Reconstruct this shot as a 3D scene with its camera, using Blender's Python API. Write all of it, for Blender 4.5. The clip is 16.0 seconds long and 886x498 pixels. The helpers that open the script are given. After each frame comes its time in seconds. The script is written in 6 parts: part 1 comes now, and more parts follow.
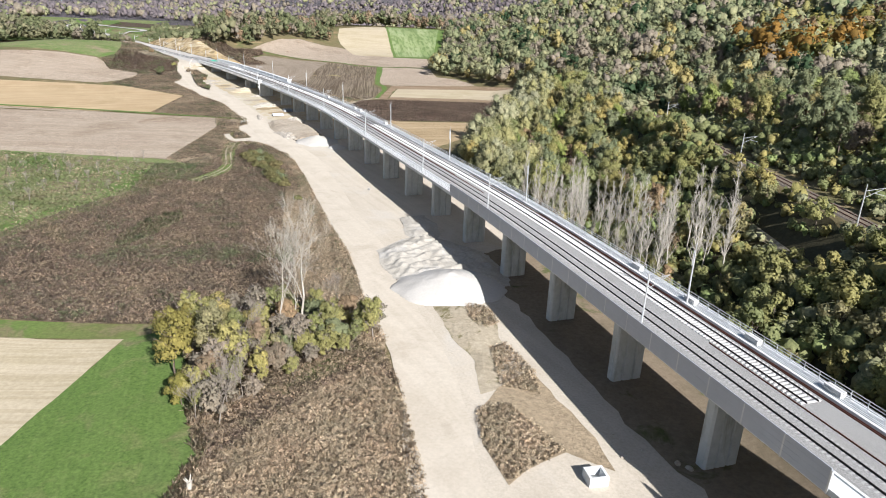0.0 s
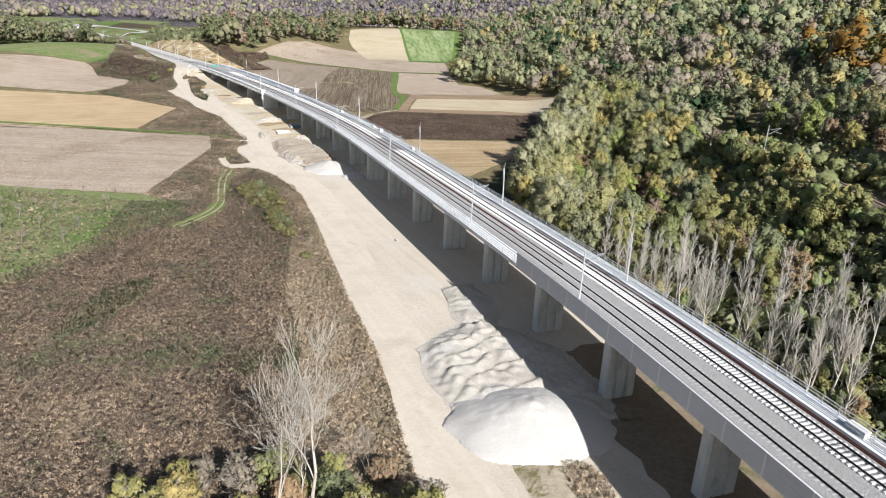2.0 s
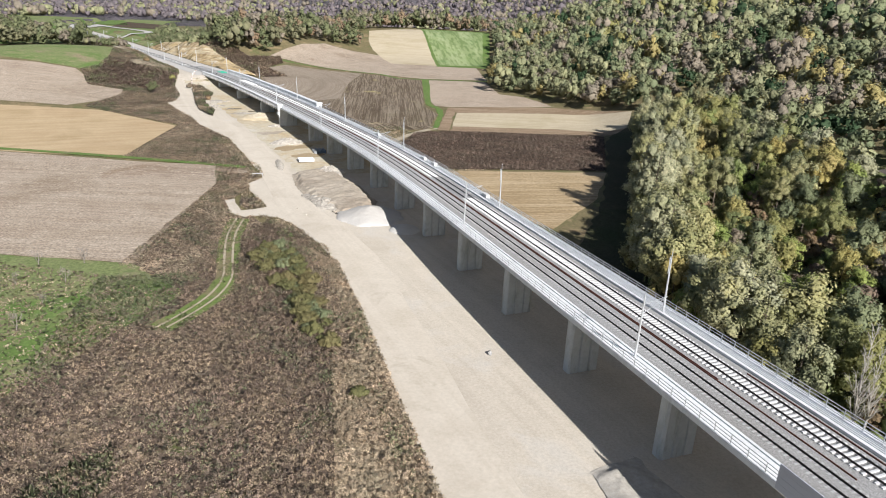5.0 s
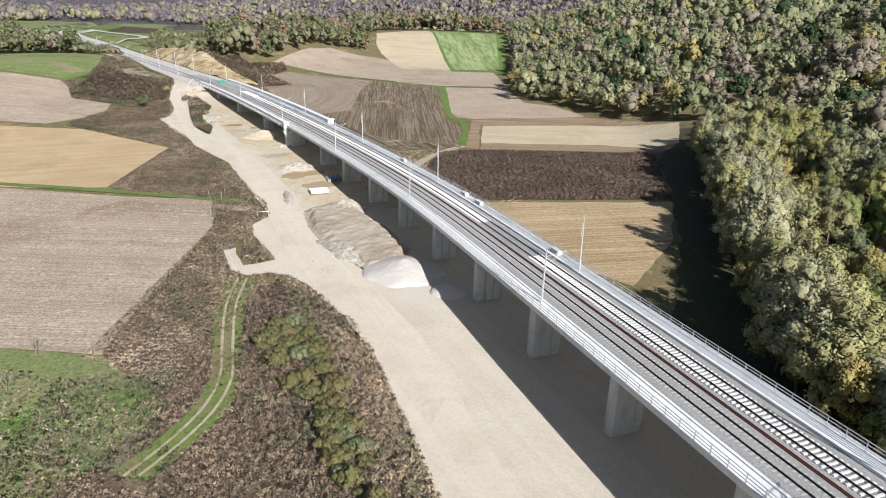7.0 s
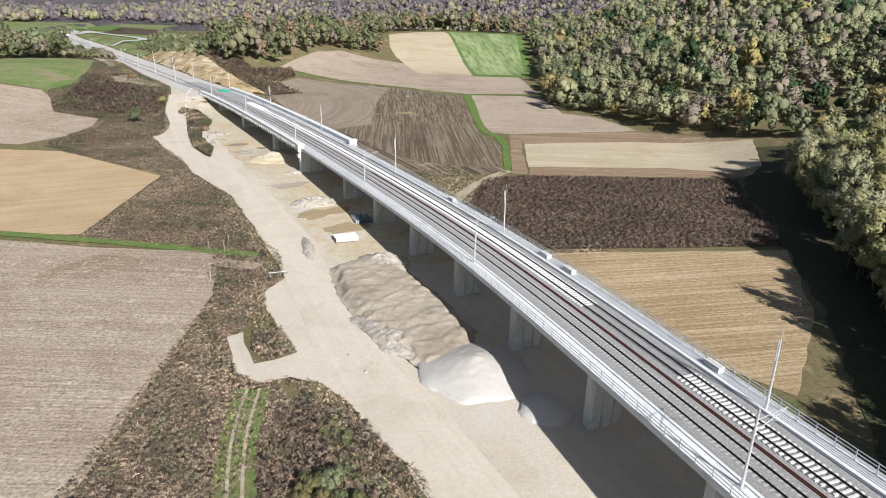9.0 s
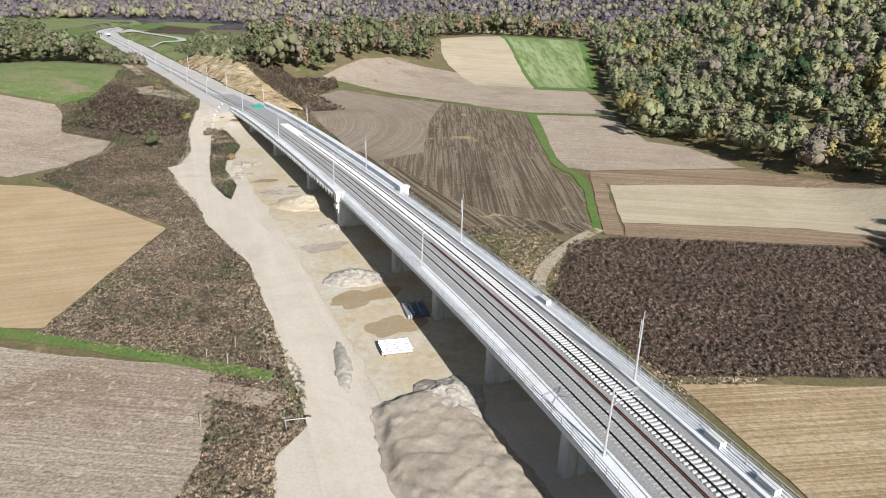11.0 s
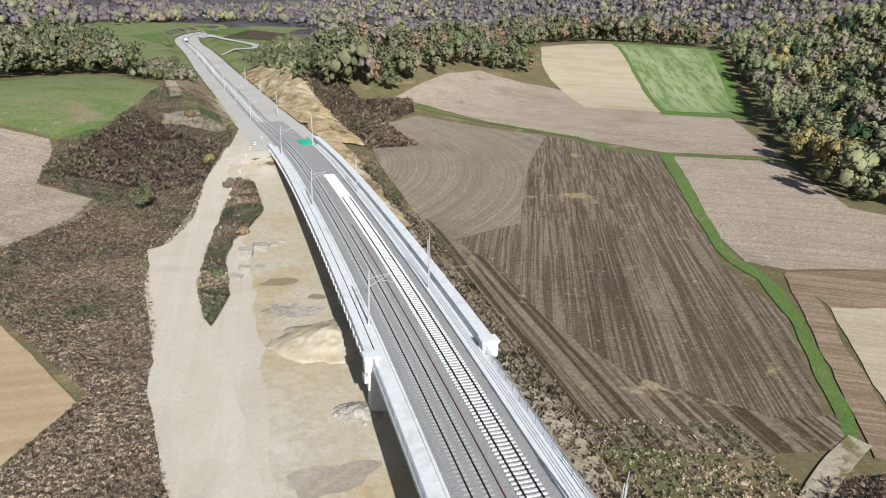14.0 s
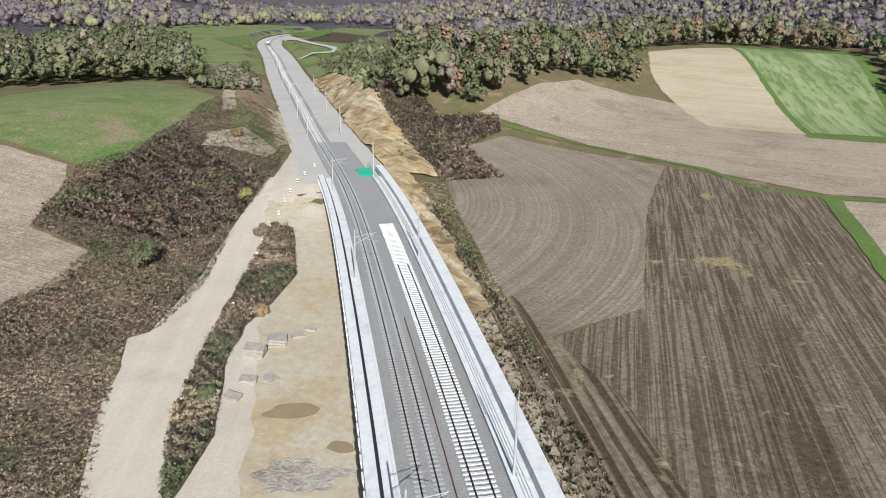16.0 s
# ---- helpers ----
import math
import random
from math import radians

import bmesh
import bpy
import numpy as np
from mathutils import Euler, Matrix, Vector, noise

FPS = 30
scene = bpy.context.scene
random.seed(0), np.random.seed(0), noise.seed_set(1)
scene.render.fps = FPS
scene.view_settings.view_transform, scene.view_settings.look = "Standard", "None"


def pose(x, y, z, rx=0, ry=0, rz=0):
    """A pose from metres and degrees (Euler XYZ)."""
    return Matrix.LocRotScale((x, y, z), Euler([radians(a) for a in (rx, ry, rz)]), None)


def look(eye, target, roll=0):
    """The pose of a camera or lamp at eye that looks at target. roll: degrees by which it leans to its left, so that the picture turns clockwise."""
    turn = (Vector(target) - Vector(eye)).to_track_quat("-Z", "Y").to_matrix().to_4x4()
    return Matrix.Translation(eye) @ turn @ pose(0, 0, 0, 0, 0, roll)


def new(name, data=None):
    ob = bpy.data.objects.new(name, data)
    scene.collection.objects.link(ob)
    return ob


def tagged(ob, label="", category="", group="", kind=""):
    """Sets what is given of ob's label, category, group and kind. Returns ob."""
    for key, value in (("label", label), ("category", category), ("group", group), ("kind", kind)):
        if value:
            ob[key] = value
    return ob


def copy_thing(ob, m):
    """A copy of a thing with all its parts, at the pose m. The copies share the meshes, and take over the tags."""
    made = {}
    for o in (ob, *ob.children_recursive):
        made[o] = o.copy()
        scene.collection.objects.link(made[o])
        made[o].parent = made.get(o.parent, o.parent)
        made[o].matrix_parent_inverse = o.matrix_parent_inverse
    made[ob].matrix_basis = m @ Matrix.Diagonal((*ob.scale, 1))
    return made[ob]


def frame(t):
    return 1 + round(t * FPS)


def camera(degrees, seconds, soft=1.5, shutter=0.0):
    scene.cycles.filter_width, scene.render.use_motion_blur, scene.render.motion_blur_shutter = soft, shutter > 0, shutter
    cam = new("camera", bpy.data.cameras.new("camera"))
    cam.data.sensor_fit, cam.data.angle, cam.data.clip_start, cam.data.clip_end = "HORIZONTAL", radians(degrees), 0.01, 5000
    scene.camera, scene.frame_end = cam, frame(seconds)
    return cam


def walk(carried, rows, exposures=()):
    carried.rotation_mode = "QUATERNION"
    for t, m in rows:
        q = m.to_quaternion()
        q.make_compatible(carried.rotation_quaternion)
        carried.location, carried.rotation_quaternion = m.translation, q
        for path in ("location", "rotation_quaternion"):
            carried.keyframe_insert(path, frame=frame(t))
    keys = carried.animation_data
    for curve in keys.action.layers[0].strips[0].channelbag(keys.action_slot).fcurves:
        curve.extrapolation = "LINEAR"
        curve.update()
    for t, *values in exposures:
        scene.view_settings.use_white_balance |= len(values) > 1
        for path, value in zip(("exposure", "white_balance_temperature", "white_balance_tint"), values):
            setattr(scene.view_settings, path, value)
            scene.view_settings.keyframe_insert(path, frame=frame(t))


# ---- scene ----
cam = camera(67.89, 16.0, 1.0)
# seconds, eye (m), yaw to the left of +y, pitch, lean
ROWS = [
    (0.0, 0.00, 0.00, 46.40, 0.01, -19.86, 2.43),
    (0.5, -2.41, 8.89, 46.34, 0.05, -19.89, 2.35),
    (1.0, -4.88, 18.58, 46.25, 0.11, -19.90, 2.32),
    (1.5, -7.02, 29.58, 46.29, 0.41, -19.89, 2.35),
    (2.0, -9.19, 40.65, 46.32, 0.67, -19.88, 2.44),
    (2.5, -11.47, 51.08, 46.21, 0.86, -19.88, 2.54),
    (3.0, -13.84, 59.75, 46.10, 1.10, -19.90, 2.61),
    (3.5, -16.81, 67.32, 46.02, 1.31, -19.93, 2.63),
    (4.0, -19.82, 74.67, 45.95, 1.31, -19.92, 2.62),
    (4.5, -22.47, 82.05, 45.79, 1.29, -19.92, 2.61),
    (5.0, -25.81, 89.12, 45.57, 1.34, -19.93, 2.57),
    (7.5, -38.13, 128.34, 46.08, 1.56, -19.99, 1.79),
    (8.0, -40.96, 137.01, 46.01, 1.54, -20.00, 1.76),
    (8.5, -44.72, 145.61, 45.89, 1.59, -20.03, 1.71),
    (11.0, -57.09, 194.01, 49.12, 5.40, -20.37, 2.30),
    (11.5, -58.97, 205.68, 49.93, 6.81, -20.37, 2.24),
    (12.0, -60.75, 217.54, 50.35, 7.86, -20.40, 2.21),
    (12.5, -62.66, 228.92, 50.34, 8.96, -20.46, 2.20),
    (13.0, -64.55, 240.14, 50.19, 10.11, -20.50, 2.14),
    (13.5, -66.53, 250.82, 49.99, 11.44, -20.53, 2.02),
    (14.0, -68.72, 261.04, 49.86, 13.26, -20.57, 1.89),
    (14.5, -71.21, 271.17, 49.66, 15.16, -20.64, 1.75),
    (15.0, -74.03, 281.01, 49.45, 17.06, -20.67, 1.63),
    (15.5, -77.23, 290.77, 49.23, 18.87, -20.69, 1.54),
    (16.0, -80.48, 300.34, 49.00, 20.76, -20.68, 1.46),
]


def aim(x, y, z, yaw, pitch, lean):
    a, b = radians(yaw), radians(pitch)
    return look((x, y, z), (x - math.sin(a) * math.cos(b), y + math.cos(a) * math.cos(b), z + math.sin(b)), lean)


walk(cam, [(row[0], aim(*row[1:])) for row in ROWS], [(0.0, 1.02, 6200, 11), (3.5, 0.84, 6250, 11), (8.0, 0.79, 6250, 11), (12.0, 0.63, 6200, 10), (16.0, 0.53, 6100, 9)])


# ---- light ----
SUN_EL, SUN_DIR = radians(31), Vector((0.53, -0.85, 0)).normalized()
world = bpy.data.worlds.new("world")
scene.world = world
world.use_nodes = True
_n = world.node_tree.nodes
_sky = _n.new("ShaderNodeTexSky")
_sky.sky_type, _sky.sun_disc, _sky.sun_elevation = "NISHITA", False, SUN_EL
_sky.sun_rotation = math.atan2(SUN_DIR.x, SUN_DIR.y)
_sky.air_density, _sky.dust_density = 1.0, 1.5
world.node_tree.links.new(_sky.outputs[0], _n["Background"].inputs[0])
_n["Background"].inputs[1].default_value = 0.046
sun = new("sun", bpy.data.lights.new("sun", "SUN"))
sun.data.energy, sun.data.angle, sun.data.color = 5.0, radians(0.55), (1.0, 0.965, 0.915)
sun.matrix_world = look((0, 0, 300), Vector((0, 0, 300)) - SUN_DIR * math.cos(SUN_EL) - Vector((0, 0, math.sin(SUN_EL))))
tagged(sun, "low autumn sun", "sun", kind="structure")


# ---- materials ----
def nodes(name):
    m = bpy.data.materials.new(name)
    m.use_nodes = True
    nt = m.node_tree
    return m, nt, nt.nodes["Principled BSDF"], nt.links.new


def ramp(nt, fac, stops):
    r = nt.nodes.new("ShaderNodeValToRGB")
    while len(r.color_ramp.elements) < len(stops):
        r.color_ramp.elements.new(0.5)
    for e, (p, c) in zip(r.color_ramp.elements, stops):
        e.position, e.color = p, (*c, 1)
    nt.links.new(fac, r.inputs[0])
    return r.outputs[0]


def noise_of(nt, co, scale, detail=6.0, rough=0.6, stretch=None, distort=0.0):
    if stretch:
        mp = nt.nodes.new("ShaderNodeMapping")
        mp.vector_type = "TEXTURE"
        mp.inputs["Rotation"].default_value = (0, 0, radians(stretch[0]))
        mp.inputs["Scale"].default_value = [1 / v for v in stretch[1]]
        nt.links.new(co, mp.inputs[0])
        co = mp.outputs[0]
    t = nt.nodes.new("ShaderNodeTexNoise")
    t.inputs["Scale"].default_value, t.inputs["Detail"].default_value = scale, detail
    t.inputs["Roughness"].default_value, t.inputs["Distortion"].default_value = rough, distort
    nt.links.new(co, t.inputs["Vector"])
    return t.outputs["Fac"]


def blend(nt, fac, a, b, mode="MIX"):
    m = nt.nodes.new("ShaderNodeMix")
    m.data_type, m.blend_type = "RGBA", mode
    for sock, v in ((m.inputs[0], fac), (m.inputs[6], a), (m.inputs[7], b)):
        if isinstance(v, (int, float)):
            sock.default_value = v
        elif isinstance(v, tuple):
            sock.default_value = (*v, 1)
        else:
            nt.links.new(v, sock)
    return m.outputs[2]


def where(nt):
    g = nt.nodes.new("ShaderNodeNewGeometry")
    return g.outputs["Position"]


def bump(nt, bs, height, strength, dist):
    b = nt.nodes.new("ShaderNodeBump")
    b.inputs["Strength"].default_value, b.inputs["Distance"].default_value = strength, dist
    nt.links.new(height, b.inputs["Height"])
    nt.links.new(b.outputs[0], bs.inputs["Normal"])


def soil(name, big, fine, rows=None, patch=None, rough=0.95, scale=1.6, relief=0.25, broad=0.035):
    """Ground: colours over metres (big) and grain (fine); rows: direction, spacing, dark colour, strength; patch: colour, scale, from, to."""
    m, nt, bs, link = nodes(name)
    co = where(nt)
    a = ramp(nt, noise_of(nt, co, broad, 8, 0.62, distort=0.4), [(0.3, big[0]), (0.5, big[1]), (0.68, big[2])])
    grain = noise_of(nt, co, scale, 9, 0.72)
    f = ramp(nt, grain, [(0.3, fine[0]), (0.7, fine[1])])
    c = blend(nt, 1.0, a, f, "MULTIPLY")
    height = grain
    if rows:
        turn, gap, dark, power = rows[:4]
        cr = co
        if len(rows) > 4:
            # rings round a centre instead of straight rows
            dv = nt.nodes.new("ShaderNodeVectorMath")
            dv.operation, dv.inputs[1].default_value = "SUBTRACT", (*rows[4], 0)
            link(co, dv.inputs[0])
            fl = nt.nodes.new("ShaderNodeVectorMath")
            fl.operation, fl.inputs[1].default_value = "MULTIPLY", (1, rows[5], 0)
            link(dv.outputs[0], fl.inputs[0])
            ln = nt.nodes.new("ShaderNodeVectorMath")
            ln.operation = "LENGTH"
            link(fl.outputs[0], ln.inputs[0])
            cx = nt.nodes.new("ShaderNodeCombineXYZ")
            link(ln.outputs["Value"], cx.inputs[0])
            sp = nt.nodes.new("ShaderNodeSeparateXYZ")
            link(co, sp.inputs[0])
            link(sp.outputs[1], cx.inputs[1])
            cr, turn = cx.outputs[0], 0
        st = noise_of(nt, cr, 1.5 / gap, 2, 0.6, (turn, (1, 0.008, 1)), 0.06)
        st2 = noise_of(nt, cr, 0.3 / gap, 3, 0.5, (turn, (1, 0.012, 1)))
        add = nt.nodes.new("ShaderNodeMath")
        add.operation, add.inputs[1].default_value = "MULTIPLY_ADD", 0.6
        link(st, add.inputs[0])
        link(grain, add.inputs[2])
        height = add.outputs[0]
        k = nt.nodes.new("ShaderNodeMath")
        k.operation, k.inputs[1].default_value = "MULTIPLY", power
        link(ramp(nt, st, [(0.44, (0, 0, 0)), (0.54, (1, 1, 1))]), k.inputs[0])
        c = blend(nt, k.outputs[0], c, dark, "MULTIPLY")
        k2 = nt.nodes.new("ShaderNodeMath")
        k2.operation, k2.inputs[1].default_value = "MULTIPLY", power * 0.55
        link(ramp(nt, st2, [(0.45, (0, 0, 0)), (0.6, (1, 1, 1))]), k2.inputs[0])
        c = blend(nt, k2.outputs[0], c, dark, "MULTIPLY")
    if patch:
        for col, sc, lo, hi in patch:
            p = ramp(nt, noise_of(nt, co, sc, 7, 0.65, distort=0.6), [(lo, (0, 0, 0)), (hi, (1, 1, 1))])
            c = blend(nt, p, c, blend(nt, 1.0, col, f, "MULTIPLY"))
    link(c, bs.inputs["Base Color"])
    bs.inputs["Roughness"].default_value = rough
    bs.inputs["Specular IOR Level"].default_value = 0.15
    bump(nt, bs, height, 0.8, relief)
    return m


def plain(name, col, var=0.12, scale=2.0, rough=0.7, metal=0.0, stain=None, relief=0.01, stretch=None):
    m, nt, bs, link = nodes(name)
    co = where(nt)
    lo, hi = tuple(v * (1 - var) for v in col), tuple(min(1, v * (1 + var)) for v in col)
    c = ramp(nt, noise_of(nt, co, scale, 8, 0.65, stretch), [(0.3, lo), (0.7, hi)])
    if stain:
        c = blend(nt, ramp(nt, noise_of(nt, co, stain[1], 8, 0.7, (0, (1, 1, 0.25)), 0.5), [(0.5, (0, 0, 0)), (0.75, (0.8, 0.8, 0.8))]), c, stain[0])
    link(c, bs.inputs["Base Color"])
    bs.inputs["Roughness"].default_value, bs.inputs["Metallic"].default_value = rough, metal
    bump(nt, bs, noise_of(nt, co, scale * 9, 5, 0.6), 0.5, relief)
    return m


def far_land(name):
    """Distant wooded hills: patches of bare and leafy woods, with a few fields; haze is put into the colour."""
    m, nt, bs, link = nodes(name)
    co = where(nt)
    # grey-violet of distant haze mixed into these base colours
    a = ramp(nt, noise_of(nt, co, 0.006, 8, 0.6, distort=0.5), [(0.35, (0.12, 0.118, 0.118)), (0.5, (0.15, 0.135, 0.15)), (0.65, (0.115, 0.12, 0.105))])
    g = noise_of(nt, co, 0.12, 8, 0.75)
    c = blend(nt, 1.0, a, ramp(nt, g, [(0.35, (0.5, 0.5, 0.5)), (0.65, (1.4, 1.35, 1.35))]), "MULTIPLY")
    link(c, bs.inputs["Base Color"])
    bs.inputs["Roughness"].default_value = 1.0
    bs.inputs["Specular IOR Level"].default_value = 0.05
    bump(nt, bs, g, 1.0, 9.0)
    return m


def leafy(name, cols, rough=0.75, through_light=0.25):
    """Foliage: a colour for each plant, a shade for each leaf clump."""
    m, nt, bs, link = nodes(name)
    o = nt.nodes.new("ShaderNodeObjectInfo")
    g = nt.nodes.new("ShaderNodeNewGeometry")
    n = len(cols)
    cols = [(c[0] * 0.93, c[1] * 0.89, c[2] * 0.99) for c in cols]
    c = ramp(nt, o.outputs["Random"], [(i / max(n - 1, 1), c) for i, c in enumerate(cols)])
    s = ramp(nt, g.outputs["Random Per Island"], [(0.0, (0.88, 0.88, 0.87)), (0.5, (1.0, 1.0, 1.0)), (1.0, (1.13, 1.12, 1.06))])
    c = blend(nt, 1.0, c, s, "MULTIPLY")
    c = blend(nt, 1.0, c, ramp(nt, noise_of(nt, where(nt), 0.22, 4), [(0.3, (0.75, 0.8, 0.75)), (0.7, (1.2, 1.15, 1.1))]), "MULTIPLY")
    speck = noise_of(nt, where(nt), 2.4, 5, 0.75)
    c = blend(nt, 1.0, c, ramp(nt, speck, [(0.32, (0.55, 0.57, 0.55)), (0.68, (1.4, 1.37, 1.35))]), "MULTIPLY")
    link(c, bs.inputs["Base Color"])
    bs.inputs["Roughness"].default_value = rough
    bs.inputs["Specular IOR Level"].default_value = 0.2
    bump(nt, bs, speck, 0.5, 0.3)
    tr = nt.nodes.new("ShaderNodeBsdfTranslucent")
    link(c, tr.inputs[0])
    mx = nt.nodes.new("ShaderNodeMixShader")
    mx.inputs[0].default_value = through_light
    link(bs.outputs[0], mx.inputs[1])
    link(tr.outputs[0], mx.inputs[2])
    link(mx.outputs[0], nt.nodes["Material Output"].inputs[0])
    return m


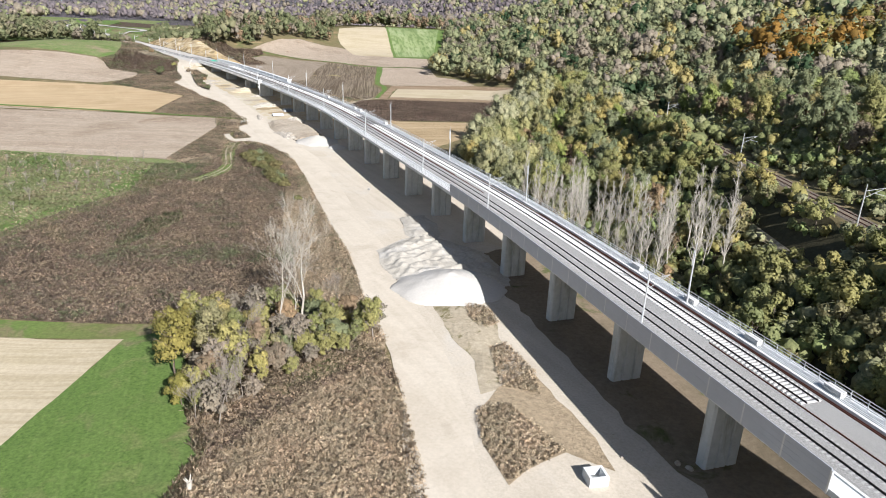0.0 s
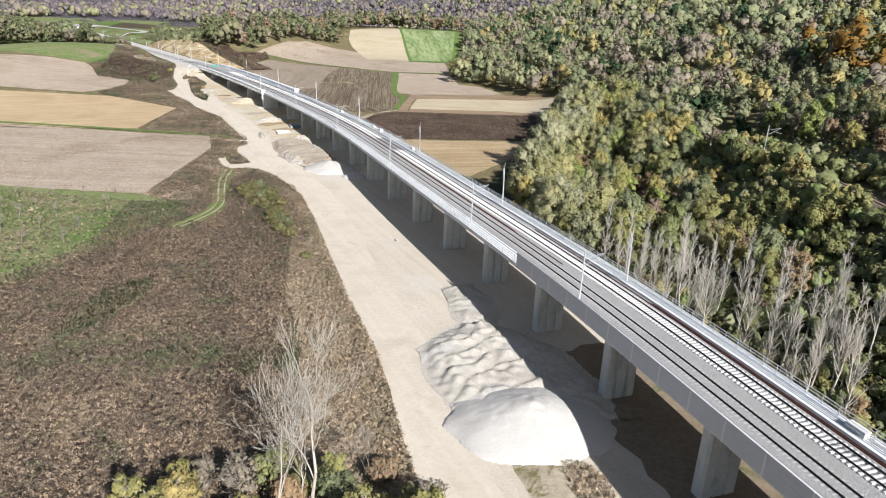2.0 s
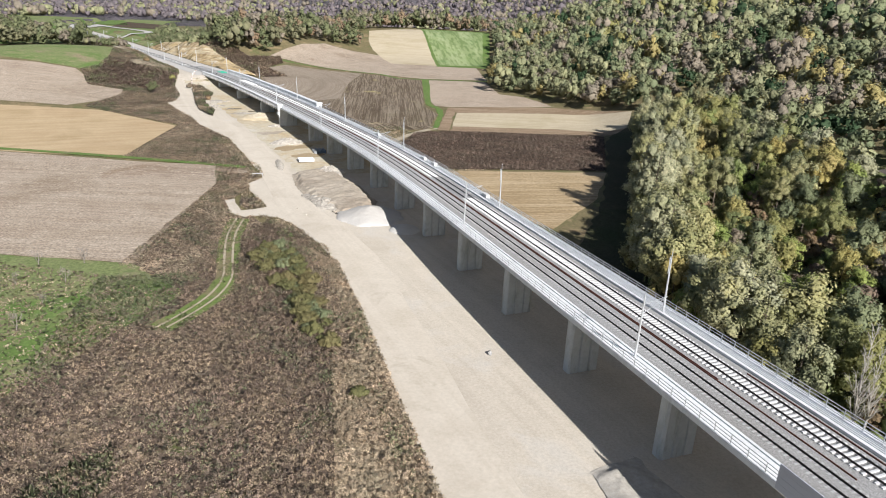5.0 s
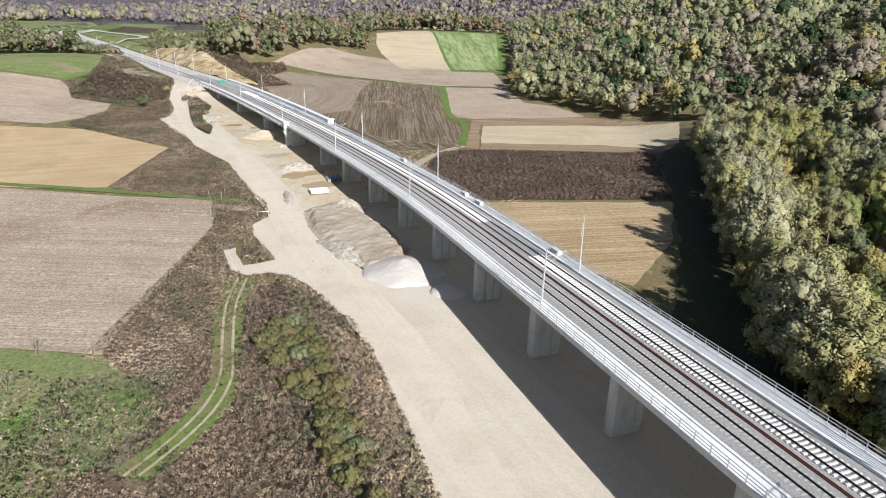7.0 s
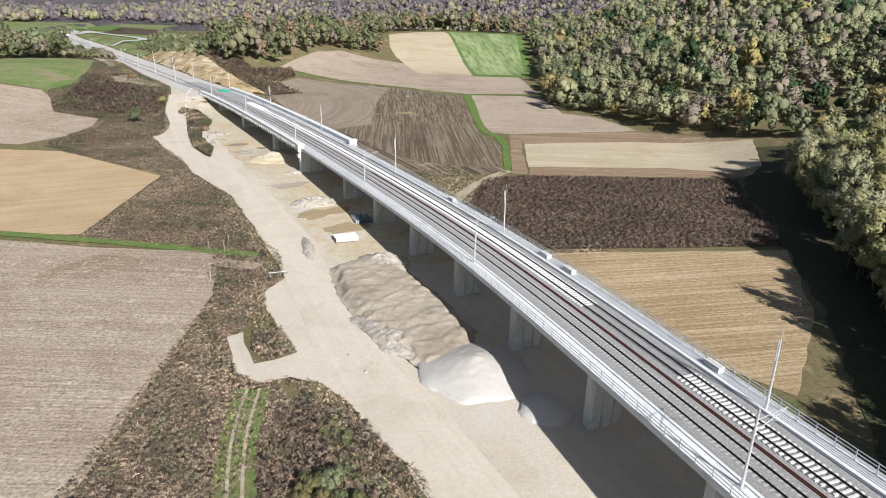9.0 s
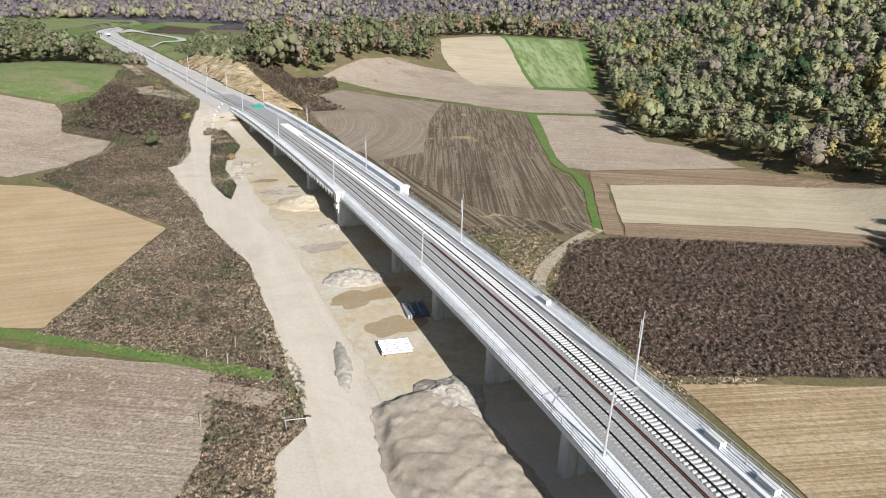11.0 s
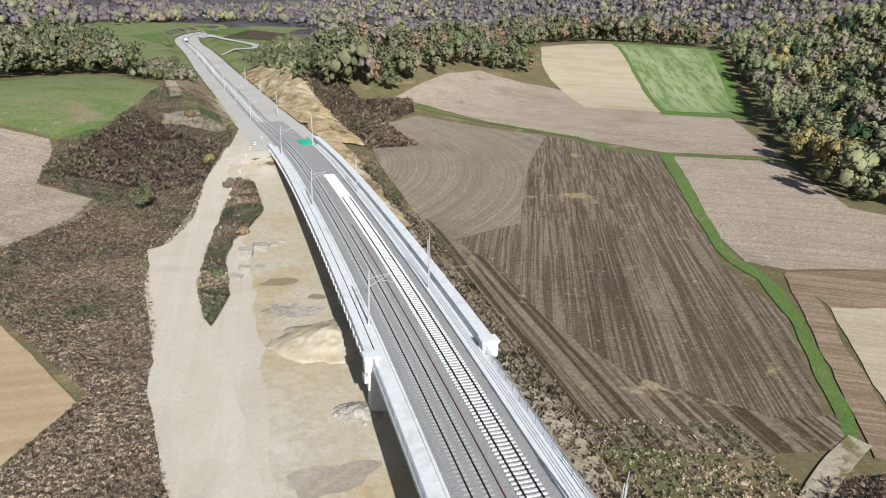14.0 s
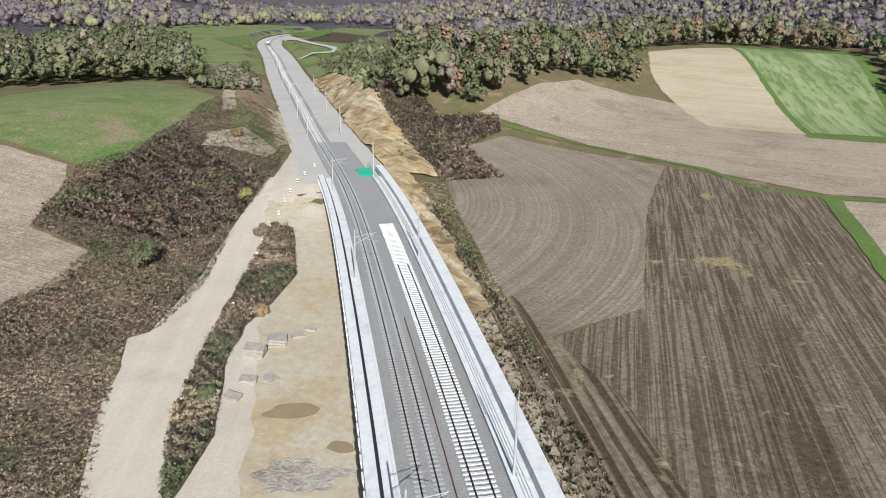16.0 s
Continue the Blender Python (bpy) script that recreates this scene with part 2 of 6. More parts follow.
M = {
    "ground": soil("rough_grass", [(0.11, 0.115, 0.048), (0.16, 0.135, 0.075), (0.13, 0.115, 0.06)], [(0.65, 0.65, 0.6), (1.25, 1.2, 1.15)],
                   patch=[((0.105, 0.125, 0.05), 0.06, 0.55, 0.66), ((0.26, 0.20, 0.12), 0.11, 0.56, 0.66)]),
    "weeds": soil("dry_weeds", [(0.105, 0.08, 0.06), (0.135, 0.102, 0.078), (0.12, 0.094, 0.066)], [(0.45, 0.45, 0.45), (1.35, 1.3, 1.25)],
                  patch=[((0.11, 0.125, 0.05), 0.05, 0.55, 0.64), ((0.24, 0.19, 0.13), 0.1, 0.55, 0.66)], relief=0.5),
    "dirt": soil("pale_crushed_stone", [(0.46, 0.405, 0.33), (0.52, 0.465, 0.385), (0.47, 0.415, 0.34)], [(0.82, 0.82, 0.82), (1.1, 1.1, 1.1)], relief=0.06, scale=3, broad=0.06, rows=(28, 3.0, (0.88, 0.87, 0.86), 0.4), patch=[((0.50, 0.46, 0.40), 0.09, 0.54, 0.68)]),
    "road": soil("pale_haul_road", [(0.48, 0.425, 0.345), (0.53, 0.475, 0.395), (0.45, 0.395, 0.32)], [(0.88, 0.88, 0.88), (1.06, 1.06, 1.06)], relief=0.03, scale=2, broad=0.08, rows=(28, 2.6, (0.9, 0.885, 0.87), 0.4), patch=[((0.40, 0.35, 0.28), 0.12, 0.6, 0.74)]),
    "clay": soil("yellow_clay", [(0.42, 0.35, 0.24), (0.46, 0.41, 0.32), (0.40, 0.31, 0.185)], [(0.8, 0.8, 0.78), (1.1, 1.1, 1.1)], relief=0.12, scale=0.9, patch=[((0.42, 0.325, 0.195), 0.07, 0.5, 0.66), ((0.50, 0.46, 0.39), 0.1, 0.54, 0.7), ((0.24, 0.20, 0.15), 0.16, 0.64, 0.72)]),
    "dark_soil": soil("dark_brown_soil", [(0.16, 0.125, 0.085), (0.22, 0.175, 0.125), (0.13, 0.11, 0.07)], [(0.75, 0.75, 0.75), (1.15, 1.15, 1.15)], relief=0.1,
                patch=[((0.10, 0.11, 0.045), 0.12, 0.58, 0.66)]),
    "straw": soil("straw_field", [(0.43, 0.365, 0.265), (0.48, 0.41, 0.30), (0.41, 0.35, 0.235)], [(0.8, 0.8, 0.78), (1.1, 1.1, 1.1)], rows=(90, 0.9, (0.84, 0.83, 0.78), 0.7), relief=0.05),
    "meadow": soil("green_meadow", [(0.095, 0.16, 0.04), (0.12, 0.185, 0.05), (0.11, 0.16, 0.05)], [(0.5, 0.52, 0.5), (1.35, 1.3, 1.3)], rows=(20, 1.2, (0.85, 0.9, 0.8), 0.5), relief=0.15, scale=2.5, broad=0.06, patch=[((0.15, 0.185, 0.065), 0.2, 0.52, 0.66), ((0.17, 0.16, 0.085), 0.1, 0.6, 0.72)]),
    "stubble": soil("maize_stubble", [(0.33, 0.265, 0.205), (0.40, 0.335, 0.265), (0.30, 0.24, 0.18)], [(0.4, 0.39, 0.38), (1.45, 1.45, 1.45)], rows=(92, 0.7, (0.74, 0.7, 0.65), 0.5), relief=0.2, scale=2.4, patch=[((0.24, 0.175, 0.12), 0.05, 0.6, 0.72), ((0.44, 0.37, 0.29), 0.7, 0.56, 0.66)]),
    "gold_stubble": soil("golden_stubble", [(0.38, 0.29, 0.18), (0.43, 0.335, 0.215), (0.36, 0.275, 0.165)], [(0.6, 0.6, 0.58), (1.25, 1.25, 1.25)], rows=(104, 0.7, (0.72, 0.68, 0.6), 0.8), relief=0.15),
    "pasture": soil("patchy_pasture", [(0.14, 0.175, 0.065), (0.18, 0.205, 0.085), (0.21, 0.195, 0.11)], [(0.5, 0.5, 0.5), (1.35, 1.35, 1.35)], relief=0.2, patch=[((0.25, 0.20, 0.13), 0.06, 0.54, 0.66), ((0.11, 0.17, 0.045), 0.035, 0.48, 0.6), ((0.24, 0.225, 0.12), 0.25, 0.56, 0.68)]),
    "fill": soil("brown_trodden_fill", [(0.33, 0.28, 0.22), (0.39, 0.34, 0.275), (0.29, 0.24, 0.185)], [(0.75, 0.75, 0.75), (1.15, 1.15, 1.15)], relief=0.12, scale=1.5, rows=(-30, 2.5, (0.85, 0.84, 0.82), 0.6)),
    "tipped": soil("tipped_grey_sand", [(0.37, 0.34, 0.295), (0.43, 0.40, 0.35), (0.34, 0.31, 0.26)], [(0.8, 0.8, 0.8), (1.12, 1.12, 1.12)], relief=0.1, scale=2, patch=[((0.43, 0.41, 0.38), 0.2, 0.56, 0.66)]),
    "tan": soil("tan_harrowed_field", [(0.37, 0.275, 0.165), (0.43, 0.33, 0.205), (0.35, 0.265, 0.155)], [(0.85, 0.85, 0.85), (1.1, 1.1, 1.1)], rows=(-62, 1.6, (0.86, 0.83, 0.78), 0.6), relief=0.05),
    "plough_light": soil("harrowed_clods", [(0.25, 0.205, 0.16), (0.30, 0.25, 0.195), (0.23, 0.185, 0.14)], [(0.6, 0.6, 0.58), (1.25, 1.25, 1.25)], rows=(0, 0.9, (0.66, 0.62, 0.58), 0.45, (-170, 419), 1.0), relief=0.3),
    "plough_dark": soil("dark_ploughed_earth", [(0.19, 0.15, 0.11), (0.24, 0.195, 0.15), (0.20, 0.165, 0.115)], [(0.45, 0.45, 0.43), (1.4, 1.4, 1.35)], rows=(6.5, 0.8, (0.5, 0.46, 0.42), 0.9), relief=0.35,
                        patch=[((0.33, 0.28, 0.18), 0.35, 0.62, 0.72), ((0.30, 0.25, 0.13), 0.08, 0.62, 0.68)]),
    "headland": soil("turned_headland", [(0.20, 0.16, 0.12), (0.25, 0.205, 0.155), (0.19, 0.155, 0.11)], [(0.5, 0.5, 0.48), (1.35, 1.35, 1.3)], rows=(30, 1.1, (0.42, 0.38, 0.33), 1.0), relief=0.3, patch=[((0.34, 0.28, 0.18), 0.2, 0.6, 0.7)]),
    "dry_grass": soil("dry_straw_grass", [(0.27, 0.21, 0.145), (0.34, 0.27, 0.19), (0.24, 0.185, 0.125)], [(0.6, 0.6, 0.58), (1.3, 1.3, 1.25)], relief=0.3, patch=[((0.17, 0.16, 0.075), 0.09, 0.58, 0.68)]),
    "fallow": soil("dark_dead_stalks", [(0.08, 0.058, 0.042), (0.105, 0.078, 0.056), (0.09, 0.068, 0.046)], [(0.5, 0.5, 0.5), (1.3, 1.3, 1.25)], rows=(98, 1.2, (0.7, 0.68, 0.64), 0.6), relief=0.4),
    "brown": soil("red_brown_furrows", [(0.29, 0.21, 0.145), (0.33, 0.25, 0.175), (0.27, 0.195, 0.13)], [(0.65, 0.65, 0.62), (1.2, 1.2, 1.2)], rows=(90, 1.0, (0.7, 0.66, 0.6), 0.8), relief=0.2),
    "grass": soil("fresh_grass", [(0.085, 0.145, 0.035), (0.13, 0.18, 0.05), (0.15, 0.15, 0.06)], [(0.65, 0.65, 0.65), (1.2, 1.2, 1.2)], patch=[((0.19, 0.16, 0.09), 0.12, 0.52, 0.62), ((0.14, 0.105, 0.07), 0.15, 0.6, 0.68)], relief=0.15),
    "striped": soil("striped_green_crop", [(0.10, 0.16, 0.05), (0.14, 0.19, 0.07), (0.11, 0.17, 0.05)], [(0.7, 0.7, 0.7), (1.2, 1.2, 1.2)], rows=(8, 3.0, (1.55, 1.4, 1.7), 1.0), relief=0.15),
    "far_land": far_land("haze_tinted_far_hills"),
    "litter": soil("shade_toned_forest_floor", [(0.055, 0.055, 0.028), (0.08, 0.07, 0.04), (0.05, 0.06, 0.025)], [(0.6, 0.6, 0.6), (1.2, 1.2, 1.2)], relief=0.3),
    "concrete": plain("grey_concrete", (0.48, 0.49, 0.48), 0.1, 1.2, 0.85, stain=((0.22, 0.215, 0.155), 0.6)),
    "concrete_new": plain("pale_new_concrete", (0.62, 0.63, 0.63), 0.08, 1.5, 0.8, stain=((0.42, 0.42, 0.41), 0.35)),
    "ballast": soil("grey_ballast", [(0.29, 0.29, 0.285), (0.33, 0.325, 0.315), (0.30, 0.29, 0.275)], [(0.45, 0.45, 0.45), (1.35, 1.35, 1.35)], relief=0.12, scale=7),
    "ballast_old": soil("rusty_ballast", [(0.16, 0.135, 0.115), (0.19, 0.16, 0.135), (0.15, 0.125, 0.105)], [(0.5, 0.5, 0.5), (1.3, 1.3, 1.3)], relief=0.12, scale=7),
    "sleeper": plain("pale_concrete_sleeper", (0.53, 0.53, 0.52), 0.1, 3, 0.8),
    "sleeper_old": plain("dusty_concrete_sleeper", (0.40, 0.40, 0.385), 0.12, 3, 0.85),
    "rail": plain("dark_rail_steel", (0.035, 0.03, 0.028), 0.2, 4, 0.45, 0.6),
    "rust": plain("rusty_rail_steel", (0.12, 0.045, 0.03), 0.25, 3, 0.8, 0.2),
    "slab": plain("dusty_concrete_slab", (0.31, 0.285, 0.245), 0.2, 1.5, 0.9, stain=((0.2, 0.18, 0.15), 0.6)),
    "steel": plain("galvanised_steel", (0.55, 0.56, 0.57), 0.08, 2, 0.45, 0.5),
    "panel": plain("blue_grey_aluminium", (0.40, 0.42, 0.47), 0.04, 0.8, 0.5, 0.15),
    "bark": plain("dark_bark", (0.12, 0.095, 0.07), 0.3, 3, 0.9),
    "bark_white": plain("pale_poplar_bark", (0.40, 0.37, 0.32), 0.18, 2, 0.85, stain=((0.20, 0.17, 0.13), 1.2)),
    "twig": plain("grey_twigs", (0.23, 0.20, 0.17), 0.2, 1.0, 0.9),
    "leaf_green": leafy("green_leaves", [(0.216, 0.294, 0.078), (0.294, 0.346, 0.104), (0.251, 0.320, 0.122), (0.364, 0.371, 0.122)]),
    "leaf_willow": leafy("grey_green_willow_leaves", [(0.308, 0.332, 0.187), (0.382, 0.400, 0.257), (0.370, 0.370, 0.164), (0.296, 0.315, 0.164)]),
    "leaf_olive": leafy("olive_autumn_leaves", [(0.276, 0.283, 0.103), (0.359, 0.331, 0.118), (0.235, 0.256, 0.103), (0.400, 0.344, 0.118), (0.304, 0.289, 0.152)]),
    "leaf_brown": leafy("brown_autumn_leaves", [(0.273, 0.210, 0.132), (0.315, 0.236, 0.132), (0.252, 0.200, 0.143), (0.231, 0.205, 0.143)]),
    "leaf_orange": leafy("orange_autumn_leaves", [(0.30, 0.14, 0.03), (0.26, 0.17, 0.04), (0.22, 0.10, 0.035)]),
    "leaf_yellow": leafy("yellow_autumn_leaves", [(0.240, 0.221, 0.048), (0.200, 0.200, 0.060), (0.280, 0.252, 0.072)]),
    "leaf_dark": leafy("dark_green_needles", [(0.036, 0.072, 0.032), (0.050, 0.090, 0.040)]),
    "leaf_bush": leafy("yellow_green_bush_leaves", [(0.33, 0.36, 0.14), (0.38, 0.375, 0.15), (0.28, 0.32, 0.14), (0.36, 0.34, 0.18)], through_light=0.45),
    "leaf_wood": leafy("dark_olive_wood_leaves", [(0.155, 0.18, 0.088), (0.155, 0.18, 0.088)]),
    "leaf_wood_pale": leafy("pale_grey_green_wood_leaves", [(0.20, 0.205, 0.115), (0.20, 0.205, 0.115)]),
    "leaf_mauve": leafy("dark_purple_brown_stalks", [(0.285, 0.228, 0.172), (0.325, 0.258, 0.195)]),
    "leaf_dead": leafy("dark_dead_stalk_heads", [(0.19, 0.146, 0.11), (0.23, 0.175, 0.13)]),
    "leaf_hill": leafy("grey_olive_leaves", [(0.279, 0.298, 0.162), (0.279, 0.298, 0.162)]),
    "leaf_hill_green": leafy("soft_green_leaves", [(0.21, 0.245, 0.13), (0.21, 0.245, 0.13)]),
    "leaf_hill_dull": leafy("dull_brown_green_leaves", [(0.267, 0.241, 0.180), (0.267, 0.241, 0.180)]),
    "leaf_weed": leafy("dry_brown_stalks", [(0.385, 0.315, 0.21), (0.445, 0.365, 0.245)]),
    "leaf_grass": leafy("green_weed_leaves", [(0.156, 0.165, 0.068), (0.206, 0.184, 0.084)]),
    "leaf_straw": leafy("straw_coloured_stalks", [(0.58, 0.495, 0.345), (0.52, 0.44, 0.305)]),
    "gravel": soil("white_gravel", [(0.42, 0.40, 0.37), (0.46, 0.44, 0.41), (0.40, 0.375, 0.34)], [(0.88, 0.88, 0.88), (1.06, 1.06, 1.06)], relief=0.05, scale=3),
    "rubble": soil("broken_stone", [(0.34, 0.30, 0.25), (0.46, 0.42, 0.36), (0.30, 0.26, 0.2)], [(0.5, 0.5, 0.5), (1.25, 1.25, 1.25)], relief=0.4, scale=1.2),
    "green_net": plain("green_plastic_net", (0.03, 0.42, 0.26), 0.15, 1.5, 0.6),
    "blue_pipe": plain("blue_grey_pipes", (0.13, 0.17, 0.24), 0.1, 2, 0.4, 0.3),
    "red_white": plain("white_marker_paint", (0.75, 0.74, 0.72), 0.05, 3, 0.6),
    "rubber": plain("black_rubber", (0.02, 0.02, 0.02), 0.1, 3, 0.8),
    "wood": plain("weathered_timber", (0.30, 0.25, 0.19), 0.2, 2, 0.85),
    "sandy": soil("sandy_earth", [(0.34, 0.285, 0.205), (0.40, 0.345, 0.26), (0.30, 0.25, 0.175)], [(0.7, 0.7, 0.68), (1.2, 1.2, 1.2)], relief=0.25, scale=1.3, patch=[((0.17, 0.15, 0.07), 0.25, 0.55, 0.64)]),
    "wet_clay": soil("wet_ochre_clay", [(0.27, 0.20, 0.115), (0.31, 0.24, 0.15), (0.24, 0.18, 0.10)], [(0.85, 0.85, 0.85), (1.1, 1.1, 1.1)], relief=0.06),
    "cliff": soil("streaked_clay_face", [(0.42, 0.33, 0.19), (0.52, 0.45, 0.32), (0.30, 0.23, 0.15)], [(0.6, 0.58, 0.55), (1.25, 1.25, 1.25)], relief=0.4, scale=0.5, broad=0.11, rows=(52, 3.0, (0.75, 0.66, 0.5), 0.8), patch=[((0.17, 0.13, 0.07), 0.12, 0.54, 0.62), ((0.5, 0.37, 0.18), 0.09, 0.55, 0.66)]),
    # leaf colour of the far woods, greyed to carry distant haze
    "leaf_grey": leafy("haze_grey_woods", [(0.167, 0.152, 0.159), (0.194, 0.175, 0.180), (0.150, 0.143, 0.143)]),
    "water": plain("muddy_puddle", (0.27, 0.21, 0.125), 0.06, 0.3, 0.12),
    "roof": plain("red_roof_tiles", (0.30, 0.12, 0.07), 0.15, 1, 0.8),
    "plaster": plain("white_plaster", (0.7, 0.68, 0.64), 0.05, 1, 0.8),
}


# ---- helpers for building ----
def part(name, bm, material, parent=None, label="", smooth=False):
    """Links a bmesh, or (points, faces), as one mesh object under a thing or a part."""
    me = bpy.data.meshes.new(name)
    if isinstance(bm, tuple):
        me.from_pydata(bm[0], [], bm[1])
    else:
        bm.to_mesh(me)
        bm.free()
    me.materials.append(M[material] if isinstance(material, str) else material)
    if smooth:
        me.polygons.foreach_set("use_smooth", [True] * len(me.polygons))
    me.update()
    ob = new(name, me)
    if parent:
        ob.parent = parent
    if label:
        tagged(ob, label)
    return ob


def box(bm, x0, y0, z0, x1, y1, z1, bevel=0.0):
    r = bmesh.ops.create_cube(bm, size=1, matrix=Matrix.Translation(((x0 + x1) / 2, (y0 + y1) / 2, (z0 + z1) / 2)) @ Matrix.Diagonal((x1 - x0, y1 - y0, z1 - z0, 1)))
    if bevel:
        es = list({e for v in r["verts"] for e in v.link_edges})
        bmesh.ops.bevel(bm, geom=es, offset=bevel, segments=1, affect="EDGES")
    return bm


def rod(bm, a, b, r0, r1, seg=6):
    a, b = Vector(a), Vector(b)
    d = b - a
    m = Matrix.Translation((a + b) / 2) @ d.to_track_quat("Z", "Y").to_matrix().to_4x4()
    bmesh.ops.create_cone(bm, cap_ends=True, segments=seg, radius1=r0, radius2=max(r1, 0.004), depth=d.length, matrix=m)
    return bm


def thing(name, label, category, at=None, group="", kind=""):
    ob = new(name)
    ob.empty_display_size = 0.5
    if at is not None:
        ob.matrix_basis = at if isinstance(at, Matrix) else Matrix.Translation(at)
    return tagged(ob, label, category, group, kind)


def smooth_step(a, b, x):
    t = np.clip((x - a) / (b - a), 0, 1)
    return t * t * (3 - 2 * t)


# ---- the line of the viaduct: plan curve through its axis ----
AXIS = np.array([(70, -60), (51, 10), (29, 77.5), (12.3, 124.7), (-2.4, 160), (-21.3, 203.7), (-43.7, 253), (-66.3, 294.6), (-92.2, 338.5),
                 (-119.5, 382), (-148, 424), (-180.5, 466), (-216, 513), (-271.7, 586), (-368, 714), (-445, 816), (-500, 930), (-520, 1060)], float)


def spline(p, step=1.0):
    """Points a step apart along a smooth curve through p."""
    t = np.r_[0, np.cumsum(np.hypot(*np.diff(p, axis=0).T))]
    n = len(t)
    h = np.diff(t)
    a = np.zeros((n, n))
    a[0, 0] = a[-1, -1] = 1
    for i in range(1, n - 1):
        a[i, i - 1], a[i, i], a[i, i + 1] = h[i - 1], 2 * (h[i - 1] + h[i]), h[i]
    r = np.zeros_like(p)
    r[1:-1] = 6 * (np.diff(p[1:], axis=0) / h[1:, None] - np.diff(p[:-1], axis=0) / h[:-1, None])
    m = np.linalg.solve(a, r)
    u = np.arange(0, t[-1], step / 4)
    i = np.clip(np.searchsorted(t, u) - 1, 0, n - 2)
    w0, w1, hh = (t[i + 1] - u)[:, None], (u - t[i])[:, None], h[i][:, None]
    q = m[i] * w0**3 / (6 * hh) + m[i + 1] * w1**3 / (6 * hh) + (p[i] / hh - m[i] * hh / 6) * w0 + (p[i + 1] / hh - m[i + 1] * hh / 6) * w1
    s = np.r_[0, np.cumsum(np.hypot(*np.diff(q, axis=0).T))]
    g = np.arange(0, s[-1], step)
    return np.stack([np.interp(g, s, q[:, 0]), np.interp(g, s, q[:, 1])], 1)


LINE = spline(AXIS)
_d = np.gradient(LINE, axis=0)
_d /= np.hypot(*_d.T)[:, None]
HEAD, RIGHT = _d, np.stack([_d[:, 1], -_d[:, 0]], 1)


def on(s, u=0.0, z=0.0):
    """The place s metres along the axis, u to its right."""
    i = np.clip(s, 0, len(LINE) - 1)
    k = np.arange(len(LINE))
    x = np.interp(i, k, LINE[:, 0]) + u * np.interp(i, k, RIGHT[:, 0])
    y = np.interp(i, k, LINE[:, 1]) + u * np.interp(i, k, RIGHT[:, 1])
    return x, y, z


def yaw_at(s):
    i = int(np.clip(s, 0, len(LINE) - 1))
    return math.degrees(math.atan2(HEAD[i, 1], HEAD[i, 0]))


def s_of(y):
    """Along the axis, for a place given by its y."""
    return float(np.interp(y, LINE[:, 1], np.arange(len(LINE))))


RAIL_Z = 10.8
S_WALL, S_END = s_of(327.5), s_of(430)


# ---- the lie of the land ----
BY = (-400, 0, 100, 200, 260, 330, 400, 470, 550, 600, 700, 1000, 3000)
BZ = (-1, -0.8, -0.4, 0.5, 1.8, 4.0, 5.0, 8.0, 10.0, 12.0, 14.0, 15.0, 20.0)
EY = (-400, 120, 200, 300, 380, 450, 560, 700, 3000)
EX = (38, 38, 40, 27, 27, -6, -10, 10, 200)


def lie(x, y):
    x, y = np.asarray(x, float), np.asarray(y, float)
    z = np.interp(y, BY, BZ)
    d = np.maximum(x - np.interp(y, EY, EX), 0)
    k = 0.55 - 0.28 * smooth_step(160, 250, y)
    z = z + np.minimum(k * np.minimum(d, 30) + 0.22 * np.maximum(d - 30, 0), 110)
    z = z + 14 * smooth_step(560, 700, y) * smooth_step(-190, -110, x) * (1 - smooth_step(750, 1000, y))
    z = z - 1.6 * smooth_step(25, 60, -x) * (1 - smooth_step(90, 160, y))
    z = z + 11 * np.exp(-(((x + 255) / 75) ** 2 + ((y - 440) / 95) ** 2))
    z = z + 15 * np.exp(-(((x + 172) / 46) ** 2 + ((y - 572) / 62) ** 2))
    return z


def far_hills(x, y):
    r = np.hypot(x + 60, y - 300)
    a = np.arctan2(x + 60, y - 300)
    ridge = 45 + 22 * np.sin(3.1 * a + 0.6) + 14 * np.sin(7.3 * a + 2.0) + 9 * np.sin(13 * a)
    z = smooth_step(900, 2100, r) * ridge + smooth_step(2000, 3600, r) * (70 + 30 * np.sin(4.3 * a + 1.0) + 12 * np.sin(11 * a))
    valley = np.exp(-((a + 0.62) / 0.10) ** 2)
    return z * (1 - 0.75 * valley * (1 - smooth_step(2600, 3600, r)))


def axis_gap(x, y):
    """Distance from the axis and place along it."""
    p = np.stack([np.ravel(x), np.ravel(y)], 1)
    best, idx = np.full(len(p), 1e9), np.zeros(len(p))
    pts = LINE[::4]
    for i in range(0, len(p), 4000):
        d = np.hypot(p[i:i + 4000, None, 0] - pts[None, :, 0], p[i:i + 4000, None, 1] - pts[None, :, 1])
        j = d.argmin(1)
        best[i:i + 4000], idx[i:i + 4000] = d[np.arange(len(j)), j], j * 4
    return best.reshape(np.shape(x)), idx.reshape(np.shape(x))


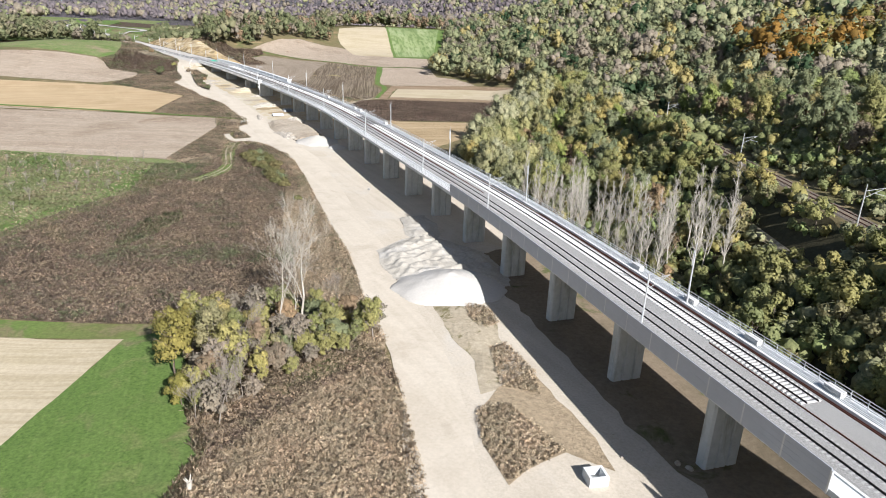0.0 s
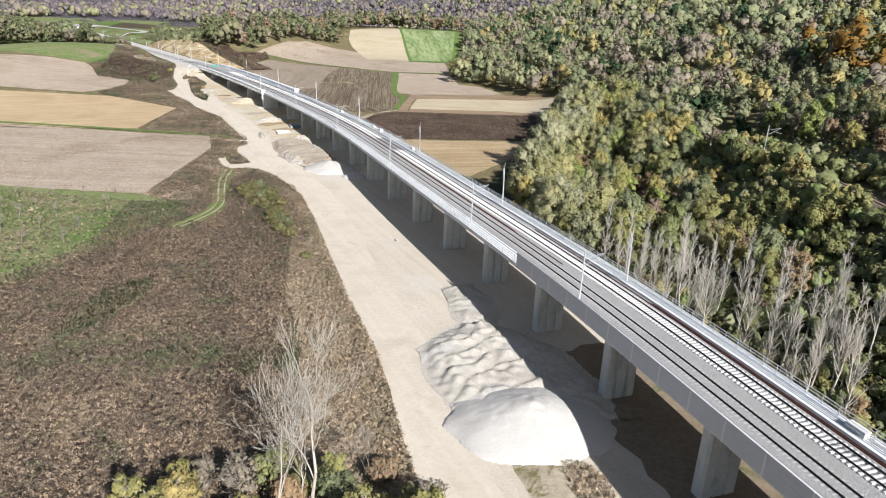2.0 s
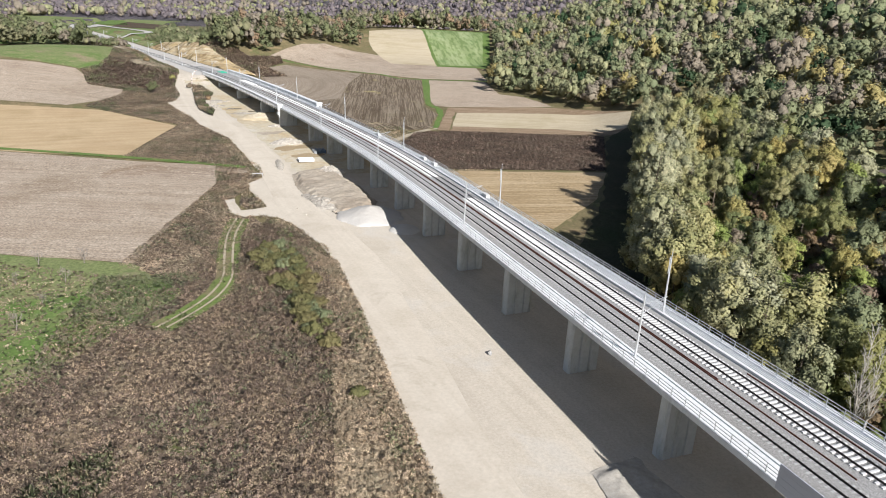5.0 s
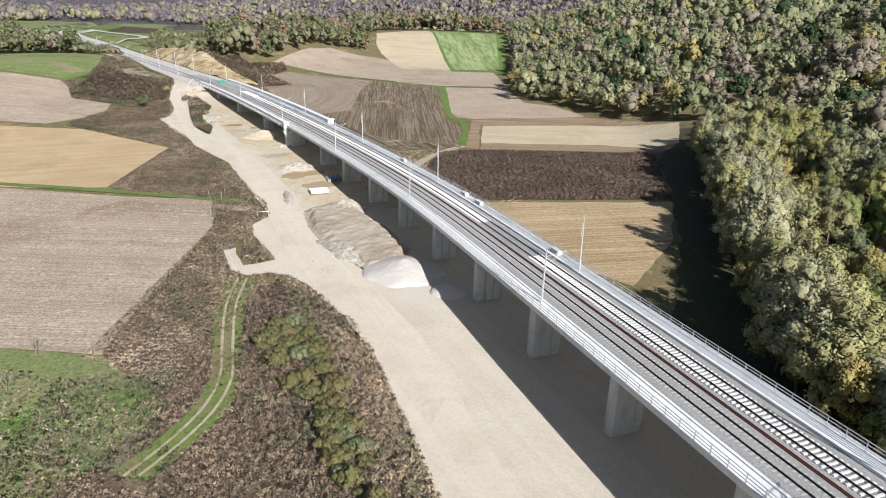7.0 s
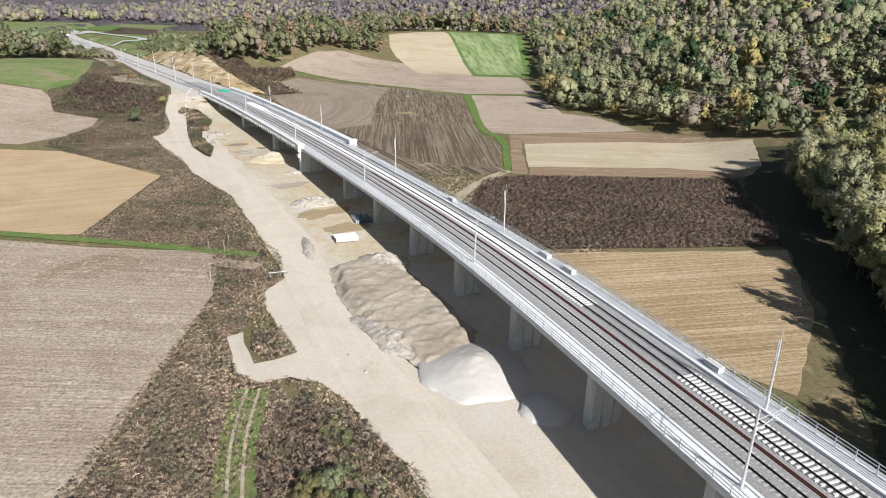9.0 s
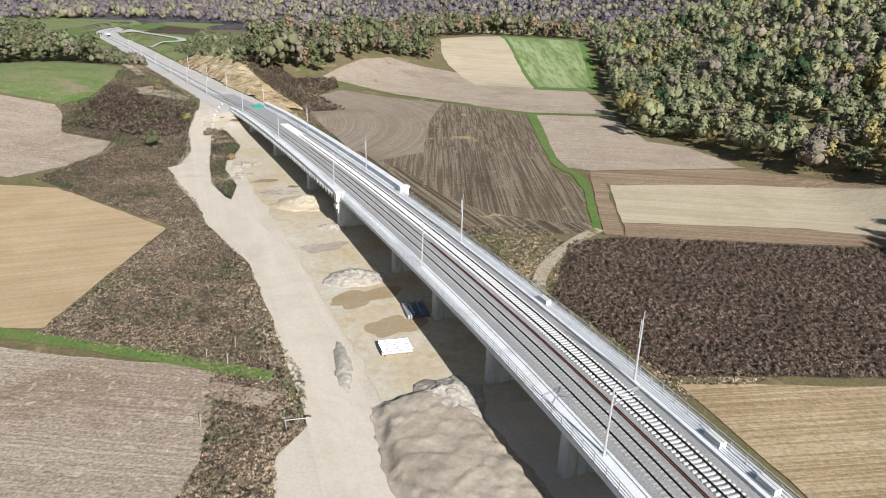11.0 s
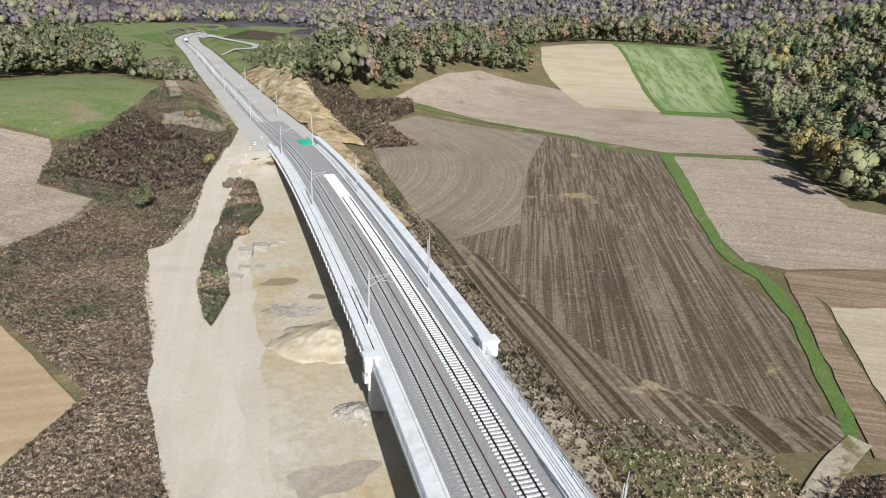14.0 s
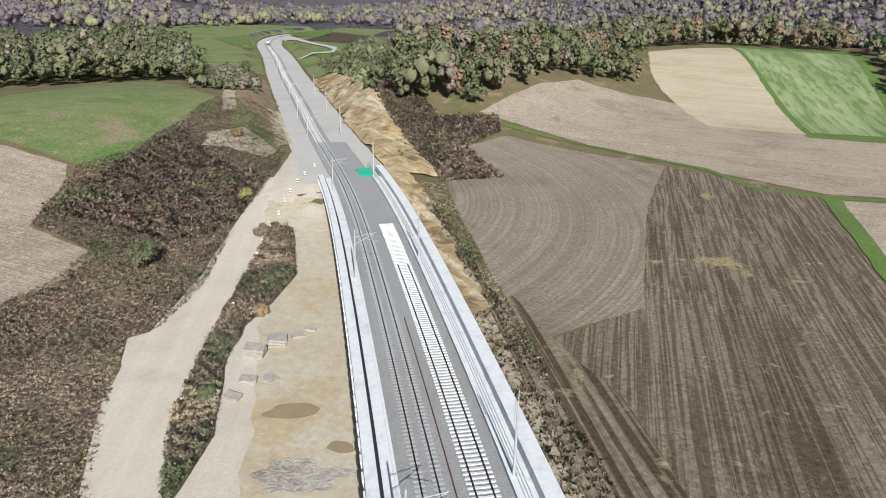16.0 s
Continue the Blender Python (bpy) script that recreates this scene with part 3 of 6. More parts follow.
def terrain(x, y):
    x, y = np.asarray(x, float), np.asarray(y, float)
    z = lie(x, y) + far_hills(x, y)
    z = z + 0.5 * np.exp(-(((x + 6) / 20) ** 2 + ((y - 146) / 26) ** 2))
    d, s = axis_gap(x, y)
    # railway bed in its cutting beyond the abutment
    shelf = (1 - smooth_step(3.5, 9, np.abs(x - 68.3))) * (1 - smooth_step(215, 250, y))
    z = z * (1 - shelf) + (16.6 + 0 * x) * shelf
    flat = smooth_step(S_END - 22, S_END + 4, s) * (1 - smooth_step(10, 22, d))
    bed = RAIL_Z - 0.75 - np.maximum(d - 9, 0) * 0.02
    return z * (1 - flat) + bed * flat


def ground(x, y):
    return float(terrain(np.array([x]), np.array([y]))[0])


# ---- ground sheet to the horizon ----
def stretch_axis(lo, hi, fine, step, far):
    """Coordinates a step apart between lo and hi, growing outwards to far on both sides."""
    mid = list(np.arange(lo, hi + step / 2, step))
    a, d, out = lo, step, []
    while a > -far:
        d *= fine
        a -= d
        out.append(a)
    a, d, up = hi, step, []
    while a < far:
        d *= fine
        a += d
        up.append(a)
    return np.array(out[::-1] + mid + up)


gx, gy = stretch_axis(-545, 110, 1.12, 3.0, 4300), stretch_axis(30, 1010, 1.12, 3.0, 4300)
XX, YY = np.meshgrid(gx, gy)
ZZ = terrain(XX, YY)
nx, ny = len(gx), len(gy)
_i = np.arange((ny - 1) * nx).reshape(ny - 1, nx)[:, :-1].ravel()
sheet = part("ground", (np.stack([XX.ravel(), YY.ravel(), ZZ.ravel()], 1).tolist(), np.stack([_i, _i + 1, _i + nx + 1, _i + nx], 1).tolist()), "ground", smooth=True)
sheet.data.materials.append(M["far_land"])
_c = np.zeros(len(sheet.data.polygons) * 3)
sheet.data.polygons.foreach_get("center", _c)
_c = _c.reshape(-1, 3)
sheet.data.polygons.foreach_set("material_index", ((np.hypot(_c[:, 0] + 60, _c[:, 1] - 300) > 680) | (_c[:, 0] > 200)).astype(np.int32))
tagged(sheet, "rough grassy valley ground with dry weeds", "ground", kind="structure")


def inside(poly, x, y):
    p = np.array(poly, float)
    c = np.zeros(np.shape(x), bool)
    for (x0, y0), (x1, y1) in zip(p, np.roll(p, -1, 0)):
        if y0 != y1:
            c ^= ((y0 > y) != (y1 > y)) & (x < (x1 - x0) * (y - y0) / (y1 - y0) + x0)
    return c


def wander(poly, step, amount, seed):
    """The outline with points a step apart that stray a little, as field edges do."""
    out = []
    for (x0, y0), (x1, y1) in zip(poly, poly[1:] + poly[:1]):
        n = max(1, int(math.hypot(x1 - x0, y1 - y0) / step))
        for k in range(n):
            f = k / n
            q = Vector((x0 + (x1 - x0) * f, y0 + (y1 - y0) * f, seed * 7.3))
            w = 0 if k == 0 else amount
            out.append((q.x + w * noise.noise(q * 0.15) + 0.5 * w * noise.noise(q * 0.6), q.y + w * noise.noise(q * 0.15 + Vector((50, 0, 0))) + 0.5 * w * noise.noise(q * 0.6 + Vector((9, 0, 0)))))
    return out


def patch(name, label, poly, material, lift=0.08, step=5.0, category="field", kind="structure", rag=0.5, shape=None):
    """A piece of land that follows the ground, a little proud of it."""
    from mathutils import geometry
    seed = len(bpy.data.objects) % 97
    edge = wander(poly, min(step, 2.5), rag, seed)
    xs, ys = [p[0] for p in edge], [p[1] for p in edge]
    gx_, gy_ = np.meshgrid(np.arange(min(xs), max(xs), step), np.arange(min(ys), max(ys), step))
    keep = inside(edge, gx_, gy_)
    pts = edge + list(zip(gx_[keep].tolist(), gy_[keep].tolist()))
    n = len(edge)
    v, _, f, *_ = geometry.delaunay_2d_cdt([Vector(p) for p in pts], [(i, (i + 1) % n) for i in range(n)], [list(range(n))], 1, 1e-4)
    a = np.array([(q.x, q.y) for q in v])
    z = terrain(a[:, 0], a[:, 1]) + lift
    if shape is not None:
        z = z + shape(a[:, 0], a[:, 1])
    ob = part(name, (np.column_stack([a, z]).tolist(), [list(q) for q in f]), material, smooth=True)
    return tagged(ob, label, category, kind=kind)


def strip(name, label, line, width, material, lift=0.1, category="track", wave=0.4):
    """A path of a width along a line."""
    c = spline(np.array(line, float), 2.0)
    d = np.gradient(c, axis=0)
    d /= np.hypot(*d.T)[:, None]
    r = np.stack([d[:, 1], -d[:, 0]], 1)
    cols = [-0.5, -0.17, 0.17, 0.5] if wave < 1 else [-0.5, 0.5]
    pts, faces = [], []
    for i, (p, q) in enumerate(zip(c, r)):
        for k in cols:
            w = width * (1 + (0.25 * wave * noise.noise(Vector((i * 0.31, k * 9, 3)))))
            pts.append((*(p + q * k * w), 0))
    a = np.array(pts)
    a[:, 2] = terrain(a[:, 0], a[:, 1]) + lift
    m = len(cols)
    for i in range(len(c) - 1):
        for k in range(m - 1):
            b = i * m + k
            faces.append((b, b + 1, b + m + 1, b + m))
    return tagged(part(name, (a.tolist(), faces), material, smooth=True), label, category, kind="structure")


# ---- fields, left of the line ----
patch("straw_field", "pale straw-coloured mown field", [(-140, 86), (-47, 87), (-49, 61), (-54, 10), (-140, 10)], "straw", 0.10)
patch("meadow", "bright green meadow", [(-47, 87), (-39, 91.5), (-33, 73), (-26, 60), (-27, 53), (-29, 10), (-54, 10), (-49, 61)], "meadow", 0.09)
patch("grass_verge", "green grassy verge beside the straw field", [(-140, 91), (-70, 92.5), (-39, 91.5), (-47, 87), (-140, 86)], "grass", 0.08)
WEEDS = [(-69, 93), (-39, 92), (-31, 74), (-25, 60), (-26, 38), (1, 38), (-2, 56), (-5, 76), (-9, 89), (-13, 99), (-20, 124), (-27, 142), (-35, 165), (-42, 185), (-49, 204), (-58, 218), (-67, 224), (-70, 212), (-72, 194), (-86, 190), (-80, 160), (-92, 130), (-110, 93)]
patch("weed_field", "brown overgrown weed field with dead goldenrod", WEEDS, "weeds", 0.06)
patch("orchard_ground", "green weedy orchard grass", [(-190, 206), (-109, 198), (-84, 197), (-70, 186), (-80, 150), (-94, 118), (-120, 93), (-190, 93)], "pasture", 0.07)
patch("stubble_field", "pale brown maize stubble field", [(-230, 266), (-94, 268), (-88, 250), (-85, 205), (-84, 197), (-109, 198), (-230, 206)], "stubble", 0.10)
patch("tan_field", "tan harrowed field", [(-240, 326), (-163, 335), (-151, 329), (-126, 316), (-124, 285), (-123, 274), (-141, 271), (-240, 273)], "tan", 0.10)
patch("upper_stubble_field", "pale brown stubble field on the slope", [(-330, 395), (-234, 407), (-212, 406), (-203, 397), (-192, 380), (-173, 377), (-170, 366), (-172, 352), (-178, 339), (-330, 330)], "stubble", 0.10)
patch("hill_meadow", "patchy green pasture on a rounded hill", [(-306, 460), (-312, 482), (-325, 520), (-304, 532), (-251, 493), (-229, 481), (-217, 464), (-216, 446), (-209, 428), (-204, 412), (-207.5, 407), (-223, 408.6), (-240, 410), (-310, 420)], "pasture", 0.10)
strip("farm_track", "pale two-rut farm track between fields", [(-84, 262), (-110, 265), (-160, 269), (-240, 270)], 3.2, "stubble", 0.16)

# ---- fields, right of the line ----
patch("harrowed_field", "grey-brown harrowed field with curved tine marks", [(-146, 466), (-134, 494), (-87, 485), (-88, 447), (-84, 398), (-97, 381), (-108, 398), (-128, 432)], "plough_light", 0.10)
patch("ploughed_field", "dark brown ploughed field with straight furrows", [(-87, 485), (-51, 470), (-44, 387), (-37, 366), (-39, 336), (-69, 329), (-84, 352), (-96, 381), (-84, 398), (-88, 447)], "plough_dark", 0.11)
patch("grass_baulk", "bright green grass strip between fields", [(-51, 470.3), (-47.2, 471.5), (-44.3, 435.7), (-42.1, 401), (-39.9, 390.3), (-38, 387), (-35, 376.7), (-34.8, 354.6), (-35.6, 331.5), (-37.6, 331.8), (-37.2, 341.4), (-36.6, 365.6), (-38.5, 381), (-41.7, 386.5), (-44, 394.7), (-46.8, 424.3)], "meadow", 0.14)
patch("field_seam", "narrow green grass seam between ploughland and stubble", [(-149, 510), (-135.5, 505), (-117, 500.2), (-99.7, 496), (-76.4, 487.5), (-64, 473), (-50, 472.5), (-14, 477), (-14, 474.5), (-50, 470), (-65, 470.5), (-77, 485.4), (-100, 494), (-117, 498), (-135.5, 502.8)], "meadow", 0.15)
patch("headland", "turned headland furrows running along the viaduct", [(-104, 394), (-97, 385), (-84, 372), (-74, 354), (-62, 341), (-45, 336), (-37, 339), (-37, 332), (-52, 327), (-66, 325), (-80, 344), (-93, 366), (-106, 388)], "headland", 0.13)
patch("pale_stubble_field", "pale stubble field beside the woods", [(-47.5, 470), (-15, 474), (-9, 432), (4, 426), (16, 403), (-7.7, 395.5), (-32, 387.5), (-39.2, 389.5), (-42.4, 403), (-44.5, 436)], "stubble", 0.10)
patch("brown_furrow_field", "brown furrowed strip field", [(-33, 386), (-7.7, 395), (15.6, 401), (25, 392), (38, 379), (44, 370), (26, 383), (6, 381), (-29, 372)], "brown", 0.11)
patch("strip_field", "pale tan strip field", [(-29, 372), (6, 381), (26, 383), (44, 370), (36, 342), (9, 344.5), (-30.3, 340)], "straw", 0.12)
patch("lower_brown_field", "brown furrowed strip beside the pale field", [(-30.3, 340), (9, 344.5), (36, 342), (31, 336), (-31, 330)], "brown", 0.11)
patch("red_brown_strip", "narrow red-brown ploughed strip", [(-33.4, 385), (-31.2, 385), (-30, 371.3), (-30.8, 345.9), (-31.2, 330.8), (-35.4, 331.0), (-34.8, 348.0), (-33.8, 370.4)], "brown", 0.15)
patch("dead_crop_field", "dark brown field of dead crop stalks", [(-43, 325), (-31, 330), (26, 334), (17, 283), (-33, 276), (-48, 298)], "fallow", 0.10)
patch("tan_stubble_field", "tan stubble field beside the willows", [(-32, 274), (17, 281), (9, 253), (-5, 228), (-14, 236), (-23, 254)], "gold_stubble", 0.10)
patch("upper_pale_field", "pale stubble field on the far slope", [(-149, 512), (-140, 560), (-130, 588), (-94, 583), (-20, 547), (-14, 480), (-50, 474), (-87, 489), (-127, 506)], "stubble", 0.12)
patch("upper_tan_field", "smooth tan field on the far slope", [(-110, 673), (-70, 715), (-46, 548), (-77, 548), (-97, 600), (-104, 628)], "straw", 0.17)
patch("striped_crop", "green crop field with pale rows", [(-68, 715), (-14, 696), (-15, 556), (-44, 552)], "striped", 0.19)
patch("crop_verge", "green grass round the crop field", [(-70, 735), (-8, 715), (-10, 545), (-46, 543), (-50, 560), (-70, 715)], "meadow", 0.145)
strip("field_track", "curved two-rut dirt track through grass", [(-36, 334), (-41, 327), (-47, 315), (-50, 304), (-49, 292), (-46, 284)], 2.6, "sandy", 0.2)
strip("track_verge", "green grassy verge along the farm track", [(-86, 267), (-110, 270), (-160, 273.5), (-240, 275)], 2.4, "meadow", 0.2, "verge", 0.9)

# ---- building ground under and beside the viaduct ----
ROAD_LEFT = [(2, 40), (-0.5, 55), (-3, 66), (-4.5, 76), (-8, 89), (-12, 99), (-19, 124), (-26, 142), (-34, 165), (-41, 185), (-47.6, 202), (-51.9, 211), (-55.9, 215), (-60.9, 222), (-65.2, 226), (-69.5, 227), (-72.9, 225.5), (-76.2, 227), (-81, 236.5), (-79.2, 238.2), (-75, 229.8), (-70.1, 233.2), (-77.9, 245.3), (-80.1, 251.9),
             (-78.2, 258.2), (-82, 267.7), (-87.2, 275), (-103, 302), (-119, 319.6), (-129, 335), (-139.4, 347.5), (-148, 358.8), (-146.2, 362.4), (-147.3, 370), (-151, 379), (-162, 400), (-173, 432), (-184, 456)]
_right = [tuple(on(s, 11 if s < s_of(330) else 8)[:2]) for s in range(int(s_of(455)), int(s_of(40)), -12)]
patch("building_ground", "pale compacted crushed-stone haul road and yard", ROAD_LEFT + _right, "dirt", 0.12, 4.0, "ground", rag=0.9)


strip("haul_road", "pale smooth haul road of crushed stone", [(4, 42), (0.8, 60), (-1, 76), (-4.5, 89), (-8, 99), (-15, 124), (-22, 142), (-30, 165), (-37, 185), (-44, 203), (-53, 219), (-64, 236), (-70.5, 250), (-76, 262), (-84, 277), (-96, 299), (-109.5, 317.5), (-126, 336.3), (-135, 347.6), (-142.3, 361), (-146, 373), (-158, 401), (-168, 428)], 8.0, "road", 0.135, "road")


def beside(s0, s1, u0, u1, step=6):
    """An outline along the axis between two offsets."""
    k = list(np.arange(s0, s1, step)) + [s1]
    return [tuple(on(s, u0)[:2]) for s in k] + [tuple(on(s, u1)[:2]) for s in k[::-1]]


# darker brown ground in a strip below the deck
patch("shaded_soil", "dark brown soil under the viaduct", beside(s_of(40), s_of(128), -7.5, 9.5), "dark_soil", 0.17, 4, "ground", rag=1.5)
patch("clay_ground", "yellow clay with puddle stains under the viaduct", beside(s_of(268), s_of(424), -19, 7), "clay", 0.17, 4, "ground", rag=2.0)
patch("track_bed", "pale crushed-stone railway bed beyond the viaduct", beside(S_END - 1, len(LINE) - 4, -11, 9.5, 12), "gravel", 0.2, 8, "track bed", rag=0.4)
VERGE = [(-120.5, 336), (-122.6, 337.7), (-130.1, 347.3), (-137.9, 363.1), (-142.8, 374.7), (-155.4, 402.9), (-150, 402), (-138.4, 385.2), (-136.2, 375.3), (-135.4, 367.4), (-131.2, 357.7), (-123.5, 346.2)]
patch("weedy_bank", "weedy bank between haul road and yard", VERGE, "weeds", 0.25, 3, "bank", shape=lambda x, y: 0.5 + 0 * x)


# ---- viaduct ----
def sweep(profile, s0, s1, step=2.0, closed=True, z=RAIL_Z):
    """A profile (offset, height over the rails) drawn along the axis."""
    ks = list(np.arange(s0, s1, step)) + [s1]
    pts, faces, n = [], [], len(profile)
    for s in ks:
        for u, h in profile:
            x, y, _ = on(s, u)
            pts.append((float(x), float(y), z + h))
    for i in range(len(ks) - 1):
        for k in range(n if closed else n - 1):
            a, b = i * n + k, i * n + (k + 1) % n
            faces.append((a, a + n, b + n, b))
    if closed:
        faces += [tuple(range(n)), tuple(range((len(ks) - 1) * n, len(ks) * n))[::-1]]
    return pts, faces


S0 = s_of(-20)
viaduct = thing("railway_viaduct", "long curved concrete double-track railway viaduct on wall piers", "viaduct", kind="structure")
part("deck", sweep([(-7.1, -0.05), (-6.8, -0.05), (-6.8, -0.15), (-5.05, -0.15), (-5.05, 0.0), (-4.75, 0.0), (-4.75, -0.5), (4.75, -0.5), (4.75, 0.0), (5.05, 0.0), (5.05, -0.15), (6.8, -0.15), (6.8, -0.05), (7.1, -0.05),
                    (7.1, -0.65), (6.6, -0.75), (4.6, -1.05), (4.0, -2.3), (-4.0, -2.3), (-4.6, -1.05), (-6.6, -0.75), (-7.1, -0.65)], S0, S_END), "concrete_new", viaduct)
part("ballast", sweep([(-4.7, -0.45), (-4.7, -0.32), (-4.2, -0.2), (4.2, -0.2), (4.7, -0.32), (4.7, -0.45)], S0, S_END + 40), "ballast", viaduct, "grey crushed-stone ballast")


def pier(s, top):
    """A wall pier with two vertical grooves in each face."""
    x, y, _ = on(s, PIER_U)
    g = ground(x, y) - 0.3
    bm = bmesh.new()
    w, t = PIER_W / 2, PIER_T / 2
    out = [(-w, -t + 0.25), (-w + 0.25, -t), (-w / 3 - 0.15, -t), (-w / 3, -t + 0.22), (-w / 3 + 0.15, -t), (w / 3 - 0.15, -t), (w / 3, -t + 0.22), (w / 3 + 0.15, -t), (w - 0.25, -t), (w, -t + 0.25)]
    out += [(-a, -b) for a, b in out]
    lo, hi = [bm.verts.new((a, b, 0)) for a, b in out], [bm.verts.new((a, b, top - g)) for a, b in out]
    n = len(out)
    for i in range(n):
        bm.faces.new((lo[i], lo[(i + 1) % n], hi[(i + 1) % n], hi[i]))
    bm.faces.new(hi)
    bmesh.ops.recalc_face_normals(bm, faces=bm.faces)
    ob = part("pier", bm, "concrete", viaduct)
    ob.matrix_basis = pose(x, y, g, 0, 0, yaw_at(s) - 90)
    return ob


PIER_W, PIER_T, SPAN, PIER_U = 4.6, 1.6, 18.95, -2.2
S_PIER = 128.2
for k in range(-4, 15):
    s = S_PIER + k * SPAN
    if S0 < s < 405:
        pier(s, RAIL_Z - 2.25)
PIER_U, PIER_W = -3.6, 5.4
for s in (419.5, 449, 486, 518):
    pier(s, RAIL_Z - 2.25)
# solid parapets on the last spans
part("parapet", sweep([(-7.6, 0.75), (-6.5, 0.75), (-6.5, -0.2), (-6.9, -0.3), (-6.9, -1.2), (-7.6, -0.6)], S_WALL, S_END), "concrete_new", viaduct)
part("parapet", sweep([(6.6, 0.95), (8.2, 0.95), (8.2, -0.6), (7.0, -1.2), (7.0, -0.3), (6.6, -0.2)], S_WALL, S_END + 6), "concrete_new", viaduct)


def track(u, name, label, s0, s1, sleeper_mat, rail_mat="rail", near=(0, 0), top=0.0, gap=(0, 0), bare=None):
    t = thing(name, label, "railway track")
    for side in (-0.7535, 0.7535):
        c = u + side
        part("rail", sweep([(c - 0.075, -0.17 + top), (c - 0.02, -0.13 + top), (c - 0.036, -0.02 + top), (c - 0.036, top), (c + 0.036, top), (c + 0.036, -0.02 + top), (c + 0.02, -0.13 + top), (c + 0.075, -0.17 + top)], s0, bare or s1, 3.0), rail_mat, t)
    bm = bmesh.new()
    prof = [(-1.3, 0.03), (-0.45, 0.03), (-0.3, 0.0), (0.3, 0.0), (0.45, 0.03), (1.3, 0.03)]
    rows = []
    for a, h in prof:
        rows.append([bm.verts.new((a, -0.14, -0.12)), bm.verts.new((a, -0.11, h)), bm.verts.new((a, 0.11, h)), bm.verts.new((a, 0.14, -0.12))])
    for a, b in zip(rows, rows[1:]):
        for i in range(3):
            bm.faces.new((a[i], b[i], b[i + 1], a[i + 1]))
    bm.faces.new(rows[0])
    bm.faces.new(rows[-1][::-1])
    first = part("sleeper", bm, sleeper_mat, t)
    base = first.data
    co = np.zeros(len(base.vertices) * 3)
    base.vertices.foreach_get("co", co)
    co = co.reshape(-1, 3)
    polys = [list(p.vertices) for p in base.polygons]
    pts, faces, used = [], [], False
    for k in np.arange(s0 + 0.3, s1, 0.6):
        if gap[0] < k < gap[1]:
            continue
        x, y, _ = on(k, u)
        m = pose(x, y, RAIL_Z - 0.21 + top, 0, 0, yaw_at(k) - 90 + random.uniform(-0.7, 0.7))
        if near[0] <= k < near[1]:
            ob = first if not used else new("sleeper", base)
            used = True
            ob.parent, ob.matrix_basis = t, m
        else:
            r = np.array(m)
            o = len(pts)
            pts += (co @ r[:3, :3].T + r[:3, 3]).tolist()
            faces += [[i + o for i in p] for p in polys]
    tagged(part("sleeper_run", (pts, faces), sleeper_mat, t), kind="stuff")
    return t


track(-2.2, "laid_track", "ballasted railway track with dusty concrete sleepers", S0, len(LINE) - 4, "sleeper_old", near=(s_of(90), s_of(90) + 175))
track(2.2, "new_track", "new railway track with pale concrete sleepers on top", 122.0, 507.0, "sleeper", near=(s_of(130), s_of(130) + 175), top=0.1, gap=(291.5, 309.5), bare=487.0)
part("ballast", sweep([(-4.7, -0.5), (-4.4, -0.25), (0.2, -0.25), (0.6, -0.5)], S_END + 40, len(LINE) - 4, 8.0), "ballast", viaduct, "grey ballast of the finished track")


# ---- viaduct furniture ----
def masts_mesh(side):
    """A tubular mast with base plate and, on the left, a long double bracket."""
    m = thing("catenary_mast", "slim white-grey steel catenary mast with bracket" if side < 0 else "slim white-grey steel catenary mast with short top pole", "mast", group="catenary masts")
    bm = bmesh.new()
    rod(bm, (0, 0, 0.04), (0, 0, 7.4), 0.14, 0.085, 10)
    part("pole", bm, "steel", m)
    bm = bmesh.new()
    box(bm, -0.3, -0.3, 0, 0.3, 0.3, 0.06)
    for a in (-0.22, 0.22):
        for b in (-0.22, 0.22):
            rod(bm, (a, b, 0.05), (a, b, 0.16), 0.03, 0.03, 6)
    part("base_plate", bm, "steel", m)
    if side < 0:
        bm = bmesh.new()
        rod(bm, (0, 0, 6.3), (3.0, 0, 6.9), 0.045, 0.035)
        rod(bm, (0, 0, 5.2), (3.0, 0, 6.9), 0.045, 0.035)
        rod(bm, (1.5, 0, 6.0), (3.3, 0, 5.6), 0.035, 0.03)
        part("bracket", bm, "steel", m)
    else:
        bm = bmesh.new()
        rod(bm, (0, 0, 7.4), (0.05, 0, 8.6), 0.05, 0.035)
        part("top_pole", bm, "steel", m)
        bm = bmesh.new()
        rod(bm, (-0.22, 0, 5.4), (-0.22, 0, 7.6), 0.05, 0.05)
        rod(bm, (0, 0, 5.6), (-0.22, 0, 5.6), 0.03, 0.03)
        rod(bm, (0, 0, 7.3), (-0.22, 0, 7.3), 0.03, 0.03)
        part("bracket", bm, "steel", m)
    return m


for side, ys, off in ((-1, (30, 77, 124.4, 158, 202.5, 250.2, 293.5, 337.6, 383.5, 423.5), -5.4), (1, (31, 78, 125, 162.2, 206, 255.7, 297, 341.8, 386, 429), 5.25)):
    first = None
    ys = ys + ((466, 497, 530, 566, 610, 660) if side < 0 else (470, 500, 535))
    for y in ys:
        s = s_of(y) + off * 0.38
        x, yy, _ = on(s, off)
        m = pose(x, yy, RAIL_Z - 0.15, 0, -0.6 * side, yaw_at(s) - 90)
        if first is None:
            first = masts_mesh(side)
            first.matrix_basis = m
        else:
            copy_thing(first, m)


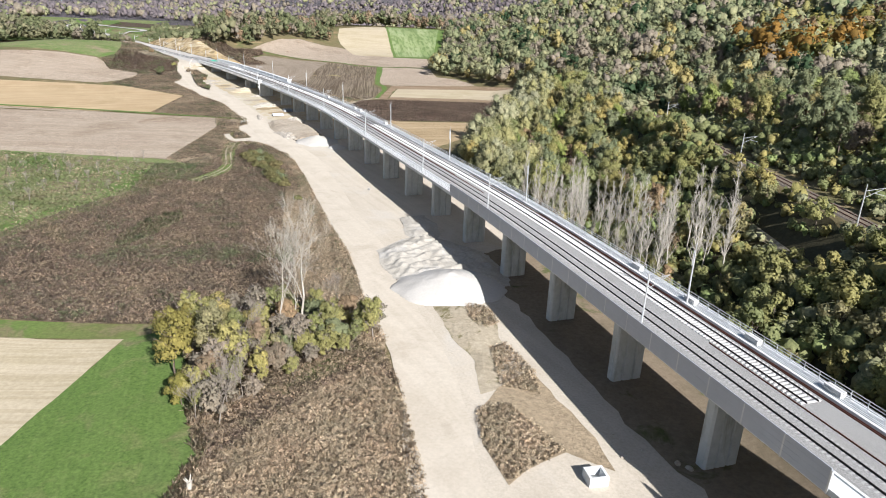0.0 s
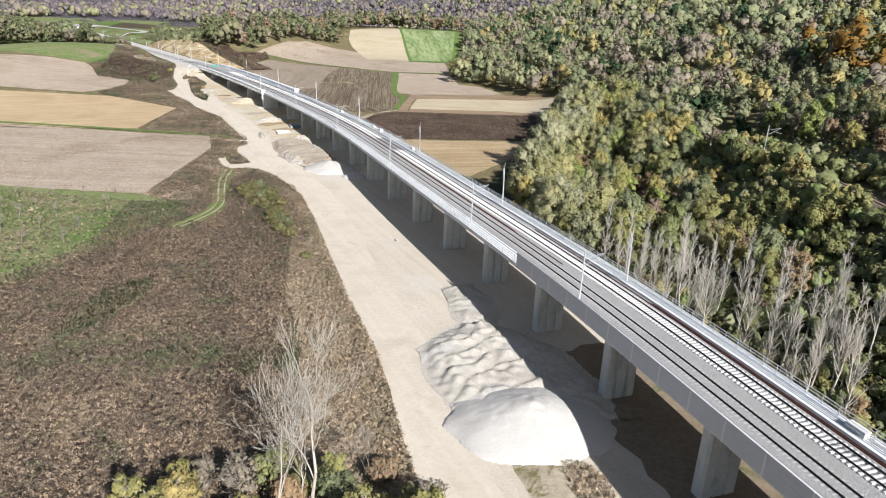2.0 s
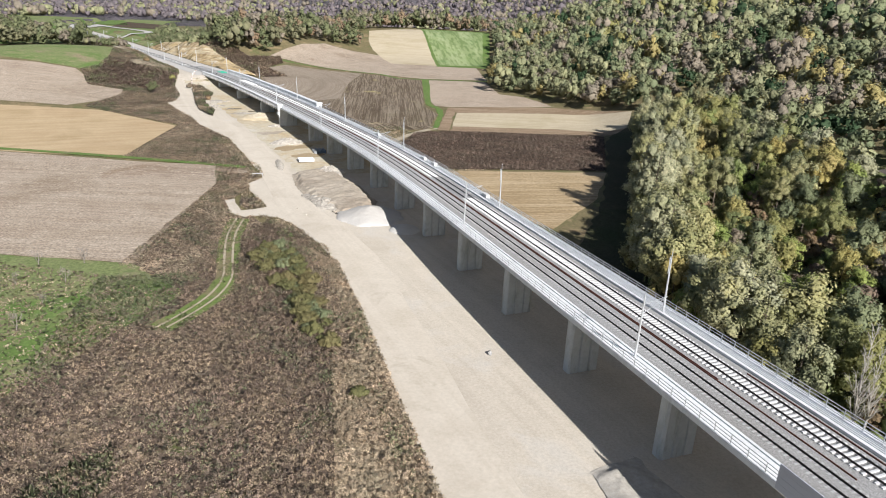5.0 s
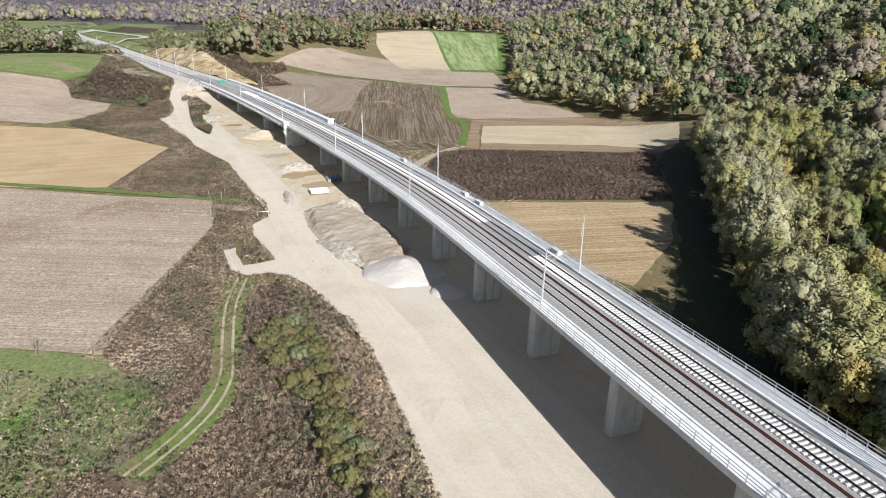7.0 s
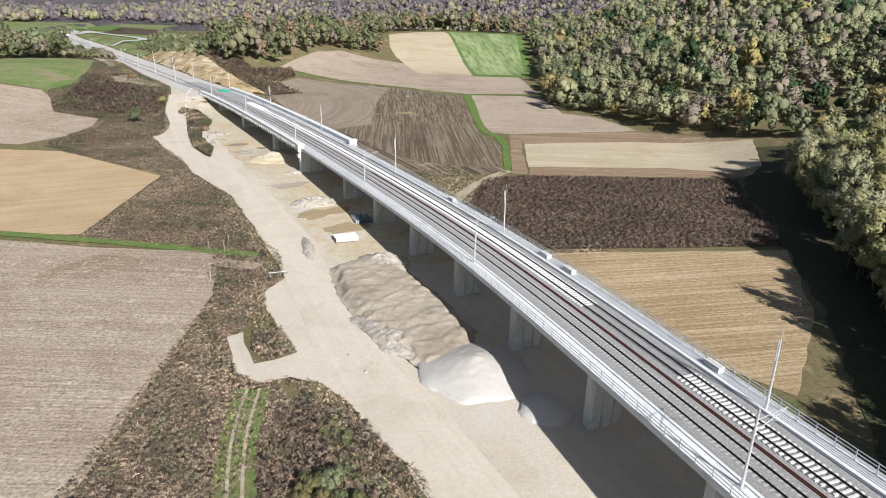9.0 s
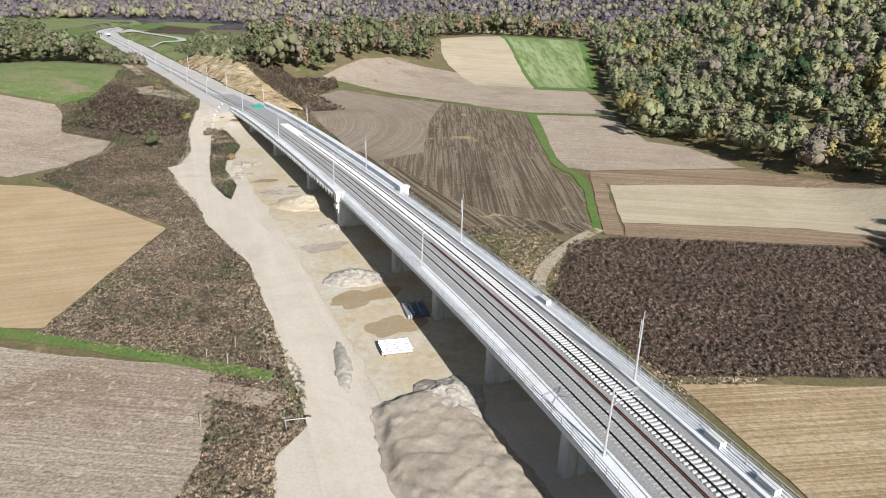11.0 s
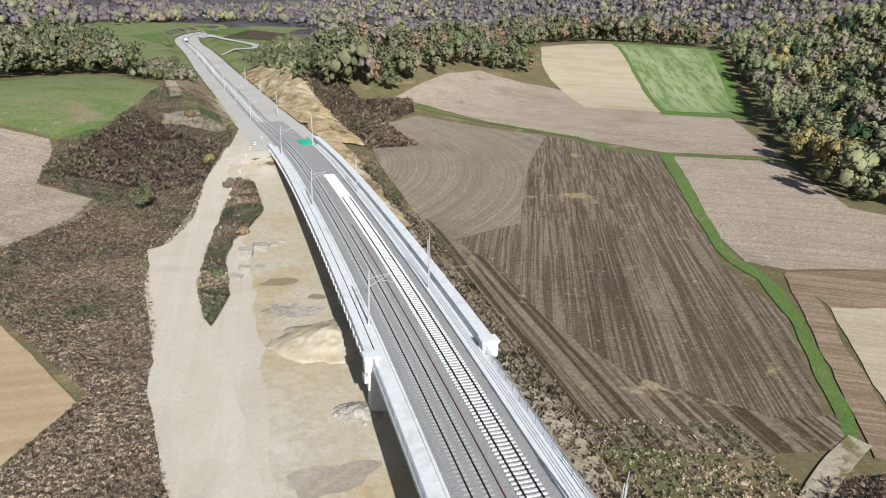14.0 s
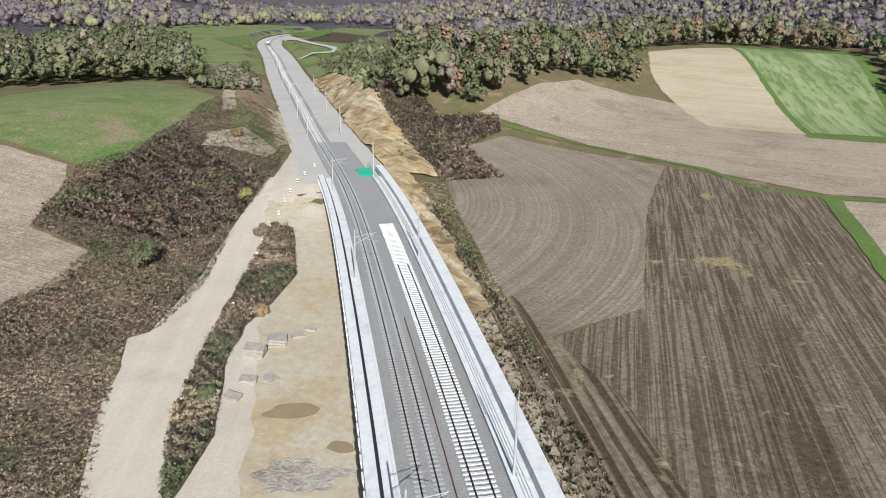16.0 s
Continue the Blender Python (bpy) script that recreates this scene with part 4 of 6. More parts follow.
def railing(name, u, s0, s1):
    r = thing(name, "galvanised steel handrail with three rails along the deck edge", "handrail")
    for h in (0.35, 0.7, 1.05):
        part("top_rail" if h > 1 else "rail", sweep([(u - 0.03, h - 0.17), (u + 0.03, h - 0.17), (u + 0.03, h - 0.1), (u - 0.03, h - 0.1)], s0, s1, 3.0), "steel", r)
    bm = bmesh.new()
    box(bm, -0.035, -0.035, 0, 0.035, 0.035, 1.08)
    box(bm, -0.1, -0.08, 0, 0.1, 0.08, 0.02)
    me = None
    for s in np.arange(s0 + 0.2, s1, 2.0):
        if me is None:
            ob = part("post", bm, "steel", r)
            me = ob.data
        else:
            ob = new("post", me)
            ob.parent = r
        ob.matrix_basis = pose(*on(s, u, RAIL_Z - 0.15), 0, 0, yaw_at(s))
    return r


S_BAR = 205.0
railing("handrail", -6.95, S_BAR + 0.5, S_WALL)
railing("handrail", 6.6, S0, S_WALL)

# noise barrier panels outside the left edge
bm = bmesh.new()
box(bm, -2.46, -0.05, 0.0, 2.46, 0.05, 2.35, 0.015)
for h in (0.6, 1.2, 1.8):
    box(bm, -2.45, -0.06, h, 2.45, 0.06, h + 0.012)
_me = None
barrier = thing("noise_barrier", "blue-grey metal noise barrier panels along the deck edge", "noise barrier")
k = 0
for s in np.arange(S0 + 2.5, S_BAR, 5.0):
    if 110.6 < s + 2.5 < 115.6:
        continue
    if _me is None:
        ob = part("panel", bm, "panel", barrier)
        _me = ob.data
    else:
        ob = new("panel", _me)
        ob.parent = barrier
    k += 1
    ob.matrix_basis = pose(*on(s, -7.2, RAIL_Z - 0.45), 0, 0, yaw_at(s))
bm = bmesh.new()
box(bm, -0.09, -0.11, 0, 0.09, 0.11, 2.3)
_me = None
for s in np.arange(S0, S_BAR + 0.1, 5.0):
    if _me is None:
        ob = part("post", bm, "steel", barrier)
        _me = ob.data
    else:
        ob = new("post", _me)
        ob.parent = barrier
    ob.matrix_basis = pose(*on(s, -7.14, RAIL_Z - 0.6), 0, 0, yaw_at(s))


# cable ducts on the right walkway, and spare rails lying on the deck
for n, u in enumerate((5.45, 5.75, 6.05)):
    tagged(part("cable_pipe", sweep([(u - 0.05, -0.15), (u - 0.035, -0.07), (u + 0.035, -0.07), (u + 0.05, -0.15)], S0, S_END, 4.0), "steel"), "grey cable pipe lying along the walkway", "pipe", group="pipes on the walkway")
for u, a, b in ((-0.15, s_of(135), s_of(370)), (0.1, s_of(150), s_of(300)), (4.05, S0, s_of(150)), (4.3, S0, s_of(120)), (0.55, S0, s_of(70))):
    tagged(part("loose_rail", sweep([(u - 0.07, -0.2), (u - 0.03, -0.06), (u + 0.03, -0.06), (u + 0.07, -0.2)], a, b, 3.0), "rust" if u > -1 else "rail"), "long rusty rail lying loose on the ballast", "rail", group="loose rails")


tagged(part("cable_trench", sweep([(-6.42, -0.15), (-6.42, 0.0), (-6.36, 0.0), (-6.36, -0.14), (-6.16, -0.14), (-6.16, 0.0), (-6.1, 0.0), (-6.1, -0.15)], S_WALL + 1, S_END), "rubber"), "open black cable trench along the walkway", "cable trench")


def stack(s, u):
    """Concrete sleepers piled on battens on the walkway."""
    t = thing("sleeper_stack", "small stack of pale concrete duct covers on the walkway", "stack", pose(*on(s, u, RAIL_Z - 0.15), 0, 0, yaw_at(s)), group="stacks on the walkway")
    for i in range(3):
        for j in range(2):
            bm = bmesh.new()
            box(bm, -1.1 + 0.05 * random.random(), -0.42 + j * 0.43, 0.02 + i * 0.24, 1.1, -0.04 + j * 0.43, 0.22 + i * 0.24, 0.02)
            part("cover", bm, "sleeper", t)
    return t


for s in (s_of(92), s_of(80), s_of(69), s_of(58), s_of(276), s_of(247), s_of(241), s_of(215)):
    stack(s, 6.0)

# edge brackets and end blocks of the solid parapets
_me = None
for s in np.arange(S_WALL + 1.2, S_END - 0.5, 2.4):
    bm = bmesh.new()
    if _me is None:
        vs = [bm.verts.new(p) for p in ((-0.55, 0, 0.1), (0.55, 0, 0.1), (0.35, 0, -1.15), (-0.35, 0, -1.15), (-0.55, 0.3, 0.1), (0.55, 0.3, 0.1), (0.4, 0.16, -0.95), (-0.4, 0.16, -0.95))]
        for f in ((0, 1, 2, 3), (7, 6, 5, 4), (0, 4, 5, 1), (1, 5, 6, 2), (2, 6, 7, 3), (3, 7, 4, 0)):
            bm.faces.new([vs[i] for i in f])
        bmesh.ops.recalc_face_normals(bm, faces=bm.faces)
        ob = part("bracket", bm, "concrete_new", viaduct)
        _me = ob.data
    else:
        bm.free()
        ob = new("bracket", _me)
        ob.parent = viaduct
    ob.matrix_basis = pose(*on(s, -7.5, RAIL_Z - 0.15), 0, 0, yaw_at(s))
for u0, u1, top in ((-7.9, -6.3, 0.95), (6.4, 8.4, 1.15)):
    bm = bmesh.new()
    box(bm, -0.7, u0, RAIL_Z - 1.1, 0.7, u1, RAIL_Z + top, 0.06)
    box(bm, -0.9, u0 - 0.15, RAIL_Z + top - 0.35, 0.9, u1 + 0.15, RAIL_Z + top + 0.06, 0.05)
    ob = part("end_block", bm, "concrete_new", viaduct)
    ob.matrix_basis = pose(*on(S_WALL, 0, 0), 0, 0, yaw_at(S_WALL)) @ Matrix.Scale(-1, 4, (0, 1, 0))
    ob.data.flip_normals()
# stepped corbel pier under the left end block
x, y, _ = on(S_WALL + 0.5, -6.2)
g = ground(x, y) - 0.3
bm = bmesh.new()
for w, t, a, b in ((1.0, 1.7, 0.0, 0.55), (1.25, 1.7, 0.55, 0.75), (1.7, 1.8, 0.72, 0.86), (1.35, 1.7, 0.84, 1.0)):
    h = RAIL_Z - 0.9 - g
    box(bm, -t / 2, -w, a * h, t / 2, w, b * h, 0.06)
ob = part("corbel_pier", bm, "concrete", viaduct)
ob.matrix_basis = pose(x, y, g, 0, 0, yaw_at(S_WALL))
# abutment wall at the far end
x, y, _ = on(S_END - 1.0)
g = ground(x, y) - 1
bm = bmesh.new()
box(bm, -1.2, -8.1, 0, 1.2, 8.1, RAIL_Z - 0.9 - g, 0.05)
ob = part("abutment", bm, "concrete", viaduct)
ob.matrix_basis = pose(x, y, g, 0, 0, yaw_at(S_END))


# ---- plants ----
def arrays(name, verts, faces, mats, index=None, parent=None, normals=None):
    """A mesh straight from arrays of points and equal-sided faces; normals: soft shading directions for each point."""
    me = bpy.data.meshes.new(name)
    n, k = faces.shape
    me.vertices.add(len(verts))
    me.vertices.foreach_set("co", np.ascontiguousarray(verts, np.float32).ravel())
    me.loops.add(n * k)
    me.loops.foreach_set("vertex_index", faces.astype(np.int32).ravel())
    me.polygons.add(n)
    me.polygons.foreach_set("loop_start", np.arange(0, n * k, k, dtype=np.int32))
    for m in mats:
        me.materials.append(M[m])
    if index is not None:
        me.polygons.foreach_set("material_index", np.asarray(index, np.int32))
    me.update(calc_edges=True)
    if normals is not None:
        me.polygons.foreach_set("use_smooth", np.ones(n, bool))
        me.normals_split_custom_set_from_vertices(np.ascontiguousarray(normals, np.float32))
    ob = new(name, me)
    if parent:
        ob.parent = parent
    return ob


RNG = np.random.default_rng(7)


def unit(n):
    v = RNG.normal(size=(n, 3))
    return v / np.linalg.norm(v, axis=1)[:, None]


def leaves(centres, normals, size, wild=0.8, soft=None):
    """Bent four-sided leaf clumps at places, facing roughly along normals; they shade softly along soft."""
    n = len(centres)
    nn = normals / (np.linalg.norm(normals, axis=1)[:, None] + 1e-9) + wild * unit(n)
    nn /= np.linalg.norm(nn, axis=1)[:, None]
    a = np.cross(nn, unit(n))
    a /= np.linalg.norm(a, axis=1)[:, None] + 1e-9
    b = np.cross(nn, a)
    s = (size * RNG.uniform(0.55, 1.35, n))[:, None]
    k = RNG.uniform(0.45, 0.9, (n, 1))
    v = np.stack([centres - a * s, centres - b * s * k + nn * s * 0.15, centres + a * s * RNG.uniform(0.7, 1.2, (n, 1)), centres + b * s * k - nn * s * 0.1], 1)
    soft = (normals if soft is None else soft) + 0.3 * nn
    soft = soft / (np.linalg.norm(soft, axis=1)[:, None] + 1e-9)
    return v.reshape(-1, 3), np.arange(4 * n).reshape(n, 4), np.repeat(soft, 4, 0)


# a twelve-sided lump: eight corners and six tips
LUMP = np.array([(x, y, z) for x in (-1, 1) for y in (-1, 1) for z in (-1, 1)] + [(1, 0, 0), (0, 1, 0), (0, 0, 1), (-1, 0, 0), (0, -1, 0), (0, 0, -1)], float)
LUMP /= np.linalg.norm(LUMP, axis=1)[:, None]
LUMP_FACES = []
for _a in range(8, 14):
    for _b in range(_a + 1, 14):
        if abs(LUMP[_a] @ LUMP[_b]) < 0.5:
            _c, _d = [k for k in range(8) if LUMP[k] @ LUMP[_a] > 0.1 and LUMP[k] @ LUMP[_b] > 0.1]
            _q = (_a, _c, _b, _d)
            _n = np.cross(LUMP[_b] - LUMP[_a], LUMP[_d] - LUMP[_c])
            LUMP_FACES.append(_q if _n @ (LUMP[_a] + LUMP[_b]) > 0 else _q[::-1])
LUMP_FACES = np.array(LUMP_FACES)


def masses(centres, radii, flat=1.2):
    """Uneven leafy lumps under the outer leaves: points, four-sided faces, shading directions."""
    n = len(centres)
    t = RNG.uniform(0, 2 * math.pi, n)
    d = np.repeat(LUMP[None], n, 0)
    d = np.stack([d[..., 0] * np.cos(t)[:, None] - d[..., 1] * np.sin(t)[:, None], d[..., 0] * np.sin(t)[:, None] + d[..., 1] * np.cos(t)[:, None], d[..., 2]], 2)
    v = centres[:, None] + d * radii[:, None, None] * RNG.uniform(0.8, 1.12, (n, 14, 1)) * [1, 1, flat]
    f = (LUMP_FACES[None] + 14 * np.arange(n)[:, None, None]).reshape(-1, 4)
    return v.reshape(-1, 3), f, d.reshape(-1, 3)


def joined(a, b):
    return np.concatenate([a[0], b[0]]), np.concatenate([a[1], b[1] + len(a[0])]), np.concatenate([a[2], b[2]])


def crown(height, width, base, blobs, per, size, top=0.75, gap=0.0):
    """Leaf clumps on the outsides of many overlapping lumps."""
    c = unit(blobs) * RNG.uniform(0.25, 0.8, (blobs, 1))
    c = c * [width, width, (height - base) / 2] + [0, 0, base + (height - base) * 0.5]
    c[:, :2] *= np.clip(1.15 - top * np.maximum((c[:, 2:3] - base) / (height - base) - 0.35, 0), 0.25, 1.2)
    r = RNG.uniform(0.13, 0.32, blobs) * width
    p, q = [], []
    for k in range(blobs):
        d = unit(per)
        d[:, 2] = np.where(d[:, 2] < -0.3, -d[:, 2], d[:, 2])
        p.append(c[k] + d * r[k] * RNG.uniform(0.62, 1.25, (per, 1)) * [1, 1, 1.2])
        q.append(d)
    p, q = np.concatenate(p), np.concatenate(q)
    keep = RNG.random(len(p)) > gap
    p, q, w = p[keep], q[keep] + [0, 0, 0.25], np.full(keep.sum(), size)
    mid = np.array([0, 0, base + (height - base) * 0.45])
    size3 = np.array([width, width, (height - base) / 2])
    made = leaves(p, q, w, 0.3, 0.7 * q + 0.9 * (p - mid) / size3)
    if gap < 0.3:
        v, f, d = masses(c, r * 0.64)
        d = 0.7 * d + 0.9 * (v - mid) / size3 + [0, 0, 0.2]
        made = joined(made, (v, f, d / np.linalg.norm(d, axis=1)[:, None]))
    return made


def stems(segs, sides=4):
    """Tapered limbs from rows of start, end, radius at each."""
    segs = np.array(segs, float)
    a, b, r0, r1 = segs[:, :3], segs[:, 3:6], segs[:, 6], segs[:, 7]
    d = b - a
    d /= np.linalg.norm(d, axis=1)[:, None] + 1e-9
    e = np.cross(d, [0.31, 0.2, 0.93])
    e /= np.linalg.norm(e, axis=1)[:, None] + 1e-9
    f = np.cross(d, e)
    n = len(a)
    v = np.zeros((n, 2 * sides, 3))
    for k in range(sides):
        t = 2 * math.pi * k / sides
        w = math.cos(t) * e + math.sin(t) * f
        v[:, k], v[:, sides + k] = a + w * r0[:, None], b + w * r1[:, None]
    o = (np.arange(n) * 2 * sides)[:, None]
    fs = [np.concatenate([o + k, o + (k + 1) % sides, o + sides + (k + 1) % sides, o + sides + k], 1) for k in range(sides)]
    return v.reshape(-1, 3), np.concatenate(fs)


def skeleton(height, trunk, limbs, twigs, spread, start=0.25, up=0.6, bend=0.06, fine=0.018):
    """Trunk, limbs and twigs of a tree as rows for stems()."""
    rows, tip, pts = [], np.zeros(3), [np.zeros(3)]
    for k in range(6):
        nxt = tip + [RNG.normal(0, bend * height / 6), RNG.normal(0, bend * height / 6), height / 6]
        rows.append([*tip, *nxt, trunk * (1 - k / 6.5), trunk * (1 - (k + 1) / 6.5)])
        tip = nxt
        pts.append(tip)
    pts = np.array(pts)
    for _ in range(limbs):
        f = start + (0.97 - start) * RNG.random()
        p = np.array([np.interp(f * height, pts[:, 2], pts[:, i]) for i in range(3)])
        t = RNG.uniform(0, 2 * math.pi)
        ln = spread * height * (1.05 - f) * RNG.uniform(0.7, 1.3) + 0.5
        d = np.array([math.cos(t), math.sin(t), up * RNG.uniform(0.7, 1.6)])
        d /= np.linalg.norm(d)
        m = p + d * ln * 0.5
        e = m + (d + [0, 0, 0.35]) * ln * 0.5
        r = trunk * 0.42 * (1.1 - f) + fine
        rows += [[*p, *m, r, r * 0.7], [*m, *e, r * 0.7, fine * 0.7]]
        for _ in range(twigs):
            g = RNG.random()
            b = p + (m - p) * 2 * g if g < 0.5 else m + (e - m) * (2 * g - 1)
            w = d * 0.6 + unit(1)[0] * 0.8 + [0, 0, 0.3]
            rows.append([*b, *(b + w * ln * RNG.uniform(0.18, 0.42)), fine, fine * 0.4])
    return rows


def forked(height, trunk, depth=6, lean=0.06, open_=0.5, fine=0.012):
    """A tree that forks again and again into rising limbs, as rows for stems()."""
    rows = []

    def grow(p, d, ln, r, k):
        d = d / np.linalg.norm(d)
        mid = p + d * ln * 0.5 + RNG.normal(0, 0.04 * ln, 3)
        e = mid + (d + RNG.normal(0, 0.1, 3) + [0, 0, 0.12]) * ln * 0.5
        r1 = max(r * 0.72, fine)
        rows.append([*p, *mid, r, (r + r1) / 2])
        rows.append([*mid, *e, (r + r1) / 2, r1])
        if k == 0:
            return
        for i in range(3 if k in (1, 2, 4) else 2):
            side = unit(1)[0]
            side = side - d * (side @ d)
            side /= np.linalg.norm(side)
            b = p + (e - p) * (1.0 if i == 0 else RNG.uniform(0.5, 1.0))
            grow(b, d + side * open_ * (0.4 if i == 0 else RNG.uniform(0.6, 1.4)) + [0, 0, 0.1], ln * RNG.uniform(0.74, 0.95), r1 * (0.92 if i == 0 else 0.5), k - 1)

    grow(np.zeros(3), np.array([RNG.normal(0, lean), RNG.normal(0, lean), 1.0]), height * 0.17, trunk, depth)
    top = max(q[5] for q in rows)
    return [[v * height / top if i < 6 else v for i, v in enumerate(q)] for q in rows]


def tree(name, label, height, width, leaf, blobs=16, per=110, size=0.36, base=0.25, bark="bark", gap=0.0, bare=False, limbs=10, twigs=0, spread=0.25, trunk=None, up=0.6, group="trees", fine=0.03, category="tree", top=0.75, fork=0):
    t = thing(name, label, category, group=group)
    v, f = stems(forked(height, trunk or height * 0.016, fork, fine=fine) if fork else skeleton(height * (0.97 if bare else 0.8), trunk or height * 0.016, limbs, twigs, spread, up=up, fine=fine))
    arrays("trunk", v, f, [bark], parent=t)
    if leaf:
        v, f, n = crown(height, width, height * base, blobs, per, size, gap=gap, top=top)
        arrays("crown", v, f, [leaf], parent=t, normals=n)
    return t


HIDE = pose(0, 0, -400)


def scatter(poly, n, least, avoid=None, seed=1, near=None):
    """Places inside an outline, kept apart."""
    r = np.random.default_rng(seed)
    p = np.array(poly, float)
    lo, hi = p.min(0), p.max(0)
    out = []
    cells = {}
    for q in (lambda c: c[inside(poly, c[:, 0], c[:, 1])])(lo + (hi - lo) * r.random((n * 6, 2))):
        if len(out) >= n:
            break
        c = (int(q[0] // least), int(q[1] // least))
        if any(math.hypot(q[0] - w[0], q[1] - w[1]) < least for i in (-1, 0, 1) for j in (-1, 0, 1) for w in cells.get((c[0] + i, c[1] + j), ())):
            continue
        cells.setdefault(c, []).append(q)
        out.append(q)
    a = np.array(out).reshape(-1, 2)
    if avoid is not None and len(a):
        a = a[~avoid(a[:, 0], a[:, 1])]
    return a


def clear_of_line(x, y):
    return axis_gap(x, y)[0] < 13.5


def old_line(x, y):
    return (np.abs(x - 68.3) < 5.5) & (y < 235)


PLANTED = set()


def plant(kinds, places, lo, hi, seed):
    """Sets copies of the kinds at places, first ones first; sizes between lo and hi."""
    r = random.Random(seed)
    zs = terrain(places[:, 0], places[:, 1]) if len(places) else []
    for (x, y), z in zip(places, zs):
        k = r.choice(kinds)
        sc = r.uniform(lo, hi)
        m = pose(x, y, z - 0.15, r.uniform(-3, 3), r.uniform(-3, 3), r.uniform(0, 360)) @ Matrix.Diagonal((sc, sc, sc * r.uniform(0.9, 1.12), 1))
        if k.name in PLANTED:
            copy_thing(k, m).matrix_basis = m
        else:
            k.matrix_basis = m
            PLANTED.add(k.name)


# kinds of trees
willows = [tree("willow", "tall grey-green willow with a full rounded crown", 14 + i, 4.4 + 0.4 * i, "leaf_willow", 44, 90, 0.2, 0.05, group="willows by the viaduct") for i in range(3)]
greens = [tree("broadleaf_tree", "green broadleaf tree turning olive in autumn", 10 + i, 3.4 + 0.3 * i, ("leaf_green", "leaf_olive", "leaf_hill_green", "leaf_bush")[i], 30, 76, 0.2, 0.08, group="trees by the old line") for i in range(4)]
bushes = [tree("bush", "dense green and olive bush", 4.2 + 0.6 * i, 2.4 + 0.3 * i, ("leaf_bush", "leaf_olive", "leaf_bush")[i], 18, 64, 0.19, 0.02, limbs=6, group="bushes", category="bush") for i in range(3)]
browns = [tree("brown_tree", "thin tree with brown autumn leaves", 9 + i, 2.8, "leaf_brown", 32, 70, 0.19, 0.12, gap=0.2, twigs=3, limbs=16, group="trees by the old line") for i in range(2)]
poplars = [tree("bare_poplar", "bare poplar with pale bark and fine grey twigs", 14 + 1.5 * i, 2, None, bark="bark_white", bare=True, limbs=40, twigs=9, spread=0.17, trunk=0.17, up=1.6, fine=0.016, group="bare poplars") for i in range(3)]
for k in willows + greens + bushes + browns + poplars:
    k.matrix_basis = HIDE

# big bare tree and bushes beside the haul road
for (x, y), kw in (((-21.4, 92.2), dict(height=22, trunk=0.26, fork=7)), ((-24.2, 89.1), dict(height=18.5, trunk=0.2, fork=7)), ((-22.8, 92.5), dict(height=12, trunk=0.15, fork=6)), ((-25.5, 65.5), dict(height=8, trunk=0.1, fork=6)), ((-28.6, 66.5), dict(height=6.5, trunk=0.09, fork=6)), ((-24.5, 71.5), dict(height=6.0, trunk=0.08, fork=6)), ((-16.5, 96.5), dict(height=8, trunk=0.09, fork=6)), ((-27.0, 80.0), dict(height=9, trunk=0.1, fork=6))):
    t = tree("bare_tree", "bare pale-barked tree with spreading limbs beside the haul road", kw["height"], 2, None, bark="bark_white" if kw["height"] > 9 else "twig", bare=True, fine=0.013, group="bare trees by the road", trunk=kw["trunk"], fork=kw["fork"])
    t.matrix_basis = pose(x, y, ground(x, y) - 0.1)
for (x, y), h, w, leaf, gap in (((-35.0, 76.5), 11, 3.4, "leaf_yellow", 0.31), ((-31.0, 79.0), 11, 3.2, "leaf_olive", 0.31), ((-27.8, 77.0), 10, 3.0, "leaf_olive", 0.35), ((-35.5, 82.5), 8.0, 2.8, "leaf_yellow", 0.31), ((-28.5, 72.0), 7.0, 2.5, "leaf_brown", 0.45), ((-25.5, 81.5), 6.5, 2.6, "leaf_brown", 0.4),
                                ((-15.5, 86.5), 4.4, 2.4, "leaf_hill_green", 0.2), ((-18.5, 83.0), 4.0, 2.3, "leaf_olive", 0.3), ((-12.0, 91.0), 3.4, 2.0, "leaf_brown", 0.4), ((-22.0, 78.5), 4.5, 2.2, "leaf_brown", 0.4), ((-31.5, 69.5), 5.0, 2.1, "leaf_yellow", 0.4), ((-19.5, 93.5), 4.0, 2.4, "leaf_hill_green", 0.3), ((-15.0, 97.0), 3.6, 2.0, "leaf_brown", 0.4), ((-24.0, 92.0), 4.2, 2.4, "leaf_brown", 0.35), ((-31.5, 86.0), 6.0, 2.6, "leaf_olive", 0.3), ((-27.5, 87.0), 5.0, 2.4, "leaf_olive", 0.35), ((-21.5, 84.0), 4.0, 2.2, "leaf_hill_green", 0.3)):
    t = tree("thicket_tree", {"leaf_yellow": "yellow-green autumn tree at the meadow's edge", "leaf_olive": "olive thinning tree at the meadow's edge", "leaf_brown": "brown half-bare shrub at the meadow's edge", "leaf_hill_green": "low green shrub in dry weeds"}[leaf], h, w, leaf, 40, 190, 0.15, 0.03, gap=max(gap, 0.31), limbs=18, twigs=5, spread=0.3, group="thicket by the meadow")
    t.matrix_basis = pose(x, y, ground(x, y) - 0.1)

more = [tree("thicket_shrub", ("olive half-bare shrub in the thicket", "brown twiggy shrub in the thicket", "yellow-green shrub in the thicket")[i], 5.0 + 0.6 * i, 1.9, ("leaf_olive", "leaf_hill_dull", "leaf_bush")[i], 34, 120, 0.13, 0.03, gap=(0.4, 0.55, 0.35)[i], limbs=22, twigs=7, spread=0.32, bark="twig", group="thicket by the meadow", category="bush") for i in range(3)]
for k in more:
    k.matrix_basis = HIDE
